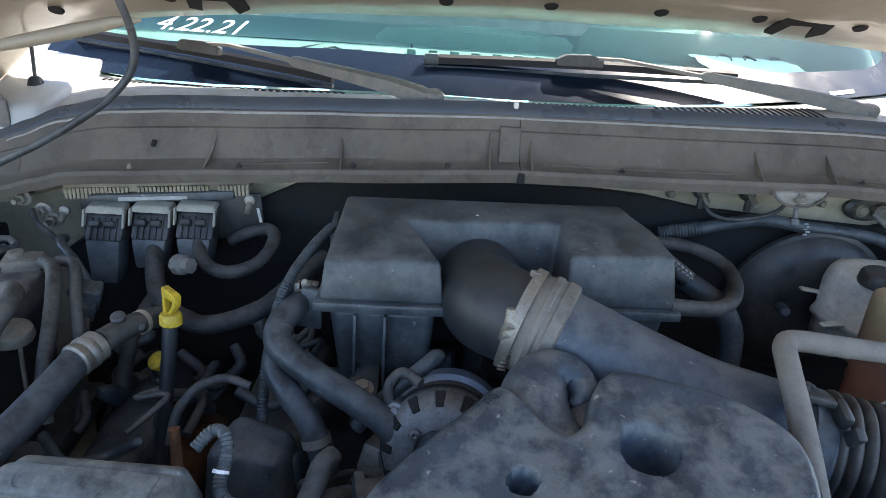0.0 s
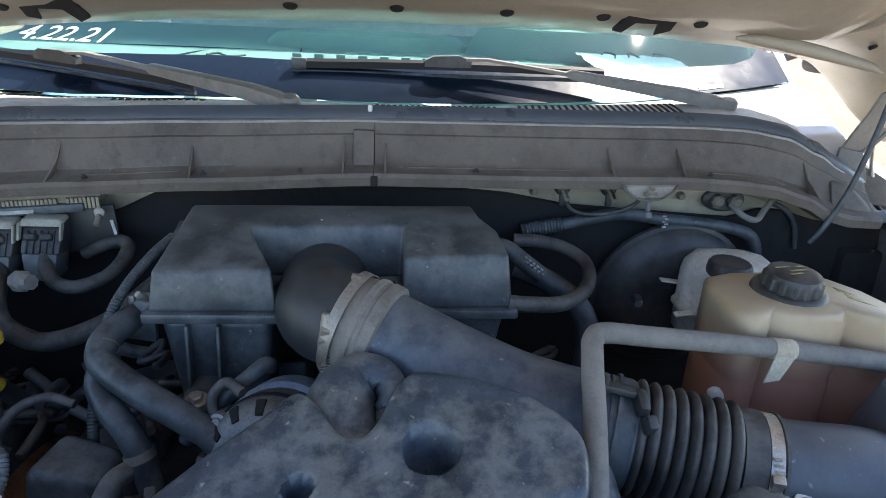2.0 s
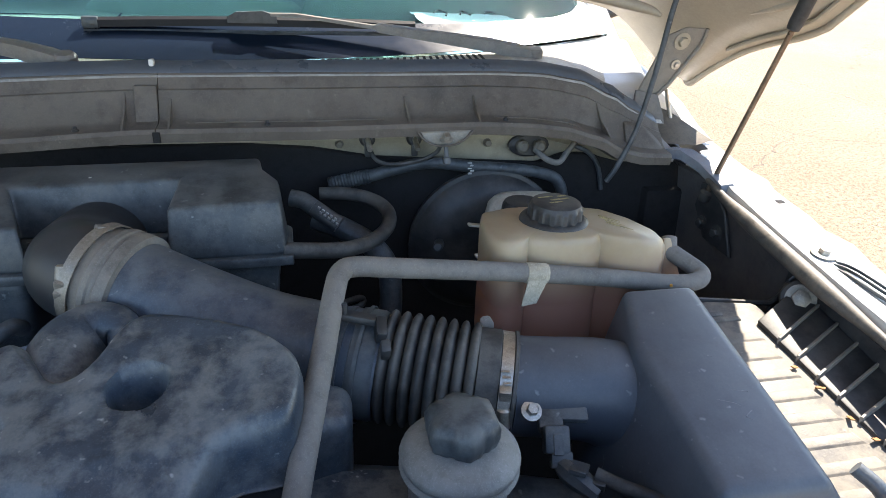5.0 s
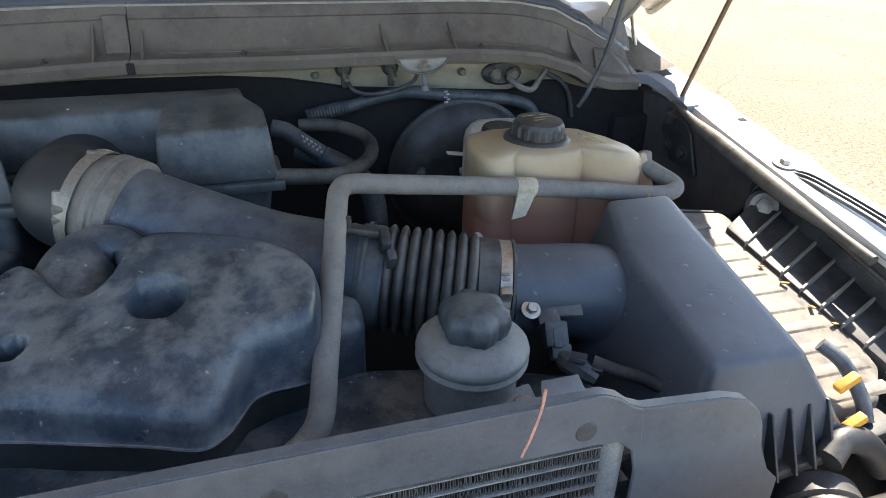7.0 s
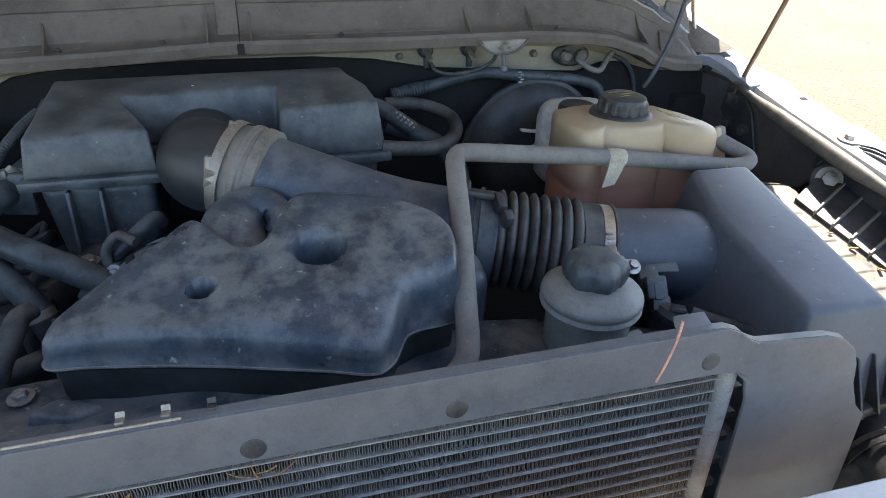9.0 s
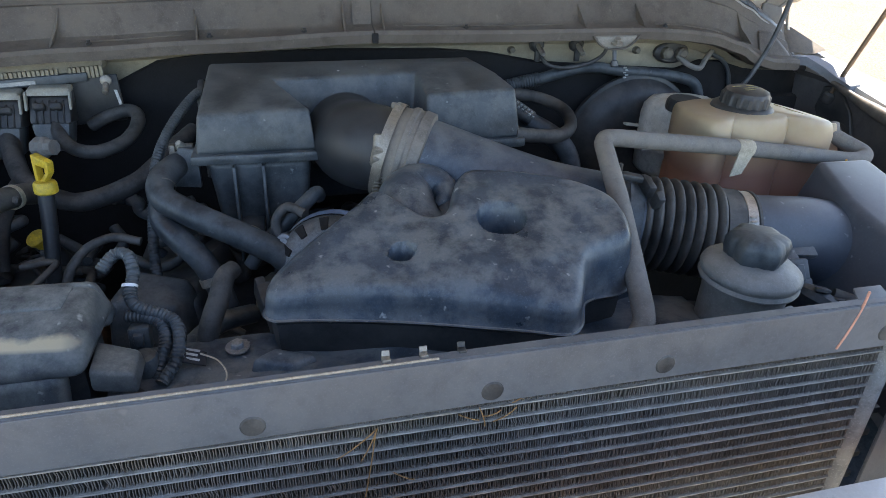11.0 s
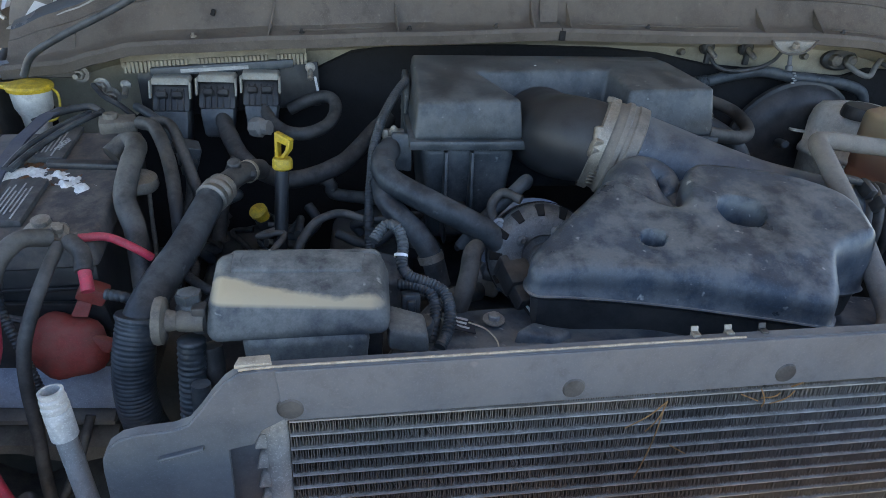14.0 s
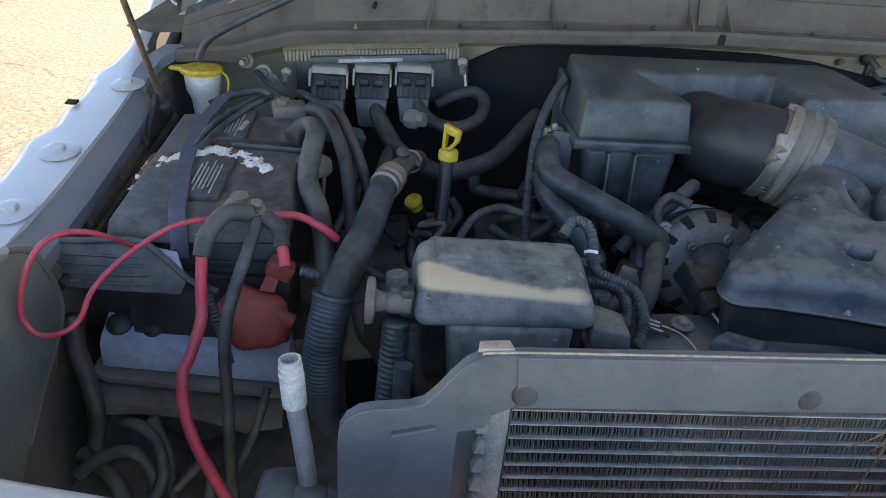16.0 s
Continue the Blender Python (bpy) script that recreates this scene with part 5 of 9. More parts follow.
def filter_box():
    root = thing("air_filter_box", "black plastic air filter box with a sloped lid and ribbed tray", "air filter box", (0.82, 0.45, 1.1))
    lid = prism([(0.622, 0.280, 1.10), (0.84, 0.268, 1.14), (0.90, 0.62, 1.17), (0.680, 0.600, 1.12), (0.615, 0.47, 1.12)],
                [(0.667, 0.302, 1.256), (0.764, 0.298, 1.256), (0.784, 0.558, 1.311), (0.697, 0.552, 1.314), (0.671, 0.465, 1.293)], 0.009, 4)
    part("lid", lid, clean_plastic, root)
    part("inlet_duct", tube([(0.548, 0.4955, 1.2405, 0.0515), (0.59, 0.489, 1.238, 0.0520), (0.64, 0.484, 1.232, 0.055), (0.68, 0.48, 1.218, 0.060), (0.72, 0.475, 1.205, 0.060)], seg=36), clean_plastic, root)
    for i in range(9):
        u = i / 8
        x, y = 0.712 + 0.018 * u + 0.006 * math.sin(i * 2.3), 0.500 - 0.125 * u
        zz = lambda v: 1.256 + 0.218 * (v - 0.300) + 0.0006
        part("finger_mark", tube([(x + 0.016 * math.sin(i * 1.7), y, zz(y)), (x + 0.004, y - 0.006, zz(y - 0.006)), (x + 0.012 + 0.008 * math.cos(i * 2.1), y - 0.010, zz(y - 0.010))], 0.0006, 5, 3), finger_mat, root, "pale finger-drawn scribble in the dust")
    part("lid_dimple", lathe([(0.0035, -0.002), (0.0035, 0.0006), (0.001, 0.0007)], (0.745, 0.452, 1.2815), (0, -0.22, 1), 12), shield, root)
    out = [(0.78, 0.300), (0.90, 0.305), (0.935, 0.340), (0.945, 0.395), (0.926, 0.540), (0.935, 0.600), (0.93, 0.618), (0.86, 0.628), (0.79, 0.60)]
    tz = lambda y: 1.2035 + 0.26 * (y - 0.45)
    tray = part("tray", prism([(x, y, 1.10) for x, y in out], [(x, y, tz(y)) for x, y in out], 0.006, 2), box_plastic, root, "dusty tan tray with raised bars")
    for y in (0.318, 0.348, 0.378, 0.408, 0.438, 0.468, 0.498, 0.528, 0.558):
        x0, x1 = 0.79, 0.908 - 0.11 * (y - 0.465)
        low = [(x0, y - 0.0085), (x1 + 0.006, y - 0.0085), (x1, y + 0.0085), (x0, y + 0.0085)]
        top = [(x0, y - 0.0065), (x1, y - 0.0065), (x1 - 0.008, y + 0.005), (x0, y + 0.005)]
        part("bar", prism([(x, v, tz(v) - 0.001) for x, v in low], [(x, v, tz(v) + 0.0024) for x, v in top], 0.0006, 1), box_plastic, tray)
    for y, ln in ((0.59, 0.05), (0.60, 0.03)):
        part("bar", hexa([(0.84 + h, v, tz(v) + z) for z in (-0.001, 0.002) for h, v in ((0, y - 0.004), (ln, y - 0.004), (ln, y + 0.003), (0, y + 0.003))], 0.0006, 1), box_plastic, tray)
    part("rear_rim", tube([(0.82, 0.625, 1.255), (0.88, 0.630, 1.246), (0.955, 0.632, 1.236), (0.972, 0.632, 1.238), (0.995, 0.636, 1.254), (1.010, 0.640, 1.268)], 0.004, 8), dark_plastic, tray, "black rim")
    for x, y, a in ((0.905, 0.502, 20), (0.920, 0.428, 70), (0.915, 0.470, 130), (0.928, 0.40, 10)):
        part("leaf_litter", box((x, y, tz(y) + 0.004), (0.010, 0.005, 0.0015), 0.0004, 1, (0, 12, a)), straw, tray, "dry leaf scrap")
    for k in range(4):
        x = 0.732 + k * 0.021
        part("front_rib", hexa([(x, 0.258, 1.140 + k * 0.003), (x + 0.003, 0.258, 1.140 + k * 0.003), (x + 0.003, 0.31, 1.14), (x, 0.31, 1.14), (x, 0.284, 1.198 + k * 0.002), (x + 0.003, 0.284, 1.198 + k * 0.002), (x + 0.003, 0.31, 1.20), (x, 0.31, 1.20)], 0.0005, 1), dark_plastic, root)
    part("front_ledge", hexa([(0.69, 0.262, 1.128), (0.89, 0.268, 1.150), (0.89, 0.30, 1.150), (0.69, 0.30, 1.128), (0.69, 0.263, 1.140), (0.89, 0.269, 1.162), (0.89, 0.30, 1.162), (0.69, 0.30, 1.140)], 0.003), dark_plastic, root)
    part("clip_hose", tube([(0.842, 0.345, 1.218), (0.856, 0.325, 1.205), (0.862, 0.300, 1.180), (0.860, 0.285, 1.160)], 0.0075, 12), cover_plastic, root)
    for x, z, y in ((0.832, 1.206, 0.298), (0.832, 1.172, 0.278)):
        part("orange_clip", box((x, y, z), (0.026, 0.010, 0.009), 0.002, 2, (0, -30, 0)), orange, root, "orange plastic clip")
    # air mass sensor on the duct
    low = (-0.006, -0.012, -0.010)
    s = part("air_sensor", join(box((0.590, 0.452, 1.254), (0.052, 0.022, 0.008), 0.002, 2, (25, 0, -12)), box((0.578, 0.446, 1.247), (0.024, 0.020, 0.014), 0.003, 2, (25, 0, -12))), plastic, root)
    part("sensor_bolt", bolt((0.560, 0.451, 1.258), (0, -0.6, 0.8), 0.006, 0.007), steel, s)
    part("plug", join(box((0.578, 0.428, 1.240), (0.024, 0.026, 0.018), 0.003, 2, (50, 0, -10)), box((0.580, 0.416, 1.226), (0.020, 0.016, 0.016), 0.002, 2, (50, 0, -15)), box((0.577, 0.420, 1.241), (0.010, 0.020, 0.006), 0.001, 1, (50, 0, -10))), plastic, s)
    part("connector", join(tube([(0.578, 0.414, 1.224, 0.008), (0.584, 0.404, 1.222, 0.0115), (0.594, 0.390, 1.218, 0.0105), (0.602, 0.380, 1.214, 0.007)], seg=8), box((0.590, 0.398, 1.230), (0.016, 0.026, 0.005), 0.001, 1, (-20, 0, -35))), plastic, s)
    part("lock_tab", box((0.600, 0.384, 1.222), (0.018, 0.005, 0.008), 0.001, 1, (0, 0, -35)), dark_plastic, s)
    s.location += Vector(low)
    solo("sensor_wire", tube([(0.598, 0.381, 1.216), (0.618, 0.366, 1.212), (0.645, 0.350, 1.206), (0.665, 0.332, 1.190), (0.668, 0.32, 1.15)], 0.007, 12, 8, wobble=0.1), loom_tape, "black taped sensor wire beside the filter box", "wire")


filter_box()


def fender_rail():
    """Black finned panel between the filter tray and the driver's fender."""
    root = thing("finned_shield", "black plastic shield with thin raised fins and a big bolt", "shield", (0.97, 0.5, 1.2))
    part("panel", hexa([(0.985, 0.22, 1.08), (0.995, 0.22, 1.08), (1.005, 0.66, 1.13), (0.995, 0.66, 1.13), (1.010, 0.22, 1.172), (1.020, 0.22, 1.172), (1.008, 0.645, 1.292), (0.998, 0.645, 1.290)], 0.003), dark_plastic, root)
    part("panel_edge", tube([(1.004, 0.625, 1.286), (1.006, 0.54, 1.262), (1.008, 0.45, 1.238), (1.011, 0.34, 1.206), (1.014, 0.22, 1.174)], 0.0028, 8), rail_rubber, root)
    part("floor_strip", hexa([(0.915, 0.22, 1.08), (1.0, 0.22, 1.08), (1.0, 0.62, 1.14), (0.915, 0.60, 1.14), (0.915, 0.22, 1.11), (1.0, 0.22, 1.10), (1.0, 0.62, 1.19), (0.915, 0.60, 1.19)], 0.002), dark_plastic, root)
    low_end = lambda k: Vector((0.912 + 0.0043 * k, 0.542 - 0.0296 * k, 1.237 - 0.0080 * k))
    high_end = lambda k: Vector((0.995 + 0.0030 * k, 0.580 - 0.0318 * k, 1.258 - 0.0098 * k))
    sunk, deep = Vector((0, 0, -0.0035)), Vector((0, 0, -0.05))
    part("fin_bed", hexa([low_end(-1.2) + deep, high_end(-1.2) + deep, high_end(9.5) + deep, low_end(9.5) + deep, low_end(-1.2) + sunk, high_end(-1.2) + sunk, high_end(9.5) + sunk, low_end(9.5) + sunk], 0.002), dark_plastic, root)
    for k in range(10):
        b, t = low_end(k), high_end(k)
        w, d = Vector((-0.0009, 0.0015, 0)), Vector((0, 0, -0.014))
        part("fin", hexa([b + d - w, t + d - w, t + d + w, b + d + w, b - w, t - w, t + w, b + w], 0.0005, 1), fin_plastic, root)
    part("bolt", bolt((0.981, 0.596, 1.258), (-0.5, -0.7, 0.4), 0.012, 0.010, 1.6), dull_steel, root, "large dull hexagon bolt")
    part("bolt_boss", lathe([(0.024, -0.012), (0.024, -0.002), (0.021, 0.0)], (0.984, 0.600, 1.256), (-0.5, -0.7, 0.4), 28), dark_plastic, root)
    part("gusset", hexa([(0.965, 0.630, 1.20), (1.005, 0.640, 1.20), (1.005, 0.646, 1.20), (0.965, 0.636, 1.20), (0.968, 0.630, 1.236), (1.006, 0.640, 1.268), (1.006, 0.646, 1.268), (0.968, 0.636, 1.236)], 0.001, 1), dark_plastic, root)
    for j, (dx, dz) in enumerate(((0.0, 0.0), (0.006, 0.004), (0.013, 0.006))):
        solo("fender_wire", tube([(0.990, 0.632, 1.268), (1.004 + dx, 0.622, 1.290 + dz), (1.014 + dx, 0.585, 1.302 + dz), (1.020 + dx, 0.53, 1.296 + dz), (1.030 + dx, 0.46, 1.282 + dz), (1.040 + dx * 2, 0.38, 1.258 + dz), (1.045 + dx * 2, 0.30, 1.22)], 0.0024, 8), rubber, "thin black wire along the driver fender", "wire", "fender wires")


# fins coloured paler than their bed, for dust and sun on the tops
fin_plastic = surface("dusty_lit_fin_plastic", (0.20, 0.185, 0.165), 0.5, dust=TAN_DUST, dusty=0.5, size=30)


fender_rail()


def pipe():
    root = thing("heater_pipe", "grey foam-covered pipe with a sharp bend and a tape wrap", "pipe", (0.33, 0.34, 1.22))
    pts = [(0.298, 0.318, 1.222), (0.318, 0.332, 1.228), (0.330, 0.345, 1.240), (0.340, 0.385, 1.262), (0.360, 0.470, 1.305), (0.376, 0.545, 1.338), (0.384, 0.570, 1.346), (0.400, 0.580, 1.347), (0.45, 0.583, 1.341), (0.53, 0.588, 1.331), (0.61, 0.591, 1.321), (0.70, 0.592, 1.309), (0.775, 0.590, 1.298), (0.815, 0.592, 1.296), (0.832, 0.606, 1.300), (0.820, 0.632, 1.309), (0.805, 0.652, 1.318)]
    part("hose", tube(pts, 0.0112, 18, 8), foam_hose, root)
    part("tape", join(lathe([(0.0118, -0.013), (0.0122, -0.012), (0.0122, 0.012), (0.0118, 0.013)], (0.606, 0.591, 1.3215), (1, 0.03, -0.13), 24), hexa([(0.588, 0.580, 1.285), (0.606, 0.580, 1.288), (0.606, 0.582, 1.288), (0.588, 0.582, 1.285), (0.595, 0.5795, 1.325), (0.619, 0.5795, 1.322), (0.619, 0.581, 1.322), (0.595, 0.581, 1.325)], 0.0003, 1)), tape_beige, root, "loose beige tape flag")
    part("fitting", lathe([(0.006, 0), (0.010, 0.004), (0.010, 0.018), (0.005, 0.02)], (0.808, 0.645, 1.316), (0.2, 0.5, 0.6), 14), foam_hose, root)
    part("paint_dot", lathe([(0.002, 0), (0.002, 0.001), (0.0005, 0.0012)], (0.775, 0.579, 1.300), (0, -1, 0), 8), orange, root)


pipe()


def coolant_tank():
    root = thing("coolant_tank", "yellowed translucent coolant tank half full of red-brown coolant", "coolant tank", (0.66, 0.66, 1.15))
    # lobed outline, lofted upward
    def outline(k, z, dx=0.0):
        pts = []
        front = [(0.560, 0.640), (0.564, 0.613), (0.576, 0.603), (0.594, 0.606), (0.604, 0.616), (0.618, 0.607), (0.650, 0.604), (0.684, 0.608), (0.697, 0.618), (0.712, 0.609), (0.745, 0.607), (0.775, 0.613), (0.794, 0.632), (0.800, 0.660), (0.785, 0.700), (0.75, 0.725), (0.69, 0.735), (0.61, 0.73), (0.572, 0.715), (0.561, 0.68)]
        c = Vector((0.665, 0.668))
        for x, y in front:
            p = c + (Vector((x, y)) - c) * k
            pts.append((p.x + dx, p.y, z))
        return pts
    loops = [outline(0.90, 1.14), outline(0.98, 1.15), outline(1.0, 1.20), outline(1.0, 1.262), outline(0.985, 1.266), outline(0.985, 1.272), outline(1.0, 1.276), outline(1.0, 1.322)]
    for k, z, dx in ((1.0, 1.337, 0.0), (0.99, 1.346, -0.001), (0.965, 1.3525, -0.002), (0.92, 1.3555, -0.003), (0.4, 1.357, -0.004)):
        loops.append([(x, y, z - max(0, (x - 0.715)) * 0.20) for x, y, _ in outline(k, z, dx)])
    part("tank", rings(loops), tank_mat, root, sharp=60)
    part("neck_flange", lathe([(0.043, -0.006), (0.0440, 0.001), (0.0425, 0.005), (0.038, 0.008), (0.034, 0.009)], (0.654, 0.668, 1.3545), (0, -0.08, 1), 36), dark_plastic, root)
    knurl = lambda a, h: 1 + (0.045 * (1 if math.cos(a * 14) > 0.1 else -0.6) if 0.006 < h < 0.031 else 0)
    cap = part("cap", lathe([(0.031, 0.004), (0.0330, 0.007), (0.0325, 0.029), (0.0315, 0.0315), (0.030, 0.035), (0.024, 0.0375), (0.002, 0.038)], (0.654, 0.668, 1.347), (0, -0.08, 1), 84, knurl), dark_plastic, root, "black ribbed screw cap with worn yellow print")
    for i, (u, v, w) in enumerate(((-0.012, 0.008, 0.020), (0.004, 0.0, 0.026), (-0.004, -0.009, 0.018), (0.010, 0.010, 0.012))):
        part("print_bar", box((0.654 + u, 0.665 + v, 1.3856 + v * 0.08), (w, 0.0035, 0.0006), 0.0001, 1, (-4, 0, 12)), cap_print, cap)
    for i in range(4):
        part("moulded_mark", box((0.735, 0.648 + i * 0.010, 1.3525 - i * 0.0002), (0.036 - 0.006 * (i % 2), 0.003, 0.0012), 0.0003, 1, (0, 14, -18)), cap_print, root)
    part("side_flange", hexa([(0.80, 0.64, 1.27), (0.83, 0.64, 1.275), (0.83, 0.646, 1.275), (0.80, 0.646, 1.27), (0.795, 0.64, 1.335), (0.805, 0.64, 1.335), (0.805, 0.646, 1.335), (0.795, 0.646, 1.335)], 0.002), tank_mat, root)
    part("level_plug", lathe([(0.009, 0), (0.010, 0.004), (0.006, 0.007)], (0.562, 0.62, 1.245), (-0.7, -0.7, 0), 14), white_plastic, root)


cap_print = surface("worn_yellow_print", (0.32, 0.27, 0.14), 0.7, size=120, tone=0.5)
coolant_tank()


def brake_parts():
    root = thing("brake_reservoir", "milky brake fluid reservoir with a black ribbed cap", "brake reservoir", (0.65, 0.84, 1.2), moved=(0.027, 0.03, -0.003))
    out = [(0.615, 0.80), (0.600, 0.83), (0.603, 0.862), (0.625, 0.884), (0.665, 0.888), (0.715, 0.878), (0.735, 0.85), (0.73, 0.80), (0.69, 0.765), (0.63, 0.765)]
    c = Vector((0.668, 0.84))
    sc = lambda k, z: [((c + (Vector(p) - c) * k).x, (c + (Vector(p) - c) * k).y, z) for p in out]
    part("body", rings([sc(0.85, 1.19), sc(0.97, 1.20), sc(1.0, 1.235), sc(1.07, 1.238), sc(1.07, 1.246), sc(1.0, 1.249), sc(1.0, 1.298), sc(0.95, 1.314), sc(0.82, 1.324), sc(0.5, 1.328)]), white_plastic, root, sharp=60)
    part("neck", lathe([(0.026, 0), (0.025, 0.012), (0.022, 0.014)], (0.640, 0.790, 1.312), (0, 0, 1), 24), white_plastic, root)
    part("cap", lathe([(0.030, 0), (0.031, 0.004), (0.030, 0.016), (0.027, 0.020), (0.002, 0.021)], (0.640, 0.790, 1.316), (0, -0.05, 1), 60, lambda a, h: 1 + 0.03 * (math.cos(a * 20) > 0)), dark_plastic, root)
    for x, y, z, r in ((0.598, 0.865, 1.272, 8), (0.592, 0.790, 1.252, -6)):
        part("tab", join(box((x - 0.006, y, z), (0.032, 0.012, 0.004), 0.001, 1, (0, r, 0)), lathe([(0.003, 0), (0.003, 0.001)], (x - 0.014, y, z + 0.002), (0, 0, 1), 10)), white_plastic, root)
    b = thing("brake_booster", "large round black brake booster on the firewall", "brake booster", (0.62, 0.90, 1.15))
    part("drum", lathe([(0.04, -0.034), (0.090, -0.032), (0.118, -0.018), (0.128, -0.004), (0.135, -0.002), (0.135, 0.006), (0.128, 0.010), (0.12, 0.016), (0.06, 0.018)], (0.650, 0.955, 1.215), (0, 1, 0.1), 48), dark_plastic, b)
    part("vacuum_port", lathe([(0.008, 0), (0.007, 0.03), (0.005, 0.032)], (0.545, 0.842, 1.262), (-0.3, -1, 0.2), 14), rubber, b)
    part("master_cylinder", lathe([(0.026, 0), (0.026, 0.14), (0.022, 0.15)], (0.665, 0.80, 1.185), (0, -1, 0), 24), dull_steel, b)


brake_parts()


def ps_reservoir():
    root = thing("power_steering_reservoir", "grey power steering reservoir with a lobed black twist cap", "power steering reservoir", (0.47, 0.375, 1.15), moved=(-0.001, -0.001, -0.003))
    ax = (0, -0.05, 1)
    c = (0.469, 0.376, 1.268)
    part("bottle", lathe([(0.037, -0.16), (0.041, -0.10), (0.0425, -0.03), (0.0445, -0.012)], c, ax, 40), ps_mat, root)
    part("rim", lathe([(0.0435, -0.016), (0.0495, -0.0135), (0.0508, -0.0105), (0.0495, -0.0085), (0.0485, -0.0065), (0.0498, -0.004), (0.0508, -0.001), (0.0495, 0.003), (0.043, 0.008), (0.034, 0.012), (0.028, 0.0135), (0.002, 0.0135)], c, ax, 44), ps_mat, root)
    part("twist_cap", lathe([(0.024, 0.0), (0.028, 0.004), (0.0300, 0.012), (0.0300, 0.021), (0.0265, 0.028), (0.018, 0.031), (0.002, 0.032)], (0.470, 0.378, 1.278), ax, 64, lambda a, h: 1 + 0.09 * math.cos(6 * a) ** 3), rubber, root, sharp=60)
    ear = part("mount_ear", hexa([(0.462, 0.318, 1.212), (0.520, 0.328, 1.212), (0.520, 0.36, 1.218), (0.462, 0.345, 1.218), (0.462, 0.318, 1.222), (0.520, 0.328, 1.222), (0.520, 0.36, 1.229), (0.462, 0.345, 1.229)], 0.004, 3), ps_mat, root)
    part("mount_bolt", bolt((0.502, 0.334, 1.2235), (0, -0.2, 1), 0.008, 0.007, 1.7), dull_steel, ear)
    part("hose_stub", tube([(0.445, 0.36, 1.15), (0.425, 0.345, 1.13), (0.40, 0.34, 1.12)], 0.011, 12), rubber, root)


ps_mat = surface("grey_nylon", (0.20, 0.205, 0.20), 0.45, dust=DUST, dusty=0.5, size=20)
ps_reservoir()

# ---- passenger side of the bay ----


def fuse_box():
    root = thing("fuse_box", "dusty black fuse box with a tan sun patch coloured into its lid", "fuse box", (-0.235, 0.39, 1.2))
    low = [(-0.321, 0.353, 1.234), (-0.160, 0.341, 1.244), (-0.156, 0.443, 1.252), (-0.322, 0.458, 1.246)]
    top = [(-0.315, 0.371, 1.271), (-0.169, 0.356, 1.273), (-0.166, 0.425, 1.288), (-0.316, 0.434, 1.286)]
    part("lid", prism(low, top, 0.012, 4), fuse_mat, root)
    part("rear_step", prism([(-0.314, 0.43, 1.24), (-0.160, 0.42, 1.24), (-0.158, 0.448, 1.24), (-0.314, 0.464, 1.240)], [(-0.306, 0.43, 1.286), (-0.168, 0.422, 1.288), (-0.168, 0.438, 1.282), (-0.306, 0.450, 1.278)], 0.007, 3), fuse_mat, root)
    zl = lambda x, y, h: (x, y, 1.272 + (y - 0.371) * 0.235 + 0.015 * (x + 0.315) * 0.9 + h)
    out = [(-0.300, 0.402), (-0.186, 0.394), (-0.182, 0.420), (-0.300, 0.428)]
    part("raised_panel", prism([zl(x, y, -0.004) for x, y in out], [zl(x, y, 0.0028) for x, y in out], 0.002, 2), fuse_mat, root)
    part("foot", prism([(-0.276, 0.344, 1.10), (-0.196, 0.338, 1.10), (-0.196, 0.43, 1.10), (-0.276, 0.43, 1.10)], [(-0.290, 0.3525, 1.242), (-0.180, 0.3430, 1.248), (-0.180, 0.43, 1.248), (-0.290, 0.43, 1.242)], 0.010, 3), fuse_mat, root)
    part("foot", prism([(-0.200, 0.36, 1.16), (-0.170, 0.36, 1.16), (-0.170, 0.42, 1.16), (-0.200, 0.42, 1.16)], [(-0.204, 0.36, 1.243), (-0.168, 0.36, 1.243), (-0.168, 0.42, 1.243), (-0.204, 0.42, 1.243)], 0.004, 2), dark_plastic, root)
    part("corner_tab", prism([(-0.165, 0.350, 1.225), (-0.128, 0.345, 1.222), (-0.128, 0.385, 1.225), (-0.165, 0.39, 1.23)], [(-0.165, 0.352, 1.245), (-0.130, 0.350, 1.240), (-0.130, 0.38, 1.243), (-0.165, 0.39, 1.25)], 0.004), fuse_mat, root)
    part("dimple", lathe([(0.0125, -0.002), (0.0122, 0.0002), (0.011, 0.0012), (0.0090, 0.0002), (0.001, 0.0)], (-0.282, 0.414, 1.2842), (0.02, -0.18, 1), 24), fuse_mat, root)
    k = part("knob", lathe([(0.004, -0.004), (0.020, -0.003), (0.021, 0.0), (0.020, 0.004), (0.010, 0.006), (0.008, 0.014), (0.0095, 0.016), (0.0095, 0.036)], (-0.357, 0.374, 1.250), (1, 0.02, -0.05), 28), knob_mat, root, "grey-brown twist knob")
    part("clip", box((-0.324, 0.376, 1.250), (0.012, 0.014, 0.026), 0.002), dark_plastic, root)
    r = thing("relay", "black relay and plug beside the fuse box", "relay", (-0.12, 0.38, 1.2), moved=(0, 0.014, -0.018))
    part("body", box((-0.118, 0.350, 1.210), (0.038, 0.032, 0.036), 0.003, 2, (-10, 0, 4)), dark_plastic, r)
    part("round_top", lathe([(0.011, 0), (0.011, 0.016), (0.009, 0.019), (0.002, 0.020)], (-0.130, 0.377, 1.230), (0, -0.2, 1), 22), plastic, r)
    part("plug", join(box((-0.138, 0.405, 1.247), (0.018, 0.016, 0.024), 0.002, 2, (-10, 0, 0)), box((-0.138, 0.398, 1.250), (0.008, 0.010, 0.012), 0.001)), plastic, r)
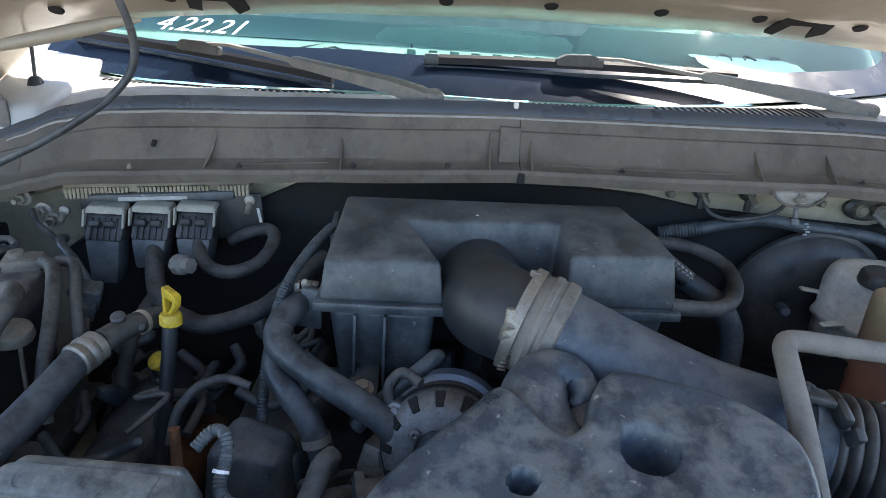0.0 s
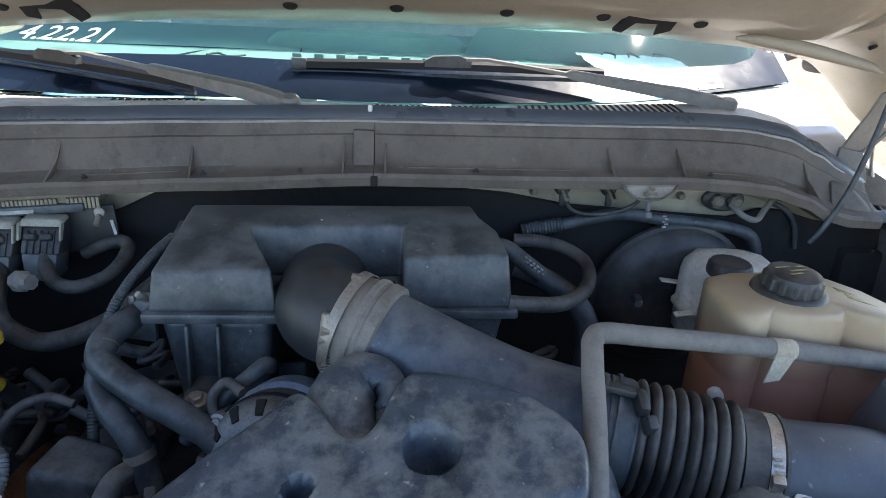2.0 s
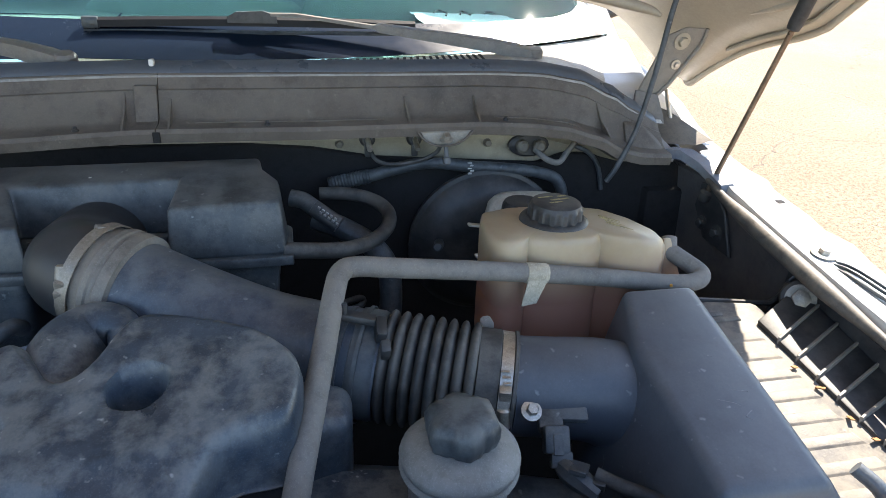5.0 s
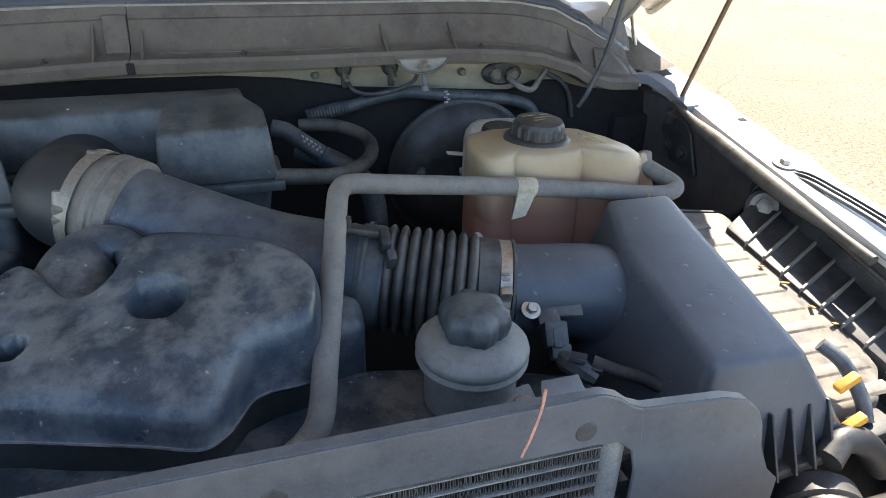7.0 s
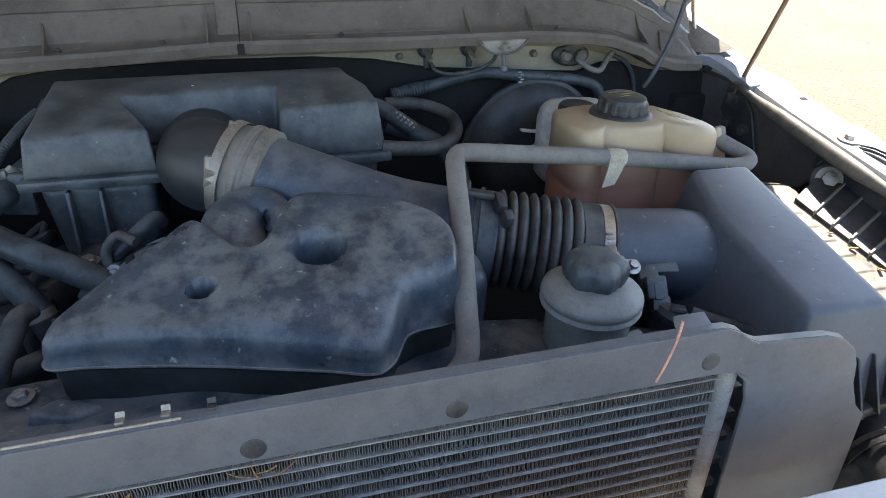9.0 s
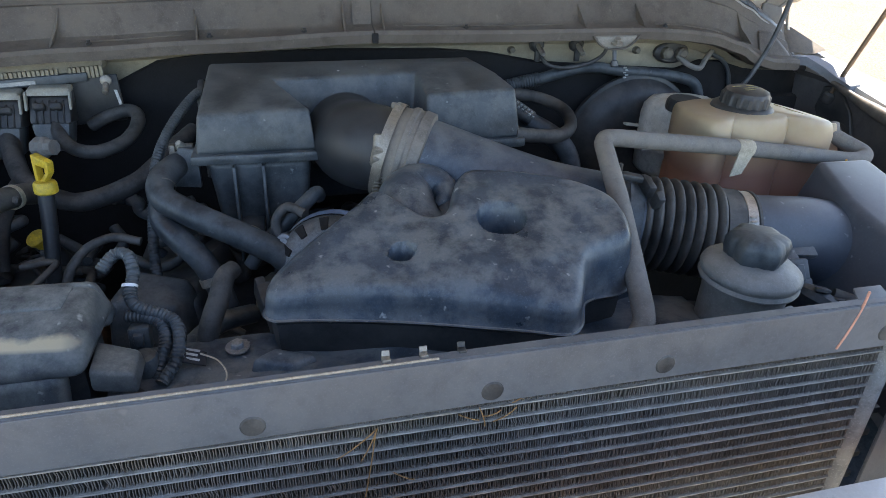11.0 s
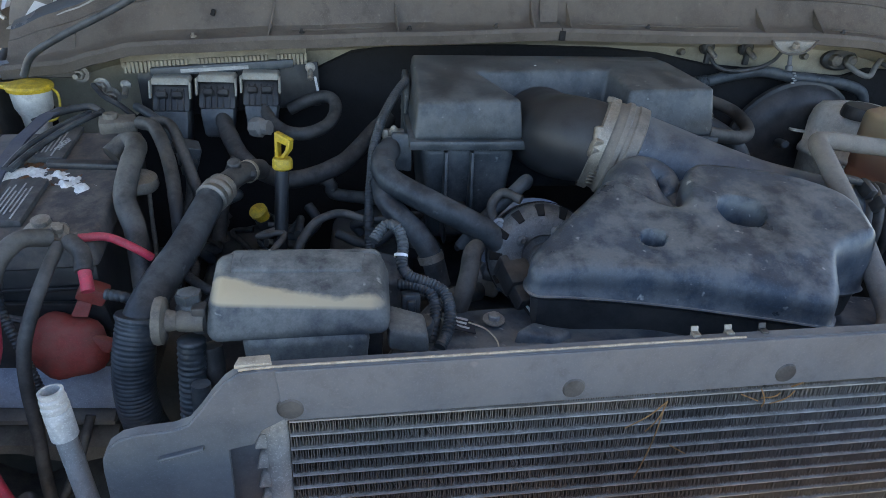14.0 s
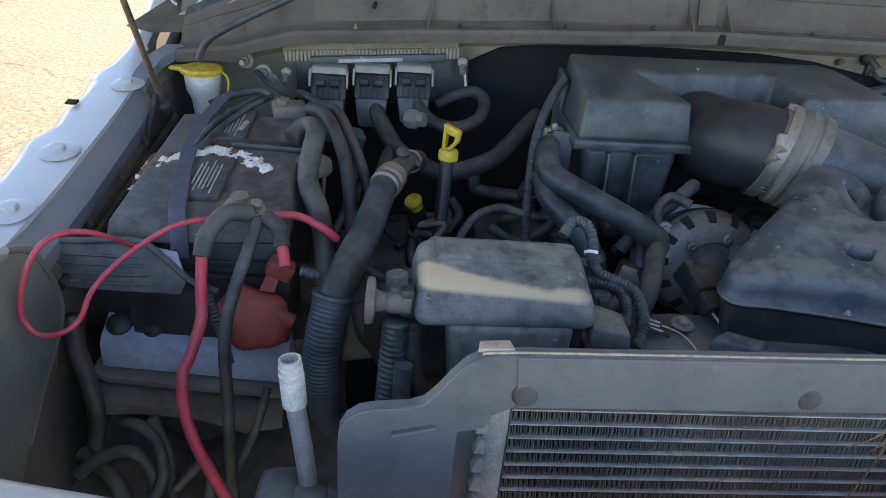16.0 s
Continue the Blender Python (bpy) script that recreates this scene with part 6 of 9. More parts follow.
    part("bracket", tube([(-0.145, 0.335, 1.235), (-0.118, 0.333, 1.236), (-0.103, 0.334, 1.234), (-0.098, 0.335, 1.222), (-0.098, 0.336, 1.20)], 0.0015, 6), plastic, r)


knob_mat = surface("brown_grey_plastic", (0.115, 0.105, 0.09), 0.6, dust=TAN_DUST, dusty=0.5, size=40)


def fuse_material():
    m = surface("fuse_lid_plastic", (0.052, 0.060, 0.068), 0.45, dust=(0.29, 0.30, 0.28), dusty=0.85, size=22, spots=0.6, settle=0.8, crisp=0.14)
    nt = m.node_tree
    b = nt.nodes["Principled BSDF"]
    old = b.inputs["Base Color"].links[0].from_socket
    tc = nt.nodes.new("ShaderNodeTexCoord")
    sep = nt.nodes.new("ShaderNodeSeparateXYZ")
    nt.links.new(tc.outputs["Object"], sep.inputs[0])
    # painted-in sun patch along the front edge, wide at the passenger end, fading upward
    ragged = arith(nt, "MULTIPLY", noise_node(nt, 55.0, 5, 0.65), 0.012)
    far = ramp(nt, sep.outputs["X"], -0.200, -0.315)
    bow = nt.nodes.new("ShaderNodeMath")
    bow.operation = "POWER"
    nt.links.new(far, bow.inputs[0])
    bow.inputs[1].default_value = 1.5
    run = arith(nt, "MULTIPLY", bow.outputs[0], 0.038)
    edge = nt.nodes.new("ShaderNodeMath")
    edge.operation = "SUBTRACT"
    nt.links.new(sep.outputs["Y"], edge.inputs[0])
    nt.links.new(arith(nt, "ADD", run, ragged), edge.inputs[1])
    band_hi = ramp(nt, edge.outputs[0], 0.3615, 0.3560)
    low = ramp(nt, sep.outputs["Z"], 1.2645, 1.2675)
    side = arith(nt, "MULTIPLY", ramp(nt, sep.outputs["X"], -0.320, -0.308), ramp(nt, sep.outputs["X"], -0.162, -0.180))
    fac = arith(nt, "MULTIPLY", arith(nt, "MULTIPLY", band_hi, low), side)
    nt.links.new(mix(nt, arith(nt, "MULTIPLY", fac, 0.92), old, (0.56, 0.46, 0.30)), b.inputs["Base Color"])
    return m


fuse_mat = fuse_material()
fuse_box()


def battery():
    root = thing("battery", "dusty black car battery with labels and white acid crust", "battery", (-0.545, 0.65, 1.1))
    low = [(-0.628, 0.512, 1.08), (-0.456, 0.518, 1.08), (-0.462, 0.755, 1.11), (-0.624, 0.750, 1.11)]
    mid = [(-0.630, 0.510, 1.225), (-0.455, 0.518, 1.228), (-0.461, 0.757, 1.274), (-0.625, 0.752, 1.270)]
    part("case", prism(low, mid, 0.004), dark_plastic, root)
    rim = [(-0.637, 0.502, 1.226), (-0.449, 0.511, 1.230), (-0.456, 0.764, 1.276), (-0.631, 0.758, 1.272)]
    top = [(-0.632, 0.509, 1.252), (-0.454, 0.518, 1.256), (-0.461, 0.758, 1.302), (-0.627, 0.752, 1.299)]
    part("top", prism(rim, top, 0.005, 3), battery_mat, root)
    for z in (1.205, 1.185):
        part("case_groove", box((-0.545, 0.5125, z), (0.168, 0.004, 0.004), 0.0008, 1), dark_plastic, root)
    n = Vector((0.0, -0.175, 1.0)).normalized()

    def on(x, y, h=0.001):
        return Vector((x, y, 1.253 + (y - 0.508) * 0.188 + 0.002 + h))
    for x0, x1, y0, y1, words in ((-0.568, -0.530, 0.546, 0.630, 0), (-0.571, -0.530, 0.676, 0.758, 1)):
        lab = part("vent_cover", hexa([on(x0, y0, -0.002), on(x1, y0, -0.002), on(x1, y1, -0.002), on(x0, y1, -0.002), on(x0, y0, 0.006), on(x1, y0, 0.006), on(x1, y1, 0.006), on(x0, y1, 0.006)], 0.002), label_dark, root, "raised vent cover with a printed warning label")
        for i in range(6):
            u = x0 + 0.005 + i * 0.0045
            c = on(u, (y0 + y1) / 2 - 0.004 * (i % 3), 0.0065)
            part("print_bar", box(c, (0.0016, (y1 - y0) * (0.75 if i % 2 else 0.55), 0.0005), 0, 1, (10, 0, 0)), label_white, lab)
        if words:
            m = Matrix.Translation(on(x1 - 0.006, (y0 + y1) / 2, 0.0068)) @ Euler((radians(10), 0, radians(90))).to_matrix().to_4x4()
            part("warning_text", text_mesh("DANGER/POISON", 0.0092, m), label_white, lab, "white text DANGER/POISON")
    # crust of acid and rust across the top, over a torn rusty stain
    for name, mat_, wide, high, shift, seed in (("rust_stain", rust, 0.030, 0.0030, 0.008, 3.0), ("acid_crust", acid, 0.019, 0.0062, 0.0, 9.0)):
        bm = bmesh.new()
        nx, ny = 90, 34
        rows = []
        for j in range(ny):
            row = []
            for i in range(nx):
                t, v = i / (nx - 1), 2 * j / (ny - 1) - 1
                x = -0.634 + t * 0.158
                y = 0.604 + 0.050 * math.sin(math.pi * min(1.0, t * 1.03)) + v * 0.036 + shift
                w = noise.fractal(Vector((x * 60, y * 60, seed)), 0.9, 2.0, 5)
                q = (1 - (abs(v) * 0.036 / (wide * (0.55 + 0.75 * t))) ** 2) * min(1.0, t * 9, (1 - t) * 9) + 1.25 * w - 0.25
                row.append(bm.verts.new(on(x, y, -0.0042 + min(max(q, -0.5), 1.2) * high)))
            rows.append(row)
        for j in range(ny - 1):
            for i in range(nx - 1):
                bm.faces.new((rows[j][i], rows[j][i + 1], rows[j + 1][i + 1], rows[j + 1][i]))
        part(name, bm, mat_, root)
    # hold-down bar and strap
    part("hold_down", hexa([on(-0.545, 0.662, -0.002), on(-0.452, 0.656, -0.002), on(-0.452, 0.670, -0.002), on(-0.545, 0.674, -0.002), on(-0.545, 0.662, 0.007), on(-0.452, 0.656, 0.007), on(-0.452, 0.670, 0.007), on(-0.545, 0.674, 0.007)], 0.003), dark_plastic, root)
    way = [Vector(q) for q in ((-0.572, 0.815, 1.316), (-0.582, 0.781, 1.314), (-0.590, 0.713, 1.301), (-0.585, 0.633, 1.287), (-0.577, 0.584, 1.277), (-0.563, 0.515, 1.264), (-0.560, 0.503, 1.250), (-0.560, 0.499, 1.215))]
    side_, up_ = Vector((0.0085, 0.002, 0)), Vector((0, -0.0005, 0.0016))
    part("strap", rings([[q - side_, q + side_, q + side_ * 0.9 + up_, q - side_ * 0.9 + up_] for q in way]), strap_mat, root, "flat dusty blue-black strap")
    for d in (0.010, 0.022):
        part("strap_cable", tube([(-0.545 + d, 0.80, 1.314), (-0.566 + d, 0.745, 1.309), (-0.585 + d, 0.69, 1.299), (-0.584 + d * 0.5, 0.64, 1.290)], 0.004, 8), rubber, root)
    # rear terminal with clamp, front terminal bundle
    part("rear_clamp", join(box((-0.490, 0.764, 1.308), (0.045, 0.030, 0.018), 0.004, 2, (8, 0, 15)), lathe([(0.010, 0), (0.009, 0.018), (0.002, 0.019)], (-0.498, 0.764, 1.305), (0, 0, 1), 16)), knob_mat, root, "corroded brown terminal clamp")
    part("front_clamp", join(box((-0.498, 0.524, 1.265), (0.040, 0.024, 0.014), 0.005, 2, (10, 0, -8)), lathe([(0.010, 0), (0.009, 0.012), (0.002, 0.013)], (-0.502, 0.530, 1.266), (0, -0.2, 1), 16), bolt((-0.484, 0.518, 1.268), (0.3, -0.5, 0.8), 0.006, 0.010)), dull_steel, root, "dull grey terminal clamp")
    part("stud_clamp", join(lathe([(0.022, 0), (0.024, 0.004), (0.022, 0.014), (0.012, 0.018)], (-0.443, 0.650, 1.264), (0.1, -0.1, 1), 20), lathe([(0.004, 0), (0.004, 0.034), (0.001, 0.035)], (-0.448, 0.652, 1.276), (0, 0, 1), 10), lathe([(0.0025, -0.10), (0.0025, 0)], (-0.428, 0.640, 1.270), (0.05, 0, 1), 8)), dull_steel, root)
    part("pale_nub", lathe([(0.004, 0), (0.005, 0.008), (0.003, 0.011)], (-0.510, 0.498, 1.264), (0, -0.5, 1), 10), cream_lock, root)


strap_mat = surface("blue_black_webbing", (0.055, 0.065, 0.095), 0.5, dust=(0.16, 0.16, 0.17), dusty=0.5, size=20)
battery_mat = surface("battery_top", (0.050, 0.051, 0.056), 0.5, dust=(0.20, 0.175, 0.15), dusty=0.75, size=24, spots=0.5)
battery()


def battery_cables():
    def cable(pts, r, mat_, label, n=8, **kw):
        return solo("battery_cable", tube(pts, r, 14, n, **kw), mat_, label, "cable", "battery cables")
    cable([(-0.487, 0.505, 1.268), (-0.505, 0.485, 1.275), (-0.518, 0.462, 1.262), (-0.521, 0.450, 1.245)], 0.0088, rubber_dusty, "black sleeve of a thick battery cable")
    cable([(-0.521, 0.450, 1.246), (-0.522, 0.440, 1.215), (-0.520, 0.425, 1.190), (-0.528, 0.408, 1.160), (-0.534, 0.398, 1.145), (-0.530, 0.380, 1.115), (-0.515, 0.362, 1.085), (-0.490, 0.345, 1.045), (-0.46, 0.33, 1.0)], 0.0056, red_wire, "thick red battery cable hanging in loops")
    cable([(-0.478, 0.500, 1.262), (-0.480, 0.470, 1.250), (-0.488, 0.440, 1.222), (-0.496, 0.425, 1.190), (-0.500, 0.420, 1.150), (-0.500, 0.415, 1.100), (-0.500, 0.405, 1.040), (-0.50, 0.40, 0.95)], 0.0062, rubber_dusty, "thick black battery cable hanging down")
    cable([(-0.500, 0.493, 1.270), (-0.521, 0.478, 1.272), (-0.546, 0.460, 1.272), (-0.577, 0.446, 1.255), (-0.600, 0.430, 1.237), (-0.611, 0.412, 1.223), (-0.613, 0.391, 1.2095), (-0.6246, 0.380, 1.2012), (-0.6446, 0.380, 1.1986), (-0.654, 0.380, 1.2116), (-0.654, 0.380, 1.229), (-0.6455, 0.386, 1.260), (-0.633, 0.399, 1.2805), (-0.619, 0.420, 1.281), (-0.604, 0.444, 1.266), (-0.598, 0.480, 1.238)], 0.0025, red_wire, "thin red wire in a wide loop")
    cable([(-0.470, 0.505, 1.264), (-0.455, 0.490, 1.258), (-0.450, 0.475, 1.245)], 0.0085, rubber_dusty, "black battery cable end")
    cable([(-0.450, 0.476, 1.246), (-0.447, 0.468, 1.236), (-0.445, 0.462, 1.230)], 0.006, red_wire, "red battery cable end at a red connector")
    cable([(-0.465, 0.515, 1.262), (-0.44, 0.520, 1.260), (-0.415, 0.515, 1.250), (-0.40, 0.52, 1.235)], 0.0045, red_wire, "short red cable across the battery front")
    root = thing("terminal_cover", "faded red plastic terminal cover hanging on the cables", "terminal cover", (-0.468, 0.44, 1.18), moved=(-0.018, 0.046, -0.026))
    blob = lathe([(0.004, -0.012), (0.033, -0.010), (0.038, -0.002), (0.036, 0.008), (0.028, 0.016), (0.008, 0.020)], (-0.470, 0.440, 1.178), (0.05, -0.9, 0.35), 28, lambda a, h: 1 + 0.10 * math.cos(2 * a + 0.6) + 0.06 * math.cos(5 * a))
    part("cover", blob, red_cap_mat, root)
    part("latch", box((-0.434, 0.436, 1.182), (0.022, 0.010, 0.016), 0.003, 2, (0, 25, 0)), red_cap_mat, root)
    part("strap", hexa([(-0.462, 0.445, 1.210), (-0.446, 0.445, 1.208), (-0.446, 0.449, 1.208), (-0.462, 0.449, 1.210), (-0.450, 0.462, 1.236), (-0.438, 0.462, 1.232), (-0.438, 0.466, 1.232), (-0.450, 0.466, 1.236)], 0.001), red_cap_mat, root)
    part("small_cover", box((-0.441, 0.460, 1.230), (0.028, 0.018, 0.020), 0.003, 2, (10, 30, 10)), red_cap_mat, root)
    solo("wire_loom", tube([(-0.430, 0.46, 1.228), (-0.41, 0.46, 1.222), (-0.395, 0.47, 1.20), (-0.39, 0.48, 1.16)], 0.006, 10, rib=0.001, pitch=0.005), rubber, "thin ribbed black loom", "loom", "wire looms")
    solo("wire_loom", tube([(-0.535, 0.49, 1.25), (-0.530, 0.47, 1.21), (-0.515, 0.455, 1.17), (-0.505, 0.45, 1.12)], 0.005, 10, rib=0.001, pitch=0.004), rubber, "thin ribbed black loom", "loom", "wire looms")


battery_cables()


def washer_bottle():
    root = thing("washer_bottle", "milky washer filler neck with a yellow flip cap", "washer filler", (-0.61, 0.83, 1.2), moved=(-0.025, 0.046, -0.013))
    part("neck", lathe([(0.017, -0.14), (0.017, -0.055), (0.019, -0.035), (0.025, -0.022), (0.0265, -0.002), (0.0265, 0.004)], (-0.612, 0.832, 1.336), (0, 0, 1), 28), white_plastic, root)
    part("cap", join(lathe([(0.026, 0.0), (0.0300, 0.001), (0.031, 0.006), (0.0293, 0.009), (0.022, 0.0112), (0.002, 0.0118)], (-0.612, 0.832, 1.338), (0, -0.05, 1), 32), hexa([(-0.660, 0.828, 1.341), (-0.632, 0.818, 1.339), (-0.632, 0.844, 1.339), (-0.660, 0.840, 1.341), (-0.660, 0.828, 1.346), (-0.632, 0.818, 1.348), (-0.632, 0.844, 1.348), (-0.660, 0.840, 1.346)], 0.002)), yellow, root)
    part("tether", tube([(-0.583, 0.830, 1.342), (-0.573, 0.822, 1.335), (-0.572, 0.818, 1.318), (-0.578, 0.816, 1.302), (-0.590, 0.815, 1.297)], 0.0018, 8), yellow, root)


washer_bottle()


def control_module():
    root = thing("engine_computer", "beige finned engine computer with three grey wiring plugs", "engine computer", (-0.38, 0.92, 1.3), moved=(-0.009, 0.035, -0.003))
    dz = lambda x: (x + 0.38) * 0.076
    part("case", hexa([(-0.518, 0.897, 1.350), (-0.242, 0.904, 1.371), (-0.242, 0.935, 1.371), (-0.518, 0.93, 1.350), (-0.520, 0.904, 1.370), (-0.242, 0.912, 1.391), (-0.242, 0.938, 1.391), (-0.520, 0.93, 1.370)], 0.002), ecu_case, root)
    for i in range(46):
        x = -0.513 + i * 0.006
        if -0.42 < x < -0.405 or -0.30 < x < -0.29:
            continue
        part("cooling_fin", box((x, 0.899, 1.3605 + dz(x)), (0.0046, 0.004, 0.017), 0.0006, 1), ecu_case, root)
    part("mount_rail", hexa([(-0.475, 0.886, 1.340), (-0.262, 0.892, 1.357), (-0.262, 0.905, 1.357), (-0.475, 0.90, 1.340), (-0.475, 0.886, 1.353), (-0.262, 0.892, 1.370), (-0.262, 0.905, 1.370), (-0.475, 0.90, 1.353)], 0.002), plastic, root)
    part("label", hexa([(-0.430, 0.8848, 1.3475), (-0.330, 0.8876, 1.355), (-0.330, 0.890, 1.355), (-0.430, 0.888, 1.3475), (-0.430, 0.8848, 1.353), (-0.330, 0.8876, 1.3605), (-0.330, 0.890, 1.3605), (-0.430, 0.888, 1.353)], 0), label_white, root, "pale paper label strip")
    part("back_plate", hexa([(-0.50, 0.91, 1.27), (-0.222, 0.905, 1.295), (-0.222, 0.91, 1.295), (-0.50, 0.915, 1.27), (-0.50, 0.905, 1.345), (-0.225, 0.905, 1.365), (-0.225, 0.91, 1.365), (-0.50, 0.91, 1.345)], 0.002), dark_plastic, root)
    part("paint_scratch", hexa([(-0.226, 0.902, 1.308), (-0.222, 0.902, 1.308), (-0.222, 0.904, 1.308), (-0.226, 0.904, 1.308), (-0.232, 0.902, 1.342), (-0.228, 0.902, 1.342), (-0.228, 0.904, 1.342), (-0.232, 0.904, 1.342)], 0), white_spot, root)
    for x, z in ((-0.511, 1.328), (-0.236, 1.360)):
        part("mount_bolt", join(lathe([(0.0078, 0), (0.0078, 0.004), (0.005, 0.006)], (x, 0.886, z), (0, -1, 0.1), 18), lathe([(0.0045, 0.004), (0.0045, 0.022), (0.002, 0.023)], (x, 0.886, z - 0.002), (0, -0.8, -0.5), 12)), dull_steel, root)
    for x, deep in ((-0.443, 0.062), (-0.376, 0.040), (-0.311, 0.036)):
        z = 1.340 + dz(x) + 0.004
        lock = part("plug", hexa([(x - 0.027, 0.848, z - 0.042), (x + 0.027, 0.848, z - 0.042), (x + 0.027, 0.888, z - 0.050), (x - 0.027, 0.888, z - 0.050), (x - 0.027, 0.868, z - 0.008), (x + 0.027, 0.868, z - 0.008), (x + 0.027, 0.895, z - 0.002), (x - 0.027, 0.895, z - 0.002)], 0.004), dark_plastic, root)
        part("lever_lock", join(hexa([(x - 0.029, 0.862, z - 0.006), (x + 0.029, 0.862, z - 0.006), (x + 0.029, 0.892, z - 0.001), (x - 0.029, 0.892, z - 0.001), (x - 0.026, 0.868, z + 0.004), (x + 0.026, 0.868, z + 0.004), (x + 0.027, 0.890, z + 0.006), (x - 0.027, 0.890, z + 0.006)], 0.0025, 2), *[hexa([(x + k - 0.0016, 0.853, z - 0.024), (x + k + 0.0016, 0.853, z - 0.024), (x + k + 0.0016, 0.860, z - 0.024), (x + k - 0.0016, 0.860, z - 0.024), (x + k - 0.0016, 0.862, z), (x + k + 0.0016, 0.862, z), (x + k + 0.0016, 0.872, z), (x + k - 0.0016, 0.872, z)], 0.0008, 1) for k in (-0.0285, 0.0285)]), cream_lock, lock, "cream locking lever")
        for u in (-0.018, -0.009, 0.0, 0.009, 0.018):
            part("body_rib", hexa([(x + u - 0.0015, 0.8455, z - 0.040), (x + u + 0.0015, 0.8455, z - 0.040), (x + u + 0.0015, 0.850, z - 0.042), (x + u - 0.0015, 0.850, z - 0.042), (x + u - 0.0015, 0.8625, z - 0.012), (x + u + 0.0015, 0.8625, z - 0.012), (x + u + 0.0015, 0.868, z - 0.012), (x + u - 0.0015, 0.868, z - 0.012)], 0.0004, 1), dark_plastic, lock)
        for u in (-0.012, 0.010):
            part("ridge", box((x + u, 0.858, z - 0.020), (0.016, 0.012, 0.010), 0.002, 1, (-35, 0, 0)), dark_plastic, lock)
        part("lower_shell", hexa([(x - 0.020, 0.838, z - 0.045 - deep), (x + 0.020, 0.838, z - 0.045 - deep), (x + 0.020, 0.880, z - 0.045 - deep), (x - 0.020, 0.880, z - 0.045 - deep), (x - 0.026, 0.846, z - 0.040), (x + 0.026, 0.846, z - 0.040), (x + 0.026, 0.888, z - 0.046), (x - 0.026, 0.888, z - 0.046)], 0.006), plastic, lock)


control_module()


def looms():
    def loom(pts, r, label, mat_=loom_tape, seg=16, moved=(0, 0, 0), **kw):
        return solo("wire_loom", tube(pts, r, seg, 8, wobble=0.06, **kw), mat_, label, "loom", "wire looms", moved=moved)
    loom([(-0.376, 0.866, 1.315), (-0.372, 0.845, 1.298), (-0.352, 0.79, 1.275), (-0.330, 0.755, 1.258), (-0.295, 0.735, 1.245), (-0.255, 0.730, 1.241), (-0.193, 0.749, 1.259), (-0.147, 0.794, 1.290), (-0.12, 0.83, 1.305)], 0.0130, "thick taped wiring loom sweeping under the intake box", moved=(-0.006, 0.042, -0.014))
    loom([(-0.340, 0.77, 1.266), (-0.352, 0.745, 1.245), (-0.362, 0.72, 1.215), (-0.37, 0.70, 1.16)], 0.010, "taped branch of the wiring loom", moved=(-0.006, 0.042, -0.014))
    loom([(-0.311, 0.866, 1.318), (-0.303, 0.835, 1.298), (-0.280, 0.808, 1.285), (-0.248, 0.800, 1.282), (-0.217, 0.815, 1.290), (-0.203, 0.842, 1.302), (-0.203, 0.872, 1.314), (-0.220, 0.888, 1.318), (-0.250, 0.890, 1.308), (-0.275, 0.892, 1.295)], 0.0098, "taped wiring loom bent in a loop", moved=(-0.006, 0.040, -0.008))
    loom([(-0.106, 0.81, 1.362), (-0.122, 0.785, 1.350), (-0.143, 0.748, 1.325), (-0.157, 0.715, 1.295), (-0.162, 0.695, 1.262), (-0.166, 0.67, 1.22), (-0.165, 0.645, 1.17), (-0.15, 0.62, 1.12)], 0.0068, "black ribbed cable hanging from the intake box", rubber, 10, rib=0.0008, pitch=0.004)
    loom([(-0.175, 0.640, 1.222), (-0.205, 0.645, 1.228), (-0.235, 0.640, 1.218), (-0.255, 0.625, 1.195), (-0.262, 0.61, 1.16)], 0.0055, "thin dusty cable over the engine", rubber_dusty, 10)
    # looms behind and beside the battery
    loom([(-0.462, 0.760, 1.312), (-0.440, 0.740, 1.312), (-0.420, 0.700, 1.298), (-0.405, 0.660, 1.275), (-0.395, 0.62, 1.24), (-0.39, 0.60, 1.19)], 0.0085, "dusty cable from the rear terminal", rubber_dusty)
    loom([(-0.450, 0.770, 1.310), (-0.425, 0.760, 1.310), (-0.405, 0.720, 1.292), (-0.385, 0.68, 1.262), (-0.37, 0.65, 1.22)], 0.007, "dusty cable from the rear terminal", rubber_dusty)
    loom([(-0.470, 0.660, 1.300), (-0.455, 0.675, 1.312), (-0.440, 0.660, 1.312), (-0.440, 0.620, 1.296), (-0.440, 0.590, 1.272), (-0.425, 0.56, 1.250), (-0.415, 0.53, 1.225), (-0.41, 0.51, 1.18)], 0.012, "thick taped cable bent over the battery edge", rubber_dusty)
    loom([(-0.52, 0.80, 1.315), (-0.54, 0.815, 1.318), (-0.57, 0.80, 1.315), (-0.60, 0.78, 1.305)], 0.005, "thin black cable over the battery")
    loom([(-0.49, 0.86, 1.305), (-0.485, 0.84, 1.312), (-0.465, 0.81, 1.312), (-0.44, 0.79, 1.300), (-0.42, 0.78, 1.27)], 0.006, "thin black cable behind the battery", rubber)
    p = thing("wire_plug", "dusty grey wiring plug beside the battery", "plug", (-0.405, 0.74, 1.26))
    part("body", join(box((-0.402, 0.745, 1.275), (0.026, 0.030, 0.030), 0.004, 2, (10, 15, 20)), box((-0.400, 0.730, 1.262), (0.018, 0.020, 0.022), 0.003, 2, (10, 15, 20))), plastic, p)
    part("clip", box((-0.415, 0.735, 1.288), (0.010, 0.020, 0.010), 0.002, 2, (20, 0, 0)), loom_tape, p)
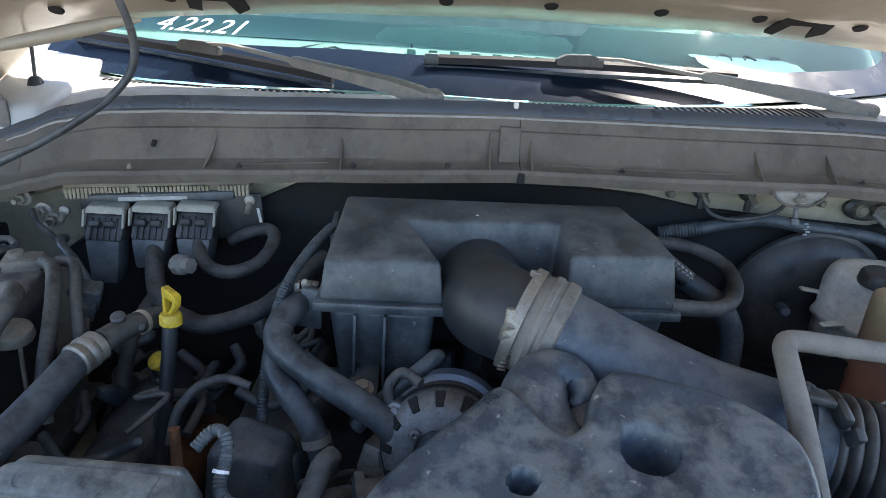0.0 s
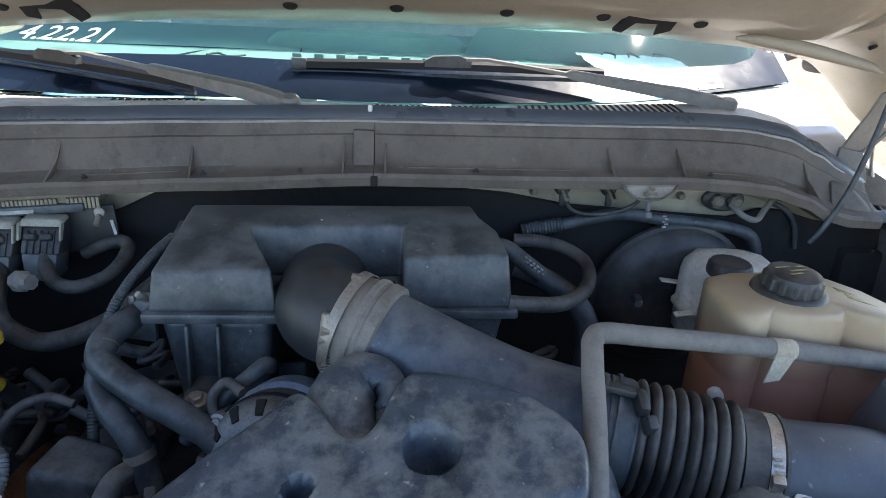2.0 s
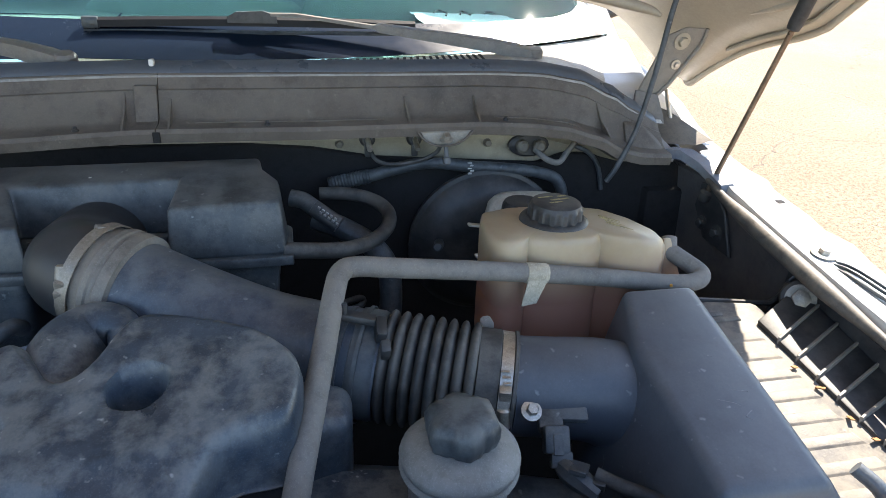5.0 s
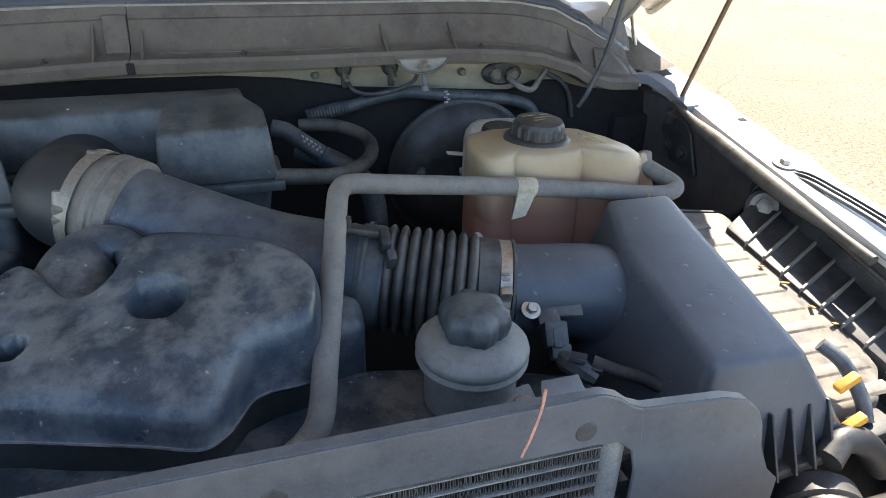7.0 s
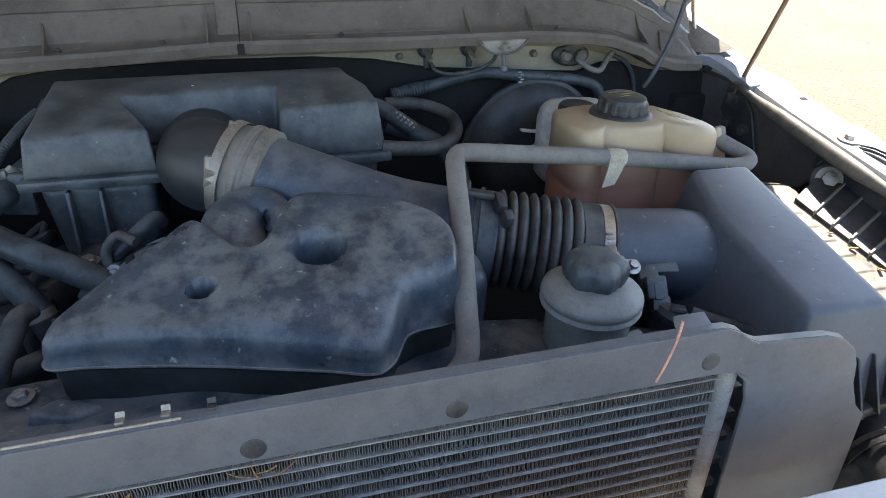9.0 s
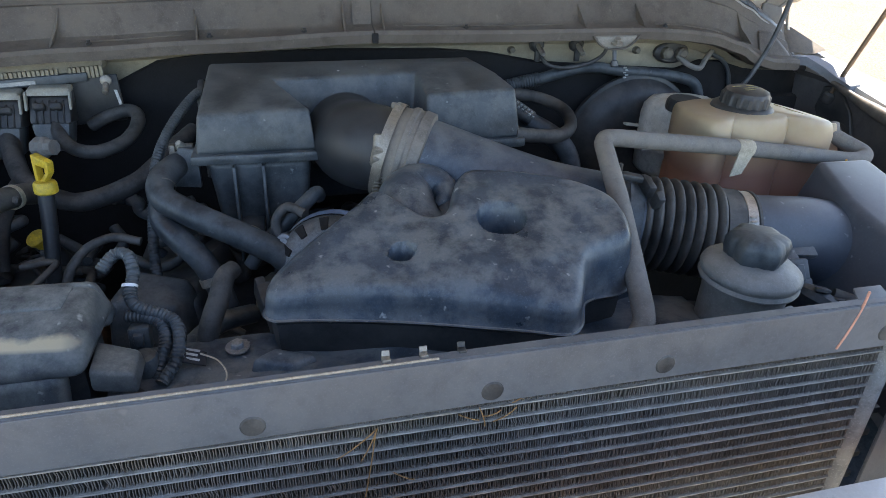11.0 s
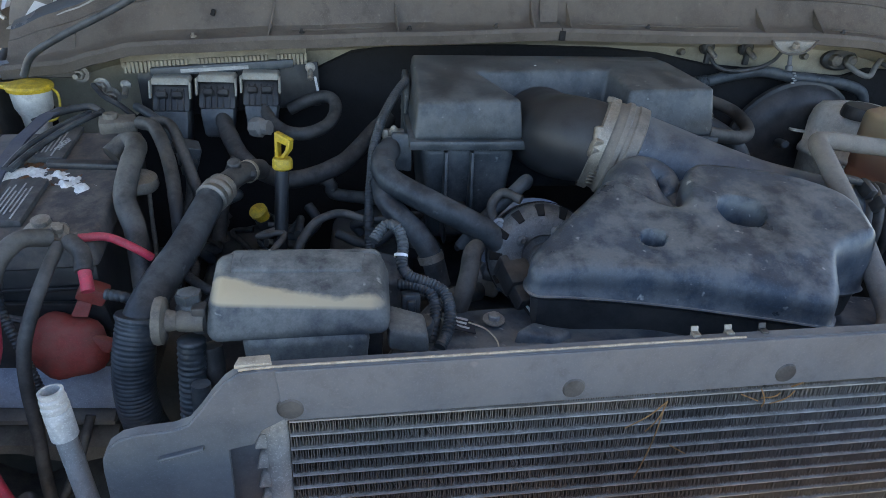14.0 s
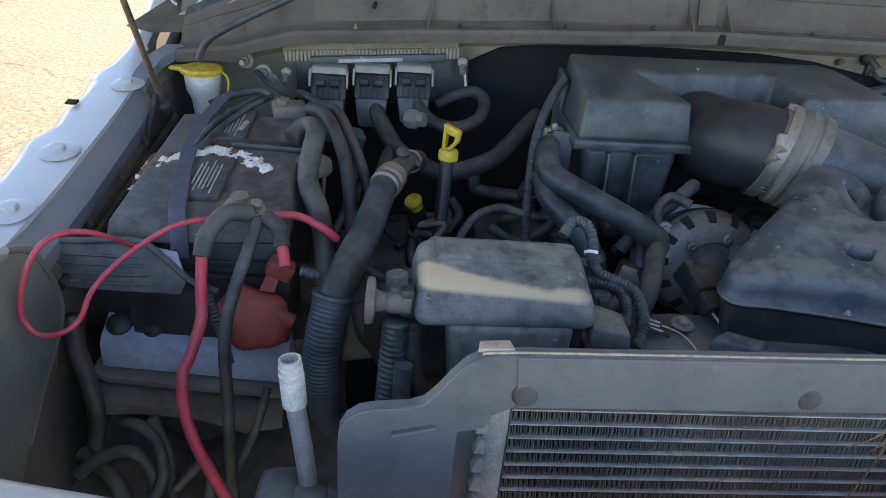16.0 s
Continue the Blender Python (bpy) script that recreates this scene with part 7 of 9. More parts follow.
    solo("wire_loom", tube([(-0.400, 0.725, 1.255), (-0.398, 0.71, 1.235), (-0.405, 0.69, 1.205), (-0.42, 0.67, 1.17)], 0.0055, 10), loom_tape, "thin loom below the grey plug", "loom", "wire looms")
    q = thing("sensor_fitting", "silver-grey sensor fitting below the computer plugs", "sensor", (-0.325, 0.83, 1.28))
    part("body", lathe([(0.012, 0), (0.015, 0.006), (0.015, 0.016), (0.011, 0.020), (0.011, 0.030)], (-0.330, 0.835, 1.285), (0.9, -0.4, 0.1), 8), foam_hose, q)
    for x, z in ((-0.585, 1.318), (-0.558, 1.300), (-0.545, 1.286)):
        solo("firewall_stud", join(bolt((x, 0.93, z + 0.02), (0, -1, 0), 0.008, 0.010, 1.6), lathe([(0.004, 0), (0.004, 0.018)], (x, 0.925, z + 0.02), (0, -1, 0), 8)), dull_steel, "dull threaded stud with nut on the firewall", "stud", "firewall studs")
    solo("wire_loom", tube([(-0.565, 0.915, 1.325), (-0.545, 0.89, 1.315), (-0.52, 0.875, 1.305), (-0.50, 0.87, 1.29)], 0.004, 8), loom_tape, "thin loom along the firewall", "loom", "wire looms")


looms()


def hoses():
    def hose(name, pts, r, mat_, label, **kw):
        h = thing(name, label, "hose", pts[0], "coolant hoses")
        part("tube", tube(pts, r, 20, 8, **kw), mat_, h)
        a, b = Vector(pts[2][:3]), Vector(pts[3][:3])
        part("print_line", band(a + (b - a) * 0.4, b - a, r * 1.004, 0.0016, 0.0003, 20), foam_hose, h, "thin pale ring")
        part("end_bead", band(Vector(pts[0][:3]), Vector(pts[1][:3]) - Vector(pts[0][:3]), r * 1.02, 0.005, 0.001, 20), mat_, h)
        return h
    hose("coolant_hose", [(-0.128, 0.752, 1.282), (-0.138, 0.715, 1.288), (-0.148, 0.675, 1.284), (-0.143, 0.648, 1.274), (-0.120, 0.630, 1.264), (-0.085, 0.612, 1.251), (-0.045, 0.598, 1.234), (-0.012, 0.588, 1.215), (0.005, 0.580, 1.19), (0.008, 0.575, 1.15)], 0.0160, rubber, "thick black coolant hose curving to the alternator")
    hose("coolant_hose", [(-0.150, 0.672, 1.262), (-0.146, 0.640, 1.248), (-0.128, 0.618, 1.232), (-0.105, 0.602, 1.212), (-0.090, 0.592, 1.185), (-0.08, 0.585, 1.15)], 0.0145, rubber, "black coolant hose under the upper one")
    solo("spring_clamp", join(band((-0.131, 0.735, 1.285), (-0.3, -0.95, 0.15), 0.0165, 0.010, 0.0015), box((-0.125, 0.745, 1.306), (0.022, 0.010, 0.008), 0.002), box((-0.140, 0.742, 1.304), (0.008, 0.012, 0.014), 0.002)), dull_steel, "dull steel spring clamp on a coolant hose", "hose clamp")
    solo("spring_clamp", band((-0.092, 0.593, 1.188), (0.3, -0.25, -0.9), 0.0150, 0.010, 0.0015), dull_steel, "dull steel spring clamp on the lower hose", "hose clamp")
    root = thing("radiator_hose", "dark upper radiator hose with a crimped neck and ribbed sleeve", "hose", (-0.37, 0.58, 1.2), "coolant hoses")
    part("hose", tube([(-0.353, 0.620, 1.263, 0.0165), (-0.360, 0.585, 1.253, 0.0168), (-0.370, 0.530, 1.240, 0.0172), (-0.384, 0.475, 1.228, 0.0172), (-0.394, 0.438, 1.212, 0.0170), (-0.401, 0.424, 1.18, 0.016), (-0.405, 0.42, 1.14, 0.016)], seg=24), rubber, root)
    part("ribbed_sleeve", tube([(-0.395, 0.434, 1.214), (-0.401, 0.424, 1.183), (-0.405, 0.420, 1.150), (-0.405, 0.420, 1.115), (-0.401, 0.425, 1.085), (-0.395, 0.435, 1.055)], 0.0198, 26, 8, rib=0.0013, pitch=0.0044), rubber, root, "ribbed plastic sleeve", sharp=70)
    part("sleeve_lip", lathe([(0.0208, -0.0025), (0.0218, 0.0), (0.0208, 0.0025), (0.018, 0.002)], (-0.3945, 0.435, 1.216), (0.18, 0.30, 0.95), 28), rubber, root)
    part("crimp", lathe([(0.0165, 0), (0.0190, 0.002), (0.0190, 0.008), (0.0175, 0.011), (0.0195, 0.014), (0.0195, 0.020), (0.0175, 0.023), (0.0185, 0.026), (0.0185, 0.032), (0.0135, 0.036)], (-0.354, 0.612, 1.262), (0.30, 0.93, 0.12), 28), dull_steel, root, "crimped metal collar")
    part("neck", tube([(-0.342, 0.645, 1.268, 0.014), (-0.330, 0.680, 1.268, 0.0135), (-0.318, 0.715, 1.262, 0.0135), (-0.312, 0.745, 1.252, 0.014)], seg=18), rubber_dusty, root)
    part("neck_ring", band((-0.322, 0.703, 1.264), (0.3, 0.93, -0.1), 0.0136, 0.006, 0.0015), tape_beige, root)
    part("fitting", join(lathe([(0.007, 0), (0.0085, 0.003), (0.0085, 0.009), (0.006, 0.011)], (-0.333, 0.676, 1.279), (0, -0.5, 1), 18), lathe([(0.0055, 0), (0.0055, 0.020), (0.0035, 0.022)], (-0.330, 0.69, 1.270), (0.9, -0.2, -0.2), 6)), rubber_dusty, root)
    root = thing("ribbed_pipe", "black ribbed cable pipe standing beside the fuse box", "cable pipe", (-0.345, 0.36, 1.1))
    part("pipe", tube([(-0.333, 0.372, 1.232), (-0.335, 0.368, 1.20), (-0.337, 0.362, 1.16), (-0.340, 0.355, 1.11), (-0.343, 0.35, 1.05)], 0.0125, 18, 8, rib=0.0016, pitch=0.0055), rubber, root, sharp=70)
    part("top_fitting", join(lathe([(0.010, 0), (0.012, 0.004), (0.012, 0.02), (0.009, 0.024), (0.009, 0.034), (0.006, 0.036)], (-0.334, 0.384, 1.236), (0, 0.1, 1), 18), lathe([(0.011, 0), (0.011, 0.008)], (-0.334, 0.386, 1.262), (0, 0, 1), 6)), plastic, root)
    solo("engine_hose", tube([(-0.318, 0.378, 1.22), (-0.316, 0.372, 1.18), (-0.306, 0.366, 1.15), (-0.302, 0.36, 1.12)], 0.009, 14), rubber_dusty, "short dusty hose below the fuse box", "hose", "coolant hoses")
    solo("engine_hose", tube([(-0.325, 0.35, 1.20), (-0.327, 0.345, 1.15), (-0.33, 0.34, 1.08)], 0.008, 14), rubber, "short dark hose below the fuse box", "hose", "coolant hoses")


hoses()


def dipstick():
    root = thing("dipstick", "yellow loop-handled oil dipstick in a black tube", "dipstick", (-0.272, 0.64, 1.1), moved=(-0.003, 0.0175, -0.011))
    part("guide_tube", tube([(-0.273, 0.660, 1.288), (-0.275, 0.652, 1.25), (-0.278, 0.638, 1.20), (-0.282, 0.62, 1.13), (-0.285, 0.61, 1.05)], 0.0088, 16), elbow_rubber, root)
    part("collar", lathe([(0.0105, -0.006), (0.0128, -0.004), (0.0128, 0.006), (0.011, 0.009), (0.006, 0.010)], (-0.272, 0.661, 1.293), (0.02, 0.05, 1), 24), yellow, root)
    x, y, z = -0.271, 0.662, 1.302
    loop = join(hexa([(x - 0.012, y - 0.006, z), (x - 0.006, y - 0.006, z), (x - 0.006, y + 0.006, z), (x - 0.012, y + 0.006, z), (x - 0.010, y - 0.006, z + 0.0326), (x - 0.004, y - 0.006, z + 0.0340), (x - 0.004, y + 0.006, z + 0.0340), (x - 0.010, y + 0.006, z + 0.0326)], 0.0015),
                        hexa([(x - 0.004, y - 0.006, z), (x + 0.004, y - 0.006, z), (x + 0.004, y + 0.006, z), (x - 0.004, y + 0.006, z), (x + 0.010, y - 0.006, z + 0.0133), (x + 0.016, y - 0.006, z + 0.0118), (x + 0.016, y + 0.006, z + 0.0118), (x + 0.010, y + 0.006, z + 0.0133)], 0.0015),
                        hexa([(x + 0.009, y - 0.006, z + 0.0118), (x + 0.016, y - 0.006, z + 0.0118), (x + 0.016, y + 0.006, z + 0.0118), (x + 0.009, y + 0.006, z + 0.0118), (x + 0.012, y - 0.006, z + 0.0252), (x + 0.019, y - 0.006, z + 0.0266), (x + 0.019, y + 0.006, z + 0.0266), (x + 0.012, y + 0.006, z + 0.0252)], 0.0015),
                        hexa([(x - 0.010, y - 0.006, z + 0.0229), (x + 0.014, y - 0.006, z + 0.0178), (x + 0.014, y + 0.006, z + 0.0222), (x - 0.010, y + 0.006, z + 0.0289), (x - 0.010, y - 0.006, z + 0.0348), (x + 0.018, y - 0.006, z + 0.0274), (x + 0.018, y + 0.006, z + 0.0274), (x - 0.010, y + 0.006, z + 0.0348)], 0.0015))
    loop.transform(Matrix.Translation((x, y, z)) @ Matrix.Rotation(radians(-30), 4, "Z") @ Matrix.Diagonal((0.78, 0.8, 0.95, 1)) @ Matrix.Translation((-x, -y, -z)))
    part("handle", loop, yellow, root)
    o = thing("oil_cap", "small yellow oil filler cap low on the engine", "oil cap", (-0.309, 0.707, 1.19), moved=(-0.004, 0.015, -0.009))
    part("cap", lathe([(0.008, -0.014), (0.010, -0.012), (0.010, 0.0), (0.0125, 0.002), (0.0125, 0.007), (0.009, 0.009)], (-0.310, 0.707, 1.205), (-0.3, -0.5, 0.8), 22), yellow, o)
    part("tube", lathe([(0.012, 0), (0.012, 0.08)], (-0.308, 0.712, 1.198), (0.2, 0.5, -0.8), 16), dark_plastic, o)


dipstick()


dark_alloy = surface("stained_cast_alloy", (0.155, 0.165, 0.175), 0.5, metal=0.5, dust=DUST, dusty=0.4, size=40, tone=0.4, bump=0.5)


def alternator():
    root = thing("alternator", "cast alloy alternator with slotted vents and a black plug", "alternator", (0.03, 0.56, 1.18))
    ax = Vector((-0.12, -0.93, 0.34)).normalized()
    c = Vector((0.046, 0.566, 1.198))
    prof = [(0.066, -0.060), (0.068, -0.050), (0.068, -0.014), (0.0655, -0.004), (0.060, 0.004), (0.052, 0.010), (0.042, 0.013), (0.030, 0.0135), (0.028, 0.008), (0.020, 0.008), (0.018, 0.014), (0.004, 0.015)]
    part("rear_housing", lathe(prof, c, ax, 56), dark_alloy, root)
    x, y, z = frame_of(ax)
    for i in range(13):
        a = 2 * math.pi * i / 13
        out = x * math.cos(a) + y * math.sin(a)
        tang = -x * math.sin(a) + y * math.cos(a)
        lean = radians(44)
        along = out * math.cos(lean) - z * math.sin(lean)
        nrm = out * math.sin(lean) + z * math.cos(lean)
        m = Matrix.Translation(c + out * 0.0595 + z * 0.0035) @ Matrix((along, tang, nrm)).transposed().to_4x4()
        b = prism([(-0.009, -0.0042, -0.002), (0.010, -0.0058, -0.002), (0.010, 0.0058, -0.002), (-0.009, 0.0042, -0.002)], [(-0.009, -0.0042, 0.0016), (0.010, -0.0058, 0.0016), (0.010, 0.0058, 0.0016), (-0.009, 0.0042, 0.0016)], 0.0008, 1)
        b.transform(m)
        part("vent_slot", b, shield, root)
    part("belt_line", band(c + z * -0.020, ax, 0.0685, 0.010, 0.0012, 48), shield, root, "dark gap round the housing")
    for i in range(5):
        a = 2 * math.pi * (i + 0.5) / 5
        e = c + (x * math.cos(a) + y * math.sin(a)) * 0.036 + z * 0.011
        part("boss", lathe([(0.007, 0), (0.0065, 0.006), (0.003, 0.0075), (0.001, 0.006)], e, ax, 12), dark_alloy, root)
    part("front_housing", lathe([(0.070, -0.11), (0.072, -0.066), (0.066, -0.060)], c, ax, 48), blue_bracket, root, "blue-grey housing ring")
    for k in (-0.6, 1.5, 3.6):
        e = c + (x * math.cos(k) + y * math.sin(k)) * 0.068 + z * -0.012
        part("ear", join(lathe([(0.009, -0.03), (0.010, 0.0), (0.008, 0.004)], e, ax, 16), bolt(e + z * 0.004, ax, 0.005, 0.005)), alloy, root)
    part("regulator", join(box(c + z * 0.014 + x * -0.036 + y * -0.016, (0.044, 0.026, 0.016), 0.004, 2, (40, 0, -20)), box(c + z * 0.016 + x * -0.050 + y * -0.034, (0.026, 0.024, 0.020), 0.003, 2, (40, 0, -20))), plastic, root)
    p = thing("alternator_plug", "black wiring plug with white and black wires", "plug", (-0.03, 0.46, 1.23), moved=(0.010, -0.016, -0.015))
    part("shell", join(box((-0.030, 0.478, 1.246), (0.030, 0.030, 0.026), 0.003, 2, (25, 0, 15)), box((-0.028, 0.462, 1.236), (0.020, 0.034, 0.020), 0.003, 2, (25, 0, 15)), box((-0.043, 0.490, 1.252), (0.010, 0.012, 0.028), 0.002, 2, (25, 0, 15))), dark_plastic, p)
    for i in range(4):
        d = i * 0.0035
        part("wire", tube([(-0.028 + d, 0.448, 1.228), (-0.022 + d, 0.436, 1.222), (-0.016 + d, 0.424, 1.214), (-0.012 + d, 0.412, 1.204)], 0.0016, 6), marker if i == 1 else ink, p)
    part("holder", hexa([(-0.022, 0.395, 1.19), (0.020, 0.395, 1.19), (0.020, 0.42, 1.19), (-0.022, 0.42, 1.19), (-0.020, 0.400, 1.210), (0.018, 0.400, 1.210), (0.018, 0.415, 1.214), (-0.020, 0.415, 1.214)], 0.003), dark_plastic, p)
    solo("taped_loom", tube([(-0.058, 0.492, 1.253), (-0.066, 0.478, 1.252), (-0.072, 0.460, 1.238), (-0.080, 0.445, 1.222), (-0.09, 0.44, 1.19)], 0.010, 14, 8, wobble=0.1), loom_tape, "dusty taped loom end beside the alternator", "loom", "wire looms")
    solo("taped_loom", tube([(0.02, 0.60, 1.262), (0.0, 0.615, 1.266), (-0.015, 0.61, 1.25), (-0.01, 0.60, 1.225)], 0.006, 10), rubber_dusty, "thin cable behind the alternator", "loom", "wire looms")
    solo("engine_hose", tube([(0.04, 0.655, 1.262), (0.036, 0.640, 1.272), (0.020, 0.630, 1.262), (-0.005, 0.622, 1.242), (-0.03, 0.618, 1.218), (-0.05, 0.615, 1.19)], 0.009, 14), rubber, "black hose below the intake elbow", "hose", "coolant hoses")
    solo("engine_hose", tube([(-0.045, 0.52, 1.18), (-0.075, 0.50, 1.186), (-0.10, 0.485, 1.178), (-0.13, 0.47, 1.15), (-0.16, 0.46, 1.11)], 0.011, 14), rubber, "black hose low in front of the engine", "hose", "coolant hoses")
    for pts in ([(-0.172, 0.462, 1.278), (-0.160, 0.474, 1.288), (-0.148, 0.470, 1.288), (-0.143, 0.456, 1.276), (-0.145, 0.440, 1.262), (-0.138, 0.430, 1.254), (-0.118, 0.424, 1.248), (-0.106, 0.416, 1.243), (-0.102, 0.400, 1.234), (-0.106, 0.382, 1.222), (-0.116, 0.366, 1.214)],
                [(-0.150, 0.430, 1.246), (-0.132, 0.426, 1.246), (-0.118, 0.418, 1.240), (-0.115, 0.404, 1.230), (-0.119, 0.390, 1.218), (-0.124, 0.38, 1.20)]):
        solo("ribbed_loom", tube(pts, 0.0062, 12, 8, rib=0.0011, pitch=0.0036), rubber, "grey-black ribbed wire loom looping beside the fuse box", "loom", "wire looms")
    tag = thing("loom_tag", "white wrap tag printed with small marks on the loom", "tag", (-0.1, 0.38, 1.22))
    part("tag", hexa([(-0.104, 0.384, 1.222), (-0.080, 0.378, 1.218), (-0.080, 0.392, 1.222), (-0.104, 0.400, 1.228), (-0.104, 0.384, 1.2235), (-0.080, 0.378, 1.2195), (-0.080, 0.392, 1.2235), (-0.104, 0.400, 1.2295)], 0), ink, tag)
    for i in range(3):
        part("print_bar", box((-0.093, 0.3855 + i * 0.0045, 1.2228 + i * 0.0017), (0.016 - 0.004 * (i % 2), 0.0022, 0.0004), 0, 1, (20, 8, -16)), label_white, tag)
    part("ring", band((-0.1455, 0.447, 1.268), (0.1, 0.6, 0.7), 0.0064, 0.003, 0.0006, 16), marker, tag)


alternator()


def fan_shroud():
    root = thing("fan_shroud", "dusty black plastic fan shroud behind the radiator", "fan shroud", (0.12, 0.36, 1.1))
    bm = bmesh.new()
    nx, ny = 44, 12
    g = []
    for j in range(ny + 1):
        row = []
        for i in range(nx + 1):
            x = -0.16 + 0.60 * i / nx
            y = 0.285 + 0.15 * j / ny
            z = 1.213 - 0.05 * max(0, (y - 0.33)) - 0.03 * max(0, x - 0.2) + 0.006 * noise.noise(Vector((x * 22, y * 22, 0.5)))
            if j == 0:
                z += 0.03
            row.append(bm.verts.new((x, y, z)))
        g.append(row)
    for j in range(ny):
        for i in range(nx):
            bm.faces.new((g[j][i], g[j][i + 1], g[j + 1][i + 1], g[j + 1][i]))
    bmesh.ops.solidify(bm, geom=list(bm.faces), thickness=0.006)
    part("deck", bm, cover_plastic, root)
    part("front_wall", box((0.147, 0.300, 1.13), (0.82, 0.012, 0.20), 0.004), dark_plastic, root)
    part("deck_bolt", bolt((-0.055, 0.409, 1.213), (0, -0.1, 1), 0.0065, 0.006, 1.7), alloy, root, "zinc bolt with washer")
    part("deck_flap", prism([(-0.045, 0.375, 1.205), (-0.005, 0.36, 1.205), (0.02, 0.378, 1.205), (-0.02, 0.395, 1.205)], [(-0.04, 0.377, 1.222), (-0.008, 0.365, 1.219), (0.015, 0.378, 1.218), (-0.02, 0.392, 1.221)], 0.004), cover_plastic, root)
    solo("thin_wire", tube([(-0.168, 0.262, 1.279), (-0.145, 0.268, 1.2795), (-0.11, 0.268, 1.2795), (-0.085, 0.262, 1.279)], 0.0005, 6), tape_beige, "thin pale wire lying on the shroud bar", "wire")
    solo("thin_wire", tube([(-0.085, 0.39, 1.224), (-0.07, 0.38, 1.222), (-0.062, 0.365, 1.218), (-0.064, 0.35, 1.214)], 0.0008, 6), tape_beige, "thin pale wire beside the loom tag", "wire")
    low = thing("coolant_pipe", "fat black pipe low behind the radiator", "pipe", (0.5, 0.42, 1.05))
    part("pipe", tube([(0.33, 0.46, 1.155), (0.42, 0.445, 1.150), (0.52, 0.43, 1.14), (0.62, 0.42, 1.12)], 0.035, 24), rubber, low)


fan_shroud()


def engine():
    root = thing("engine_block", "dark dusty engine mass with covers and manifolds deep in the bay", "engine", (0.10, 0.7, 0.8))
    part("block", prism([(-0.24, 0.48, 0.70), (0.42, 0.48, 0.70), (0.42, 0.92, 0.70), (-0.24, 0.92, 0.70)], [(-0.20, 0.56, 1.10), (0.38, 0.56, 1.10), (0.38, 0.90, 1.12), (-0.20, 0.90, 1.12)], 0.03, 3), dark_plastic, root)
    part("head_cover", prism([(-0.23, 0.58, 1.02), (-0.10, 0.58, 1.06), (-0.10, 0.88, 1.06), (-0.23, 0.88, 1.02)], [(-0.215, 0.60, 1.13), (-0.115, 0.60, 1.16), (-0.115, 0.86, 1.16), (-0.215, 0.86, 1.13)], 0.012, 3), plastic, root)
    part("throttle_body", prism([(-0.22, 0.575, 1.10), (-0.12, 0.565, 1.10), (-0.10, 0.63, 1.10), (-0.20, 0.65, 1.10)], [(-0.215, 0.585, 1.175), (-0.135, 0.575, 1.165), (-0.12, 0.62, 1.18), (-0.19, 0.64, 1.19)], 0.012, 3), plastic, root)
    part("timing_cover", prism([(-0.10, 0.50, 0.9), (0.30, 0.50, 0.9), (0.30, 0.57, 0.9), (-0.10, 0.57, 0.9)], [(-0.08, 0.51, 1.12), (0.28, 0.51, 1.12), (0.28, 0.57, 1.12), (-0.08, 0.57, 1.12)], 0.02, 3), dull_steel, root)
    part("manifold", tube([(-0.30, 0.58, 1.00), (-0.31, 0.66, 1.02), (-0.31, 0.74, 1.02), (-0.30, 0.82, 1.00)], 0.045, 20), rust, root, "rusty exhaust manifold")
    part("pulley", lathe([(0.065, -0.02), (0.068, -0.015), (0.060, -0.008), (0.060, 0.008), (0.068, 0.015), (0.05, 0.02), (0.03, 0.012), (0.002, 0.012)], (-0.30, 0.50, 1.14), (0, -1, 0), 36), dark_plastic, root)
    part("rust_pipe", tube([(-0.25, 0.60, 1.19), (-0.247, 0.59, 1.12), (-0.25, 0.585, 1.05)], 0.006, 10), rust, root)
    rng = random.Random(21)
    for i in range(34):
        x, y = rng.uniform(-0.22, 0.40), rng.uniform(0.58, 0.86)
        z = rng.uniform(1.12, 1.20)
        pts = [(x, y, z)]
        for k in range(4):
            x += rng.uniform(-0.07, 0.07)
            y += rng.uniform(-0.05, 0.05)
            z += rng.uniform(-0.03, 0.02)
            pts.append((min(0.42, max(-0.25, x)), min(0.9, max(0.57, y)), min(1.21, z)))
        part("pipe", tube(pts, rng.choice((0.005, 0.007, 0.010)), 10, 6), rng.choice((rubber, rubber_dusty, loom_tape, plastic)), root)
    part("valve_cover", prism([(-0.42, 0.60, 1.00), (-0.30, 0.60, 1.02), (-0.30, 0.86, 1.04), (-0.42, 0.86, 1.02)], [(-0.40, 0.62, 1.09), (-0.32, 0.62, 1.11), (-0.32, 0.85, 1.13), (-0.40, 0.85, 1.11)], 0.014, 3), plastic, root)
    for i in range(16):
        x, y, z = rng.uniform(-0.42, -0.26), rng.uniform(0.60, 0.84), rng.uniform(1.10, 1.19)
        pts = [(x, y, z)]
        for k in range(4):
            x, y, z = x + rng.uniform(-0.04, 0.04), y + rng.uniform(-0.05, 0.05), z + rng.uniform(-0.03, 0.02)
            pts.append((min(-0.24, max(-0.43, x)), min(0.9, max(0.57, y)), min(1.20, z)))
        part("cable_run", tube(pts, rng.choice((0.004, 0.006, 0.008)), 10, 6), rng.choice((rubber, rubber_dusty, loom_tape)), root)
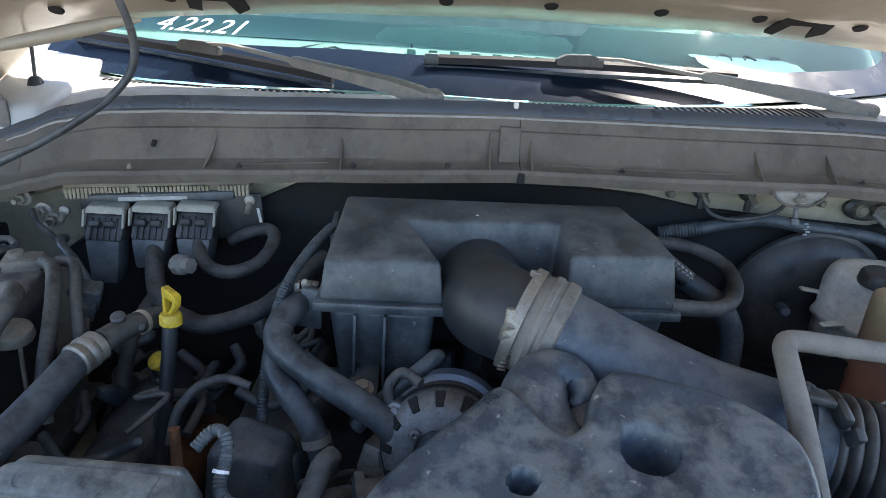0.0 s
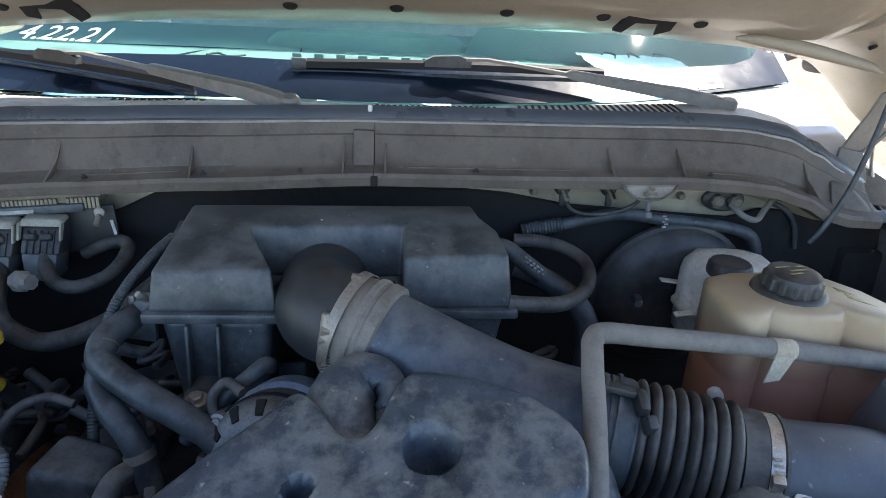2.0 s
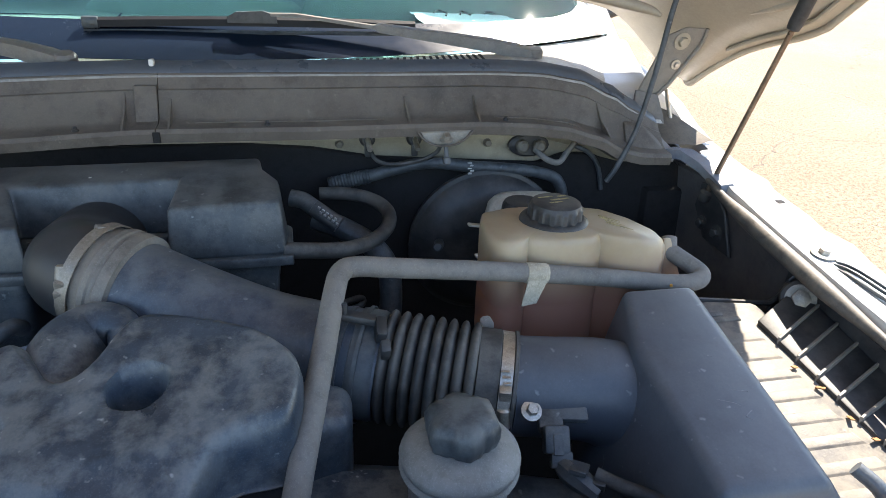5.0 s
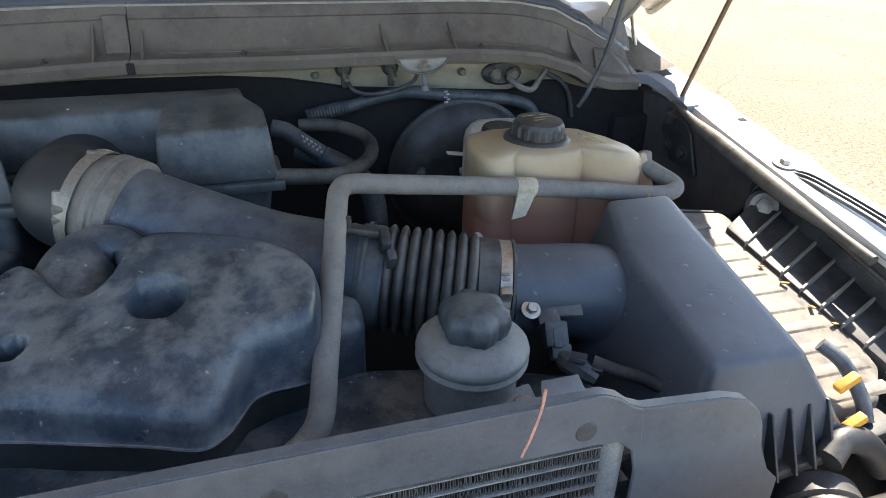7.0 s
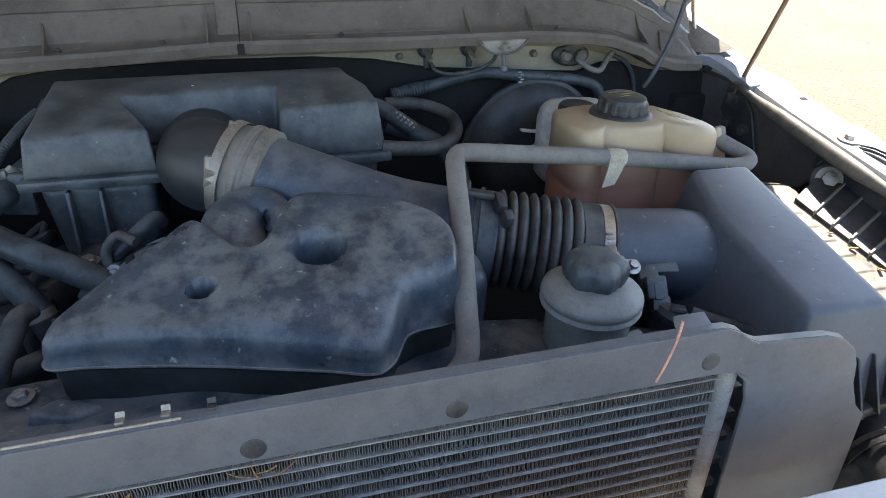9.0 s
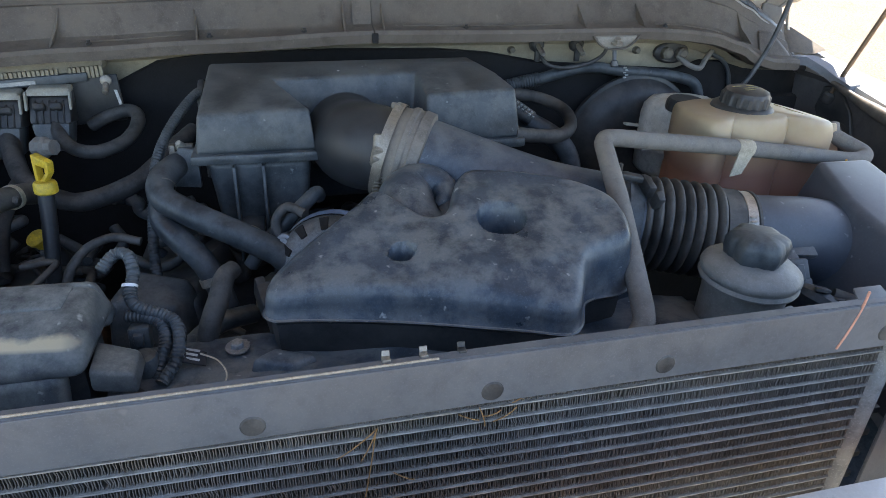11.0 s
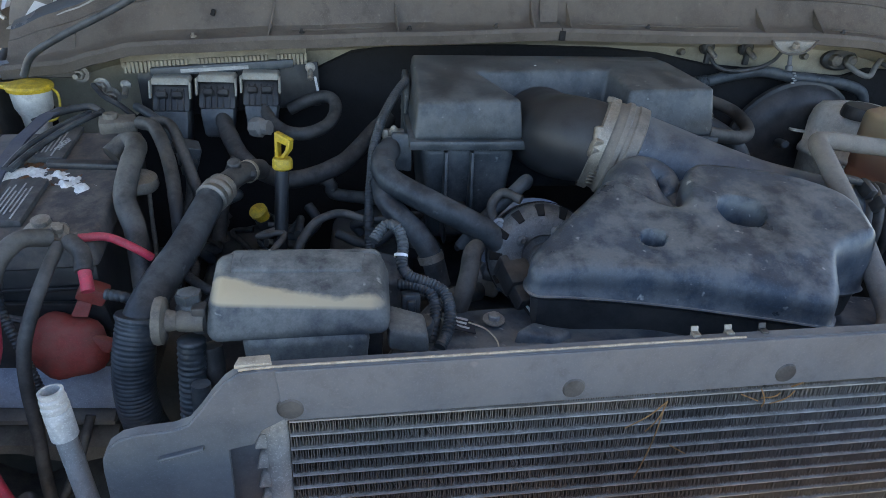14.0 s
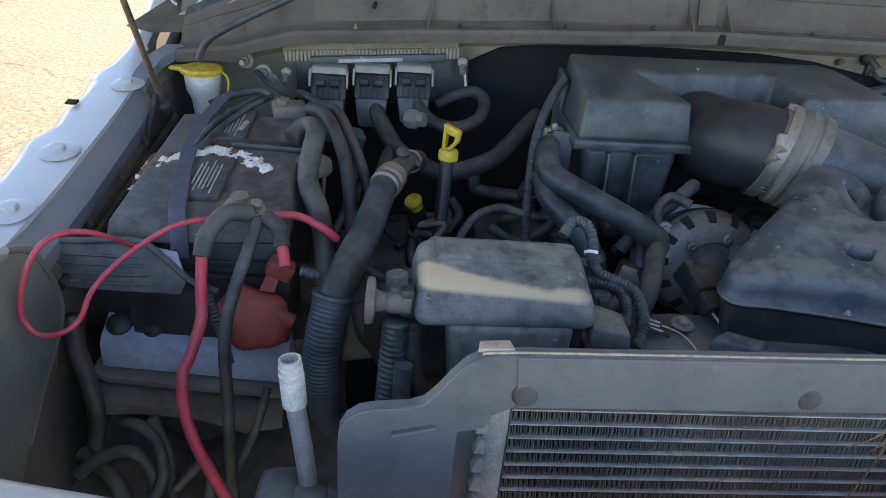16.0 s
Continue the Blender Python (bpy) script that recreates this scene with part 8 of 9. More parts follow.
    for i in range(10):
        x, y = rng.uniform(-0.2, 0.38), rng.uniform(0.6, 0.85)
        part("lump", box((x, y, 1.14 + rng.uniform(-0.02, 0.03)), (rng.uniform(0.03, 0.06), rng.uniform(0.03, 0.06), 0.04), 0.006, 2, (rng.uniform(-20, 20), rng.uniform(-20, 20), rng.uniform(0, 90))), rng.choice((plastic, dull_steel, dark_plastic)), root)
    side = thing("battery_tray", "black ribbed plastic battery tray with a front skirt", "battery tray", (-0.6, 0.5, 1.1))
    part("shelf", prism([(-0.66, 0.548, 1.05), (-0.43, 0.545, 1.05), (-0.43, 0.80, 1.08), (-0.66, 0.80, 1.08)], [(-0.66, 0.548, 1.085), (-0.43, 0.545, 1.085), (-0.43, 0.80, 1.11), (-0.66, 0.80, 1.11)], 0.004), dark_plastic, side)
    face = [(-0.708, 1.190), (-0.640, 1.186), (-0.556, 1.184), (-0.550, 1.198), (-0.582, 1.226), (-0.600, 1.234), (-0.700, 1.228)]
    part("skirt", prism([(x, 0.478 + (z - 1.19) * 0.45, z) for x, z in face], [(x, 0.488 + (z - 1.19) * 0.45, z) for x, z in face], 0.003), tray_mat, side)
    for k in range(4):
        z = 1.196 + 0.0085 * k
        y = 0.4765 + (z - 1.19) * 0.45
        part("ridge", tube([(-0.698, y, z), (-0.66, y - 0.0006, z - 0.001), (-0.59 - 0.006 * k, y - 0.0004, z - 0.002), (-0.58 - 0.006 * k, y + 0.004, z - 0.002)], 0.0016, 6, 3), tray_mat, side)
    part("shelf_edge", tube([(-0.708, 0.497, 1.229), (-0.66, 0.496, 1.233), (-0.60, 0.495, 1.236), (-0.575, 0.490, 1.222), (-0.545, 0.484, 1.196), (-0.52, 0.484, 1.186)], 0.0035, 8), tray_mat, side)
    part("front_wall", hexa([(-0.70, 0.540, 1.10), (-0.45, 0.540, 1.085), (-0.45, 0.548, 1.085), (-0.70, 0.548, 1.10), (-0.70, 0.502, 1.200), (-0.45, 0.504, 1.19), (-0.45, 0.512, 1.19), (-0.70, 0.510, 1.200)], 0.003), dark_plastic, side)
    part("lower_wall", box((-0.57, 0.615, 1.00), (0.34, 0.01, 0.30), 0.003), dark_plastic, side)
    part("white_sheet", hexa([(-0.592, 0.492, 1.214), (-0.552, 0.484, 1.196), (-0.552, 0.486, 1.196), (-0.592, 0.494, 1.214), (-0.600, 0.500, 1.228), (-0.560, 0.492, 1.226), (-0.560, 0.494, 1.226), (-0.600, 0.502, 1.228)], 0), blue_bracket, side, "pale blue plastic sheet")
    rail = thing("frame_bracket", "pale blue painted bracket with two rubber bumps", "bracket", (-0.55, 0.51, 1.06))
    sect = lambda x, d: [(x, 0.496, 1.074 - d), (x, 0.497, 1.100 - d), (x, 0.503, 1.108 - d), (x, 0.536, 1.126 - d), (x, 0.546, 1.120 - d), (x, 0.546, 1.074 - d)]
    part("beam", rings([sect(x, d) for x, d in ((-0.660, -0.002), (-0.652, 0.0), (-0.60, 0.004), (-0.54, 0.010), (-0.470, 0.016), (-0.455, 0.018))]), blue_bracket, rail)
    for x, r in ((-0.645, 0.014), (-0.608, 0.012)):
        part("rubber_bump", lathe([(r, -0.002), (r, 0.004), (r * 0.65, 0.009), (0.002, 0.010)], (x, 0.519, 1.1155 - (x + 0.645) * 0.09), (0, -0.5, 0.87), 18), dark_plastic, rail)
    part("slot", box((-0.577, 0.518, 1.112), (0.007, 0.010, 0.002), 0.0005, 1, (28, 0, 0)), shield, rail)
    part("lower_lip", rings([[(x, 0.486, 1.062 - d), (x, 0.486, 1.068 - d), (x, 0.498, 1.073 - d), (x, 0.530, 1.073 - d), (x, 0.530, 1.062 - d)] for x, d in ((-0.668, -0.006), (-0.655, 0.002), (-0.58, 0.010), (-0.46, 0.020))]), shield_paint, rail, "dusty dark lower flange")
    part("mud_ledge", rings([[(x, 0.470 + 0.01 * math.sin(x * 40), 1.030 - d), (x, 0.472, 1.044 - d), (x, 0.50, 1.052 - d), (x, 0.53, 1.030 - d)] for x, d in ((-0.67, -0.004), (-0.62, 0.004), (-0.56, 0.010), (-0.50, 0.018), (-0.46, 0.022))]), mud_mat, rail, "caked mud under the bracket")
    # grille of odd pipes and mud shields deep in the passenger corner
    pit = thing("corner_shield", "dark muddy splash shield in the front corner of the bay", "splash shield", (-0.55, 0.35, 0.9))
    bm = bmesh.new()
    g = []
    for j in range(13):
        row = []
        for i in range(17):
            x, y = -0.72 + 0.34 * i / 16, 0.22 + 0.32 * j / 12
            z = 0.93 + 0.10 * abs((x + 0.55) / 0.17) ** 2 * 0.6 + 0.03 * noise.noise(Vector((x * 12, y * 12, 0)))
            row.append(bm.verts.new((x, y, z)))
        g.append(row)
    for j in range(12):
        for i in range(16):
            bm.faces.new((g[j][i], g[j][i + 1], g[j + 1][i + 1], g[j + 1][i]))
    part("sheet", bm, mud_mat, pit)
    for pts, r in (([(-0.66, 0.42, 1.02), (-0.62, 0.40, 1.0), (-0.60, 0.37, 0.97), (-0.62, 0.34, 0.95)], 0.008), ([(-0.60, 0.46, 1.03), (-0.57, 0.42, 1.0), (-0.56, 0.38, 0.97), (-0.57, 0.34, 0.95)], 0.007), ([(-0.668, 0.470, 1.16), (-0.664, 0.462, 1.12), (-0.655, 0.455, 1.07), (-0.650, 0.44, 1.03), (-0.655, 0.42, 1.0)], 0.009), ([(-0.63, 0.44, 1.04), (-0.60, 0.425, 1.055), (-0.575, 0.41, 1.045), (-0.565, 0.39, 1.02), (-0.575, 0.37, 1.0), (-0.60, 0.36, 0.985)], 0.006), ([(-0.655, 0.40, 1.01), (-0.625, 0.40, 1.035), (-0.595, 0.40, 1.04), (-0.575, 0.39, 1.01), (-0.58, 0.37, 0.98)], 0.007), ([(-0.47, 0.46, 1.08), (-0.478, 0.44, 1.05), (-0.49, 0.42, 1.02), (-0.51, 0.40, 0.99), (-0.53, 0.38, 0.96)], 0.005), ([(-0.56, 0.40, 0.99), (-0.53, 0.42, 1.01), (-0.52, 0.38, 0.99), (-0.54, 0.34, 0.95)], 0.006)):
        part("hose", tube(pts, r, 12), rubber_dusty, pit)


tray_mat = surface("dusty_tray_plastic", (0.060, 0.060, 0.066), 0.5, dust=(0.21, 0.19, 0.18), dusty=0.6, size=20)
mud_mat = surface("muddy_plastic", (0.10, 0.092, 0.08), 0.85, dust=(0.27, 0.24, 0.20), dusty=0.6, size=12)
engine()


def front_pieces():
    tube_ob = thing("filler_tube", "pale grey filler tube with a stepped open mouth", "filler tube", (-0.395, 0.27, 1.1), moved=(-0.006, 0.002, -0.009))
    ax = Vector((-0.07, 0.06, 1)).normalized()
    c = Vector((-0.402, 0.283, 1.232))
    bm = lathe([(0.0094, -0.012), (0.0094, 0.010), (0.0084, 0.0115), (0.0094, 0.013), (0.0094, 0.016), (0.0080, 0.0175), (0.0090, 0.019), (0.0090, 0.022), (0.0078, 0.0235), (0.0084, 0.025), (0.0084, 0.0285), (0.0064, 0.0285), (0.0062, 0.012), (0.0008, 0.012)], c, ax, 28)
    part("mouth", bm, filler_mat, tube_ob)
    part("stem", tube([tuple(c - ax * 0.012), (-0.396, 0.276, 1.19), (-0.391, 0.272, 1.14), (-0.385, 0.27, 1.05)], 0.0074, 18), filler_mat2, tube_ob)
    hl = thing("headlamp_back", "dark grey back shell and cap of the headlamp", "headlamp", (-0.42, 0.25, 1.1))
    part("shell", prism([(-0.44, 0.235, 1.08), (-0.38, 0.235, 1.08), (-0.38, 0.30, 1.08), (-0.44, 0.30, 1.08)], [(-0.437, 0.24, 1.148), (-0.410, 0.24, 1.150), (-0.405, 0.29, 1.146), (-0.437, 0.29, 1.144)], 0.010, 3), plastic, hl)
    part("neck", lathe([(0.018, 0), (0.018, 0.03), (0.021, 0.032), (0.021, 0.040)], (-0.412, 0.262, 1.125), (1, 0, 0), 24), plastic, hl)
    p = thing("inner_panel", "grey-green painted inner panel by the passenger fender", "panel", (-0.67, 0.3, 1.0))
    part("sheet", plate([(0.15, 1.262), (0.40, 1.268), (0.432, 1.250), (0.455, 1.195), (0.448, 1.165), (0.40, 1.125), (0.36, 1.09), (0.33, 1.06), (0.30, 0.95), (0.15, 0.95)], "x", -0.672, -0.664, 0.002), inner_mat, p)
    part("edge", tube([(-0.668, 0.40, 1.270), (-0.668, 0.434, 1.251), (-0.668, 0.457, 1.195), (-0.668, 0.449, 1.163), (-0.668, 0.40, 1.123), (-0.668, 0.36, 1.088)], 0.004, 8), inner_mat, p)
    front = thing("header_panel", "white painted header panel across the truck's nose", "header panel", (MID, 0.13, 1.1))
    pts = [[(x, 0.165, 1.10), (x, 0.160, 1.192 + dz), (x, 0.150, 1.206 + dz), (x, 0.130, 1.208 + dz), (x, 0.105, 1.198 + dz), (x, 0.08, 1.15), (x, 0.08, 1.10)] for x, dz in ((-0.62, -0.02), (-0.45, -0.006), (-0.2, 0), (0.15, 0.0), (0.5, 0), (0.74, -0.006), (0.90, -0.03))]
    part("bar", rings(pts), paint, front)
    corner = thing("fender_nose", "pale blue-white fender nose in front of the bay", "fender nose", (-0.58, 0.18, 1.1))
    part("skin", prism([(-0.66, 0.10, 1.0), (-0.47, 0.12, 1.0), (-0.47, 0.20, 1.0), (-0.66, 0.21, 1.0)], [(-0.66, 0.12, 1.236), (-0.50, 0.14, 1.214), (-0.495, 0.202, 1.208), (-0.66, 0.212, 1.236)], 0.014, 4), paint, corner)
    h = thing("headlamp_back", "black headlamp housing with a round back cap", "headlamp", (0.77, 0.23, 1.1))
    part("shell", prism([(0.715, 0.19, 0.95), (1.03, 0.19, 0.95), (1.03, 0.265, 0.95), (0.715, 0.265, 0.95)], [(0.722, 0.200, 1.092), (1.02, 0.205, 1.085), (1.02, 0.262, 1.085), (0.722, 0.258, 1.092)], 0.012, 3), dark_plastic, h)
    part("cap", lathe([(0.046, -0.05), (0.046, 0), (0.050, 0.003), (0.050, 0.022), (0.044, 0.028), (0.002, 0.030)], (0.780, 0.245, 1.088), (0.35, 1, 0.15), 36), dark_plastic, h)
    part("cap_rim", band((0.777, 0.236, 1.0865), (0.35, 1, 0.15), 0.0505, 0.006, 0.002), dark_plastic, h)
    part("cable_boot", tube([(0.79, 0.262, 1.150), (0.815, 0.272, 1.160), (0.845, 0.270, 1.150), (0.87, 0.26, 1.12)], 0.014, 14), dark_plastic, h)


# mouth toned paler than the stem for the sun on it
filler_mat = surface("sunlit_mouth_grey", (0.48, 0.48, 0.47), 0.45, dust=DUST, dusty=0.3, size=30)
filler_mat2 = surface("grey_tube_paint", (0.24, 0.245, 0.25), 0.45, dust=DUST, dusty=0.4, size=30)
inner_mat = surface("inner_panel_paint", (0.13, 0.135, 0.12), 0.5, dust=TAN_DUST, dusty=0.4, size=10)
front_pieces()


# ---- driver's side hoses, struts, cab ----


def firewall_bits():
    for x in (0.449, 0.525):
        root = thing("wall_stud", "threaded steel stud in a rubber grommet on the firewall", "stud", (x, 0.94, 1.38), "firewall studs")
        part("grommet", lathe([(0.013, 0), (0.013, 0.008), (0.009, 0.012)], (x, 0.974, 1.398), (0, -1, 0), 20), dark_plastic, root)
        part("stud", lathe([(0.0045, 0), (0.0045, 0.030), (0.0035, 0.032)], (x, 0.968, 1.399), (0.05, -0.85, -0.4), 12), steel, root)
        part("clip", box((x, 0.962, 1.380), (0.010, 0.008, 0.020), 0.002), dark_plastic, root)
    for x, z in ((0.607, 1.396), (0.652, 1.386), (0.405, 1.388)):
        solo("wall_bolt", bolt((x, 0.981, z), (0, -1, 0), 0.006, 0.010, 1.2), knob_mat, "small bolt on the firewall", "bolt", "firewall studs")
    g = thing("wall_grommet", "oval black wiring grommet with two cable ends", "grommet", (0.71, 0.95, 1.37), moved=(0.012, 0.026, 0.004))
    part("plate", lathe([(0.001, 0), (0.034, 0.0), (0.036, 0.003), (0.036, 0.010), (0.030, 0.013), (0.001, 0.012)], (0.712, 0.956, 1.378), (0, -1, 0), 32, lambda a, h: 1 / math.sqrt(math.cos(a) ** 2 + (math.sin(a) / 0.55) ** 2)), dark_plastic, g)
    for dx in (-0.015, 0.016):
        part("cable_end", lathe([(0.011, 0), (0.011, 0.012), (0.007, 0.016)], (0.712 + dx, 0.945, 1.378), (0, -1, 0), 8), knob_mat, g)
    solo("wall_wire", tube([(0.72, 0.935, 1.375), (0.735, 0.915, 1.362), (0.755, 0.91, 1.358), (0.775, 0.925, 1.372), (0.80, 0.94, 1.392)], 0.005, 12), foam_hose, "grey wire bent out of the grommet", "wire", moved=(0.012, 0.028, 0.002))
    solo("wall_wire", tube([(0.79, 0.94, 1.380), (0.82, 0.935, 1.366), (0.84, 0.935, 1.34), (0.85, 0.935, 1.30)], 0.004, 12), rubber, "dark wire along the firewall", "wire", moved=(0.012, 0.028, 0.002))
    solo("wall_wire", tube([(0.452, 0.935, 1.372), (0.462, 0.915, 1.356), (0.49, 0.905, 1.352), (0.53, 0.905, 1.358), (0.555, 0.900, 1.372), (0.56, 0.89, 1.39)], 0.0032, 10), rubber_dusty, "thin grey tube slung below the cowl", "wire", moved=(0.0, 0.028, 0.012))
    v = thing("vacuum_hose", "black vacuum hose with white print above the brake booster", "hose", (0.63, 0.87, 1.35))
    part("hose", tube([(0.40, 0.950, 1.332), (0.45, 0.948, 1.342), (0.50, 0.946, 1.355), (0.55, 0.946, 1.362), (0.614, 0.948, 1.354), (0.683, 0.948, 1.348), (0.733, 0.948, 1.341), (0.766, 0.946, 1.330), (0.780, 0.944, 1.306), (0.782, 0.942, 1.27)], 0.0100, 16), rubber, v)
    part("ribbed_end", tube([(0.385, 0.951, 1.328), (0.42, 0.950, 1.336), (0.45, 0.948, 1.342)], 0.0125, 16, rib=0.0015, pitch=0.005), rubber, v)
    for i in range(5):
        part("print_bar", box((0.613 + 0.004 * (i % 2), 0.9405 - i * 0.0008, 1.3615 - i * 0.0042), (0.007, 0.002, 0.0028), 0.0003, 1, (-35, 0, 10)), label_white, v)
    l = thing("loop_hose", "dusty black hose looped beside the intake box", "hose", (0.42, 0.8, 1.31))
    part("hose", tube([(0.318, 0.710, 1.318), (0.35, 0.722, 1.310), (0.400, 0.745, 1.300), (0.440, 0.785, 1.296), (0.466, 0.835, 1.298), (0.470, 0.880, 1.306), (0.448, 0.915, 1.314), (0.41, 0.928, 1.320), (0.37, 0.932, 1.320)], 0.0105, 16), rubber_dusty, l)
    big = solo("heater_hose", tube([(0.36, 0.86, 1.305), (0.40, 0.845, 1.292), (0.44, 0.828, 1.270), (0.462, 0.815, 1.240), (0.466, 0.805, 1.20), (0.462, 0.80, 1.14)], 0.017, 18), rubber, "fat black heater hose dropping behind the intake", "hose", "coolant hoses")
    c = thing("sensor_connector", "dark connector wrapped in a shiny printed label", "connector", (0.36, 0.79, 1.32), moved=(0.01, 0.048, -0.012))
    part("body", tube([(0.318, 0.81, 1.350), (0.335, 0.805, 1.347), (0.350, 0.797, 1.338)], 0.0125, 14), plastic, c)
    part("wrap", tube([(0.350, 0.797, 1.338), (0.367, 0.788, 1.327), (0.384, 0.780, 1.316)], 0.0125, 14), label_dark, c)
    for i in range(5):
        for j in range(2):
            part("print_bar", box((0.357 + i * 0.0055 + 0.002 * j, 0.779 - 0.0025 * i - 0.001 * j, 1.3435 - 0.0035 * i - 0.007 * j), (0.004, 0.002, 0.0045), 0.0003, 1, (30, 30, -25)), label_white, c)
    d = solo("washer_line", tube([(0.930, 0.90, 1.68), (0.914, 0.902, 1.611), (0.904, 0.900, 1.55), (0.894, 0.897, 1.496), (0.876, 0.895, 1.42), (0.852, 0.896, 1.362), (0.838, 0.90, 1.335)], 0.0045, 10), rubber, "thin black washer line running up to the hood", "washer line", "washer lines")
    solo("washer_line", tube([(-0.385, 0.835, 1.68), (-0.368, 0.840, 1.63), (-0.360, 0.850, 1.585), (-0.366, 0.852, 1.545), (-0.395, 0.845, 1.508), (-0.44, 0.84, 1.475), (-0.50, 0.845, 1.440), (-0.57, 0.86, 1.405), (-0.62, 0.87, 1.375), (-0.64, 0.875, 1.345)], 0.0050, 10), rubber, "thin black washer line drooping from the hood", "washer line", "washer lines")


firewall_bits()


def gas_strut(name, foot, joint, top, label):
    root = thing(name, label, "gas strut", foot, "hood struts")
    f, j, t = Vector(foot), Vector(joint), Vector(top)
    part("rod", tube([foot, tuple((f + j) / 2), joint], 0.0042, 12), strut_rod, root, "bronze-grey steel rod")
    part("cylinder", lathe([(0.006, -0.012), (0.009, -0.010), (0.0105, 0.0), (0.0105, (t - j).length)], joint, t - j, 20), dark_plastic, root)
    part("ball_socket", lathe([(0.008, -0.004), (0.011, 0.0), (0.011, 0.012), (0.006, 0.016)], f, j - f, 16), dark_plastic, root)
    sx = 1 if foot[0] > 0 else -1
    part("foot_bracket", join(plate([(f.y - 0.085, f.z - 0.075), (f.y - 0.01, f.z - 0.068), (f.y + 0.028, f.z - 0.02), (f.y + 0.020, f.z + 0.022), (f.y - 0.015, f.z + 0.030), (f.y - 0.055, f.z - 0.01)], "x", f.x + sx * 0.004, f.x + sx * 0.010, 0.002), bolt((f.x + sx * 0.003, f.y - 0.045, f.z - 0.045), (-sx, -0.2, 0), 0.008, 0.008), bolt((f.x + sx * 0.003, f.y - 0.002, f.z - 0.042), (-sx, -0.2, 0), 0.007, 0.008)), dark_plastic, root)


strut_rod = surface("strut_rod_steel", (0.20, 0.15, 0.11), 0.35, metal=0.7, size=40)
gas_strut("gas_strut", (1.000, 0.862, 1.312), (1.032, 0.779, 1.594), (1.046, 0.742, 1.72), "black gas strut with a thin rod holding the hood up")
gas_strut("gas_strut", (-0.668, 0.800, 1.284), (-0.700, 0.715, 1.566), (-0.714, 0.678, 1.69), "black gas strut on the passenger side holding the hood up")


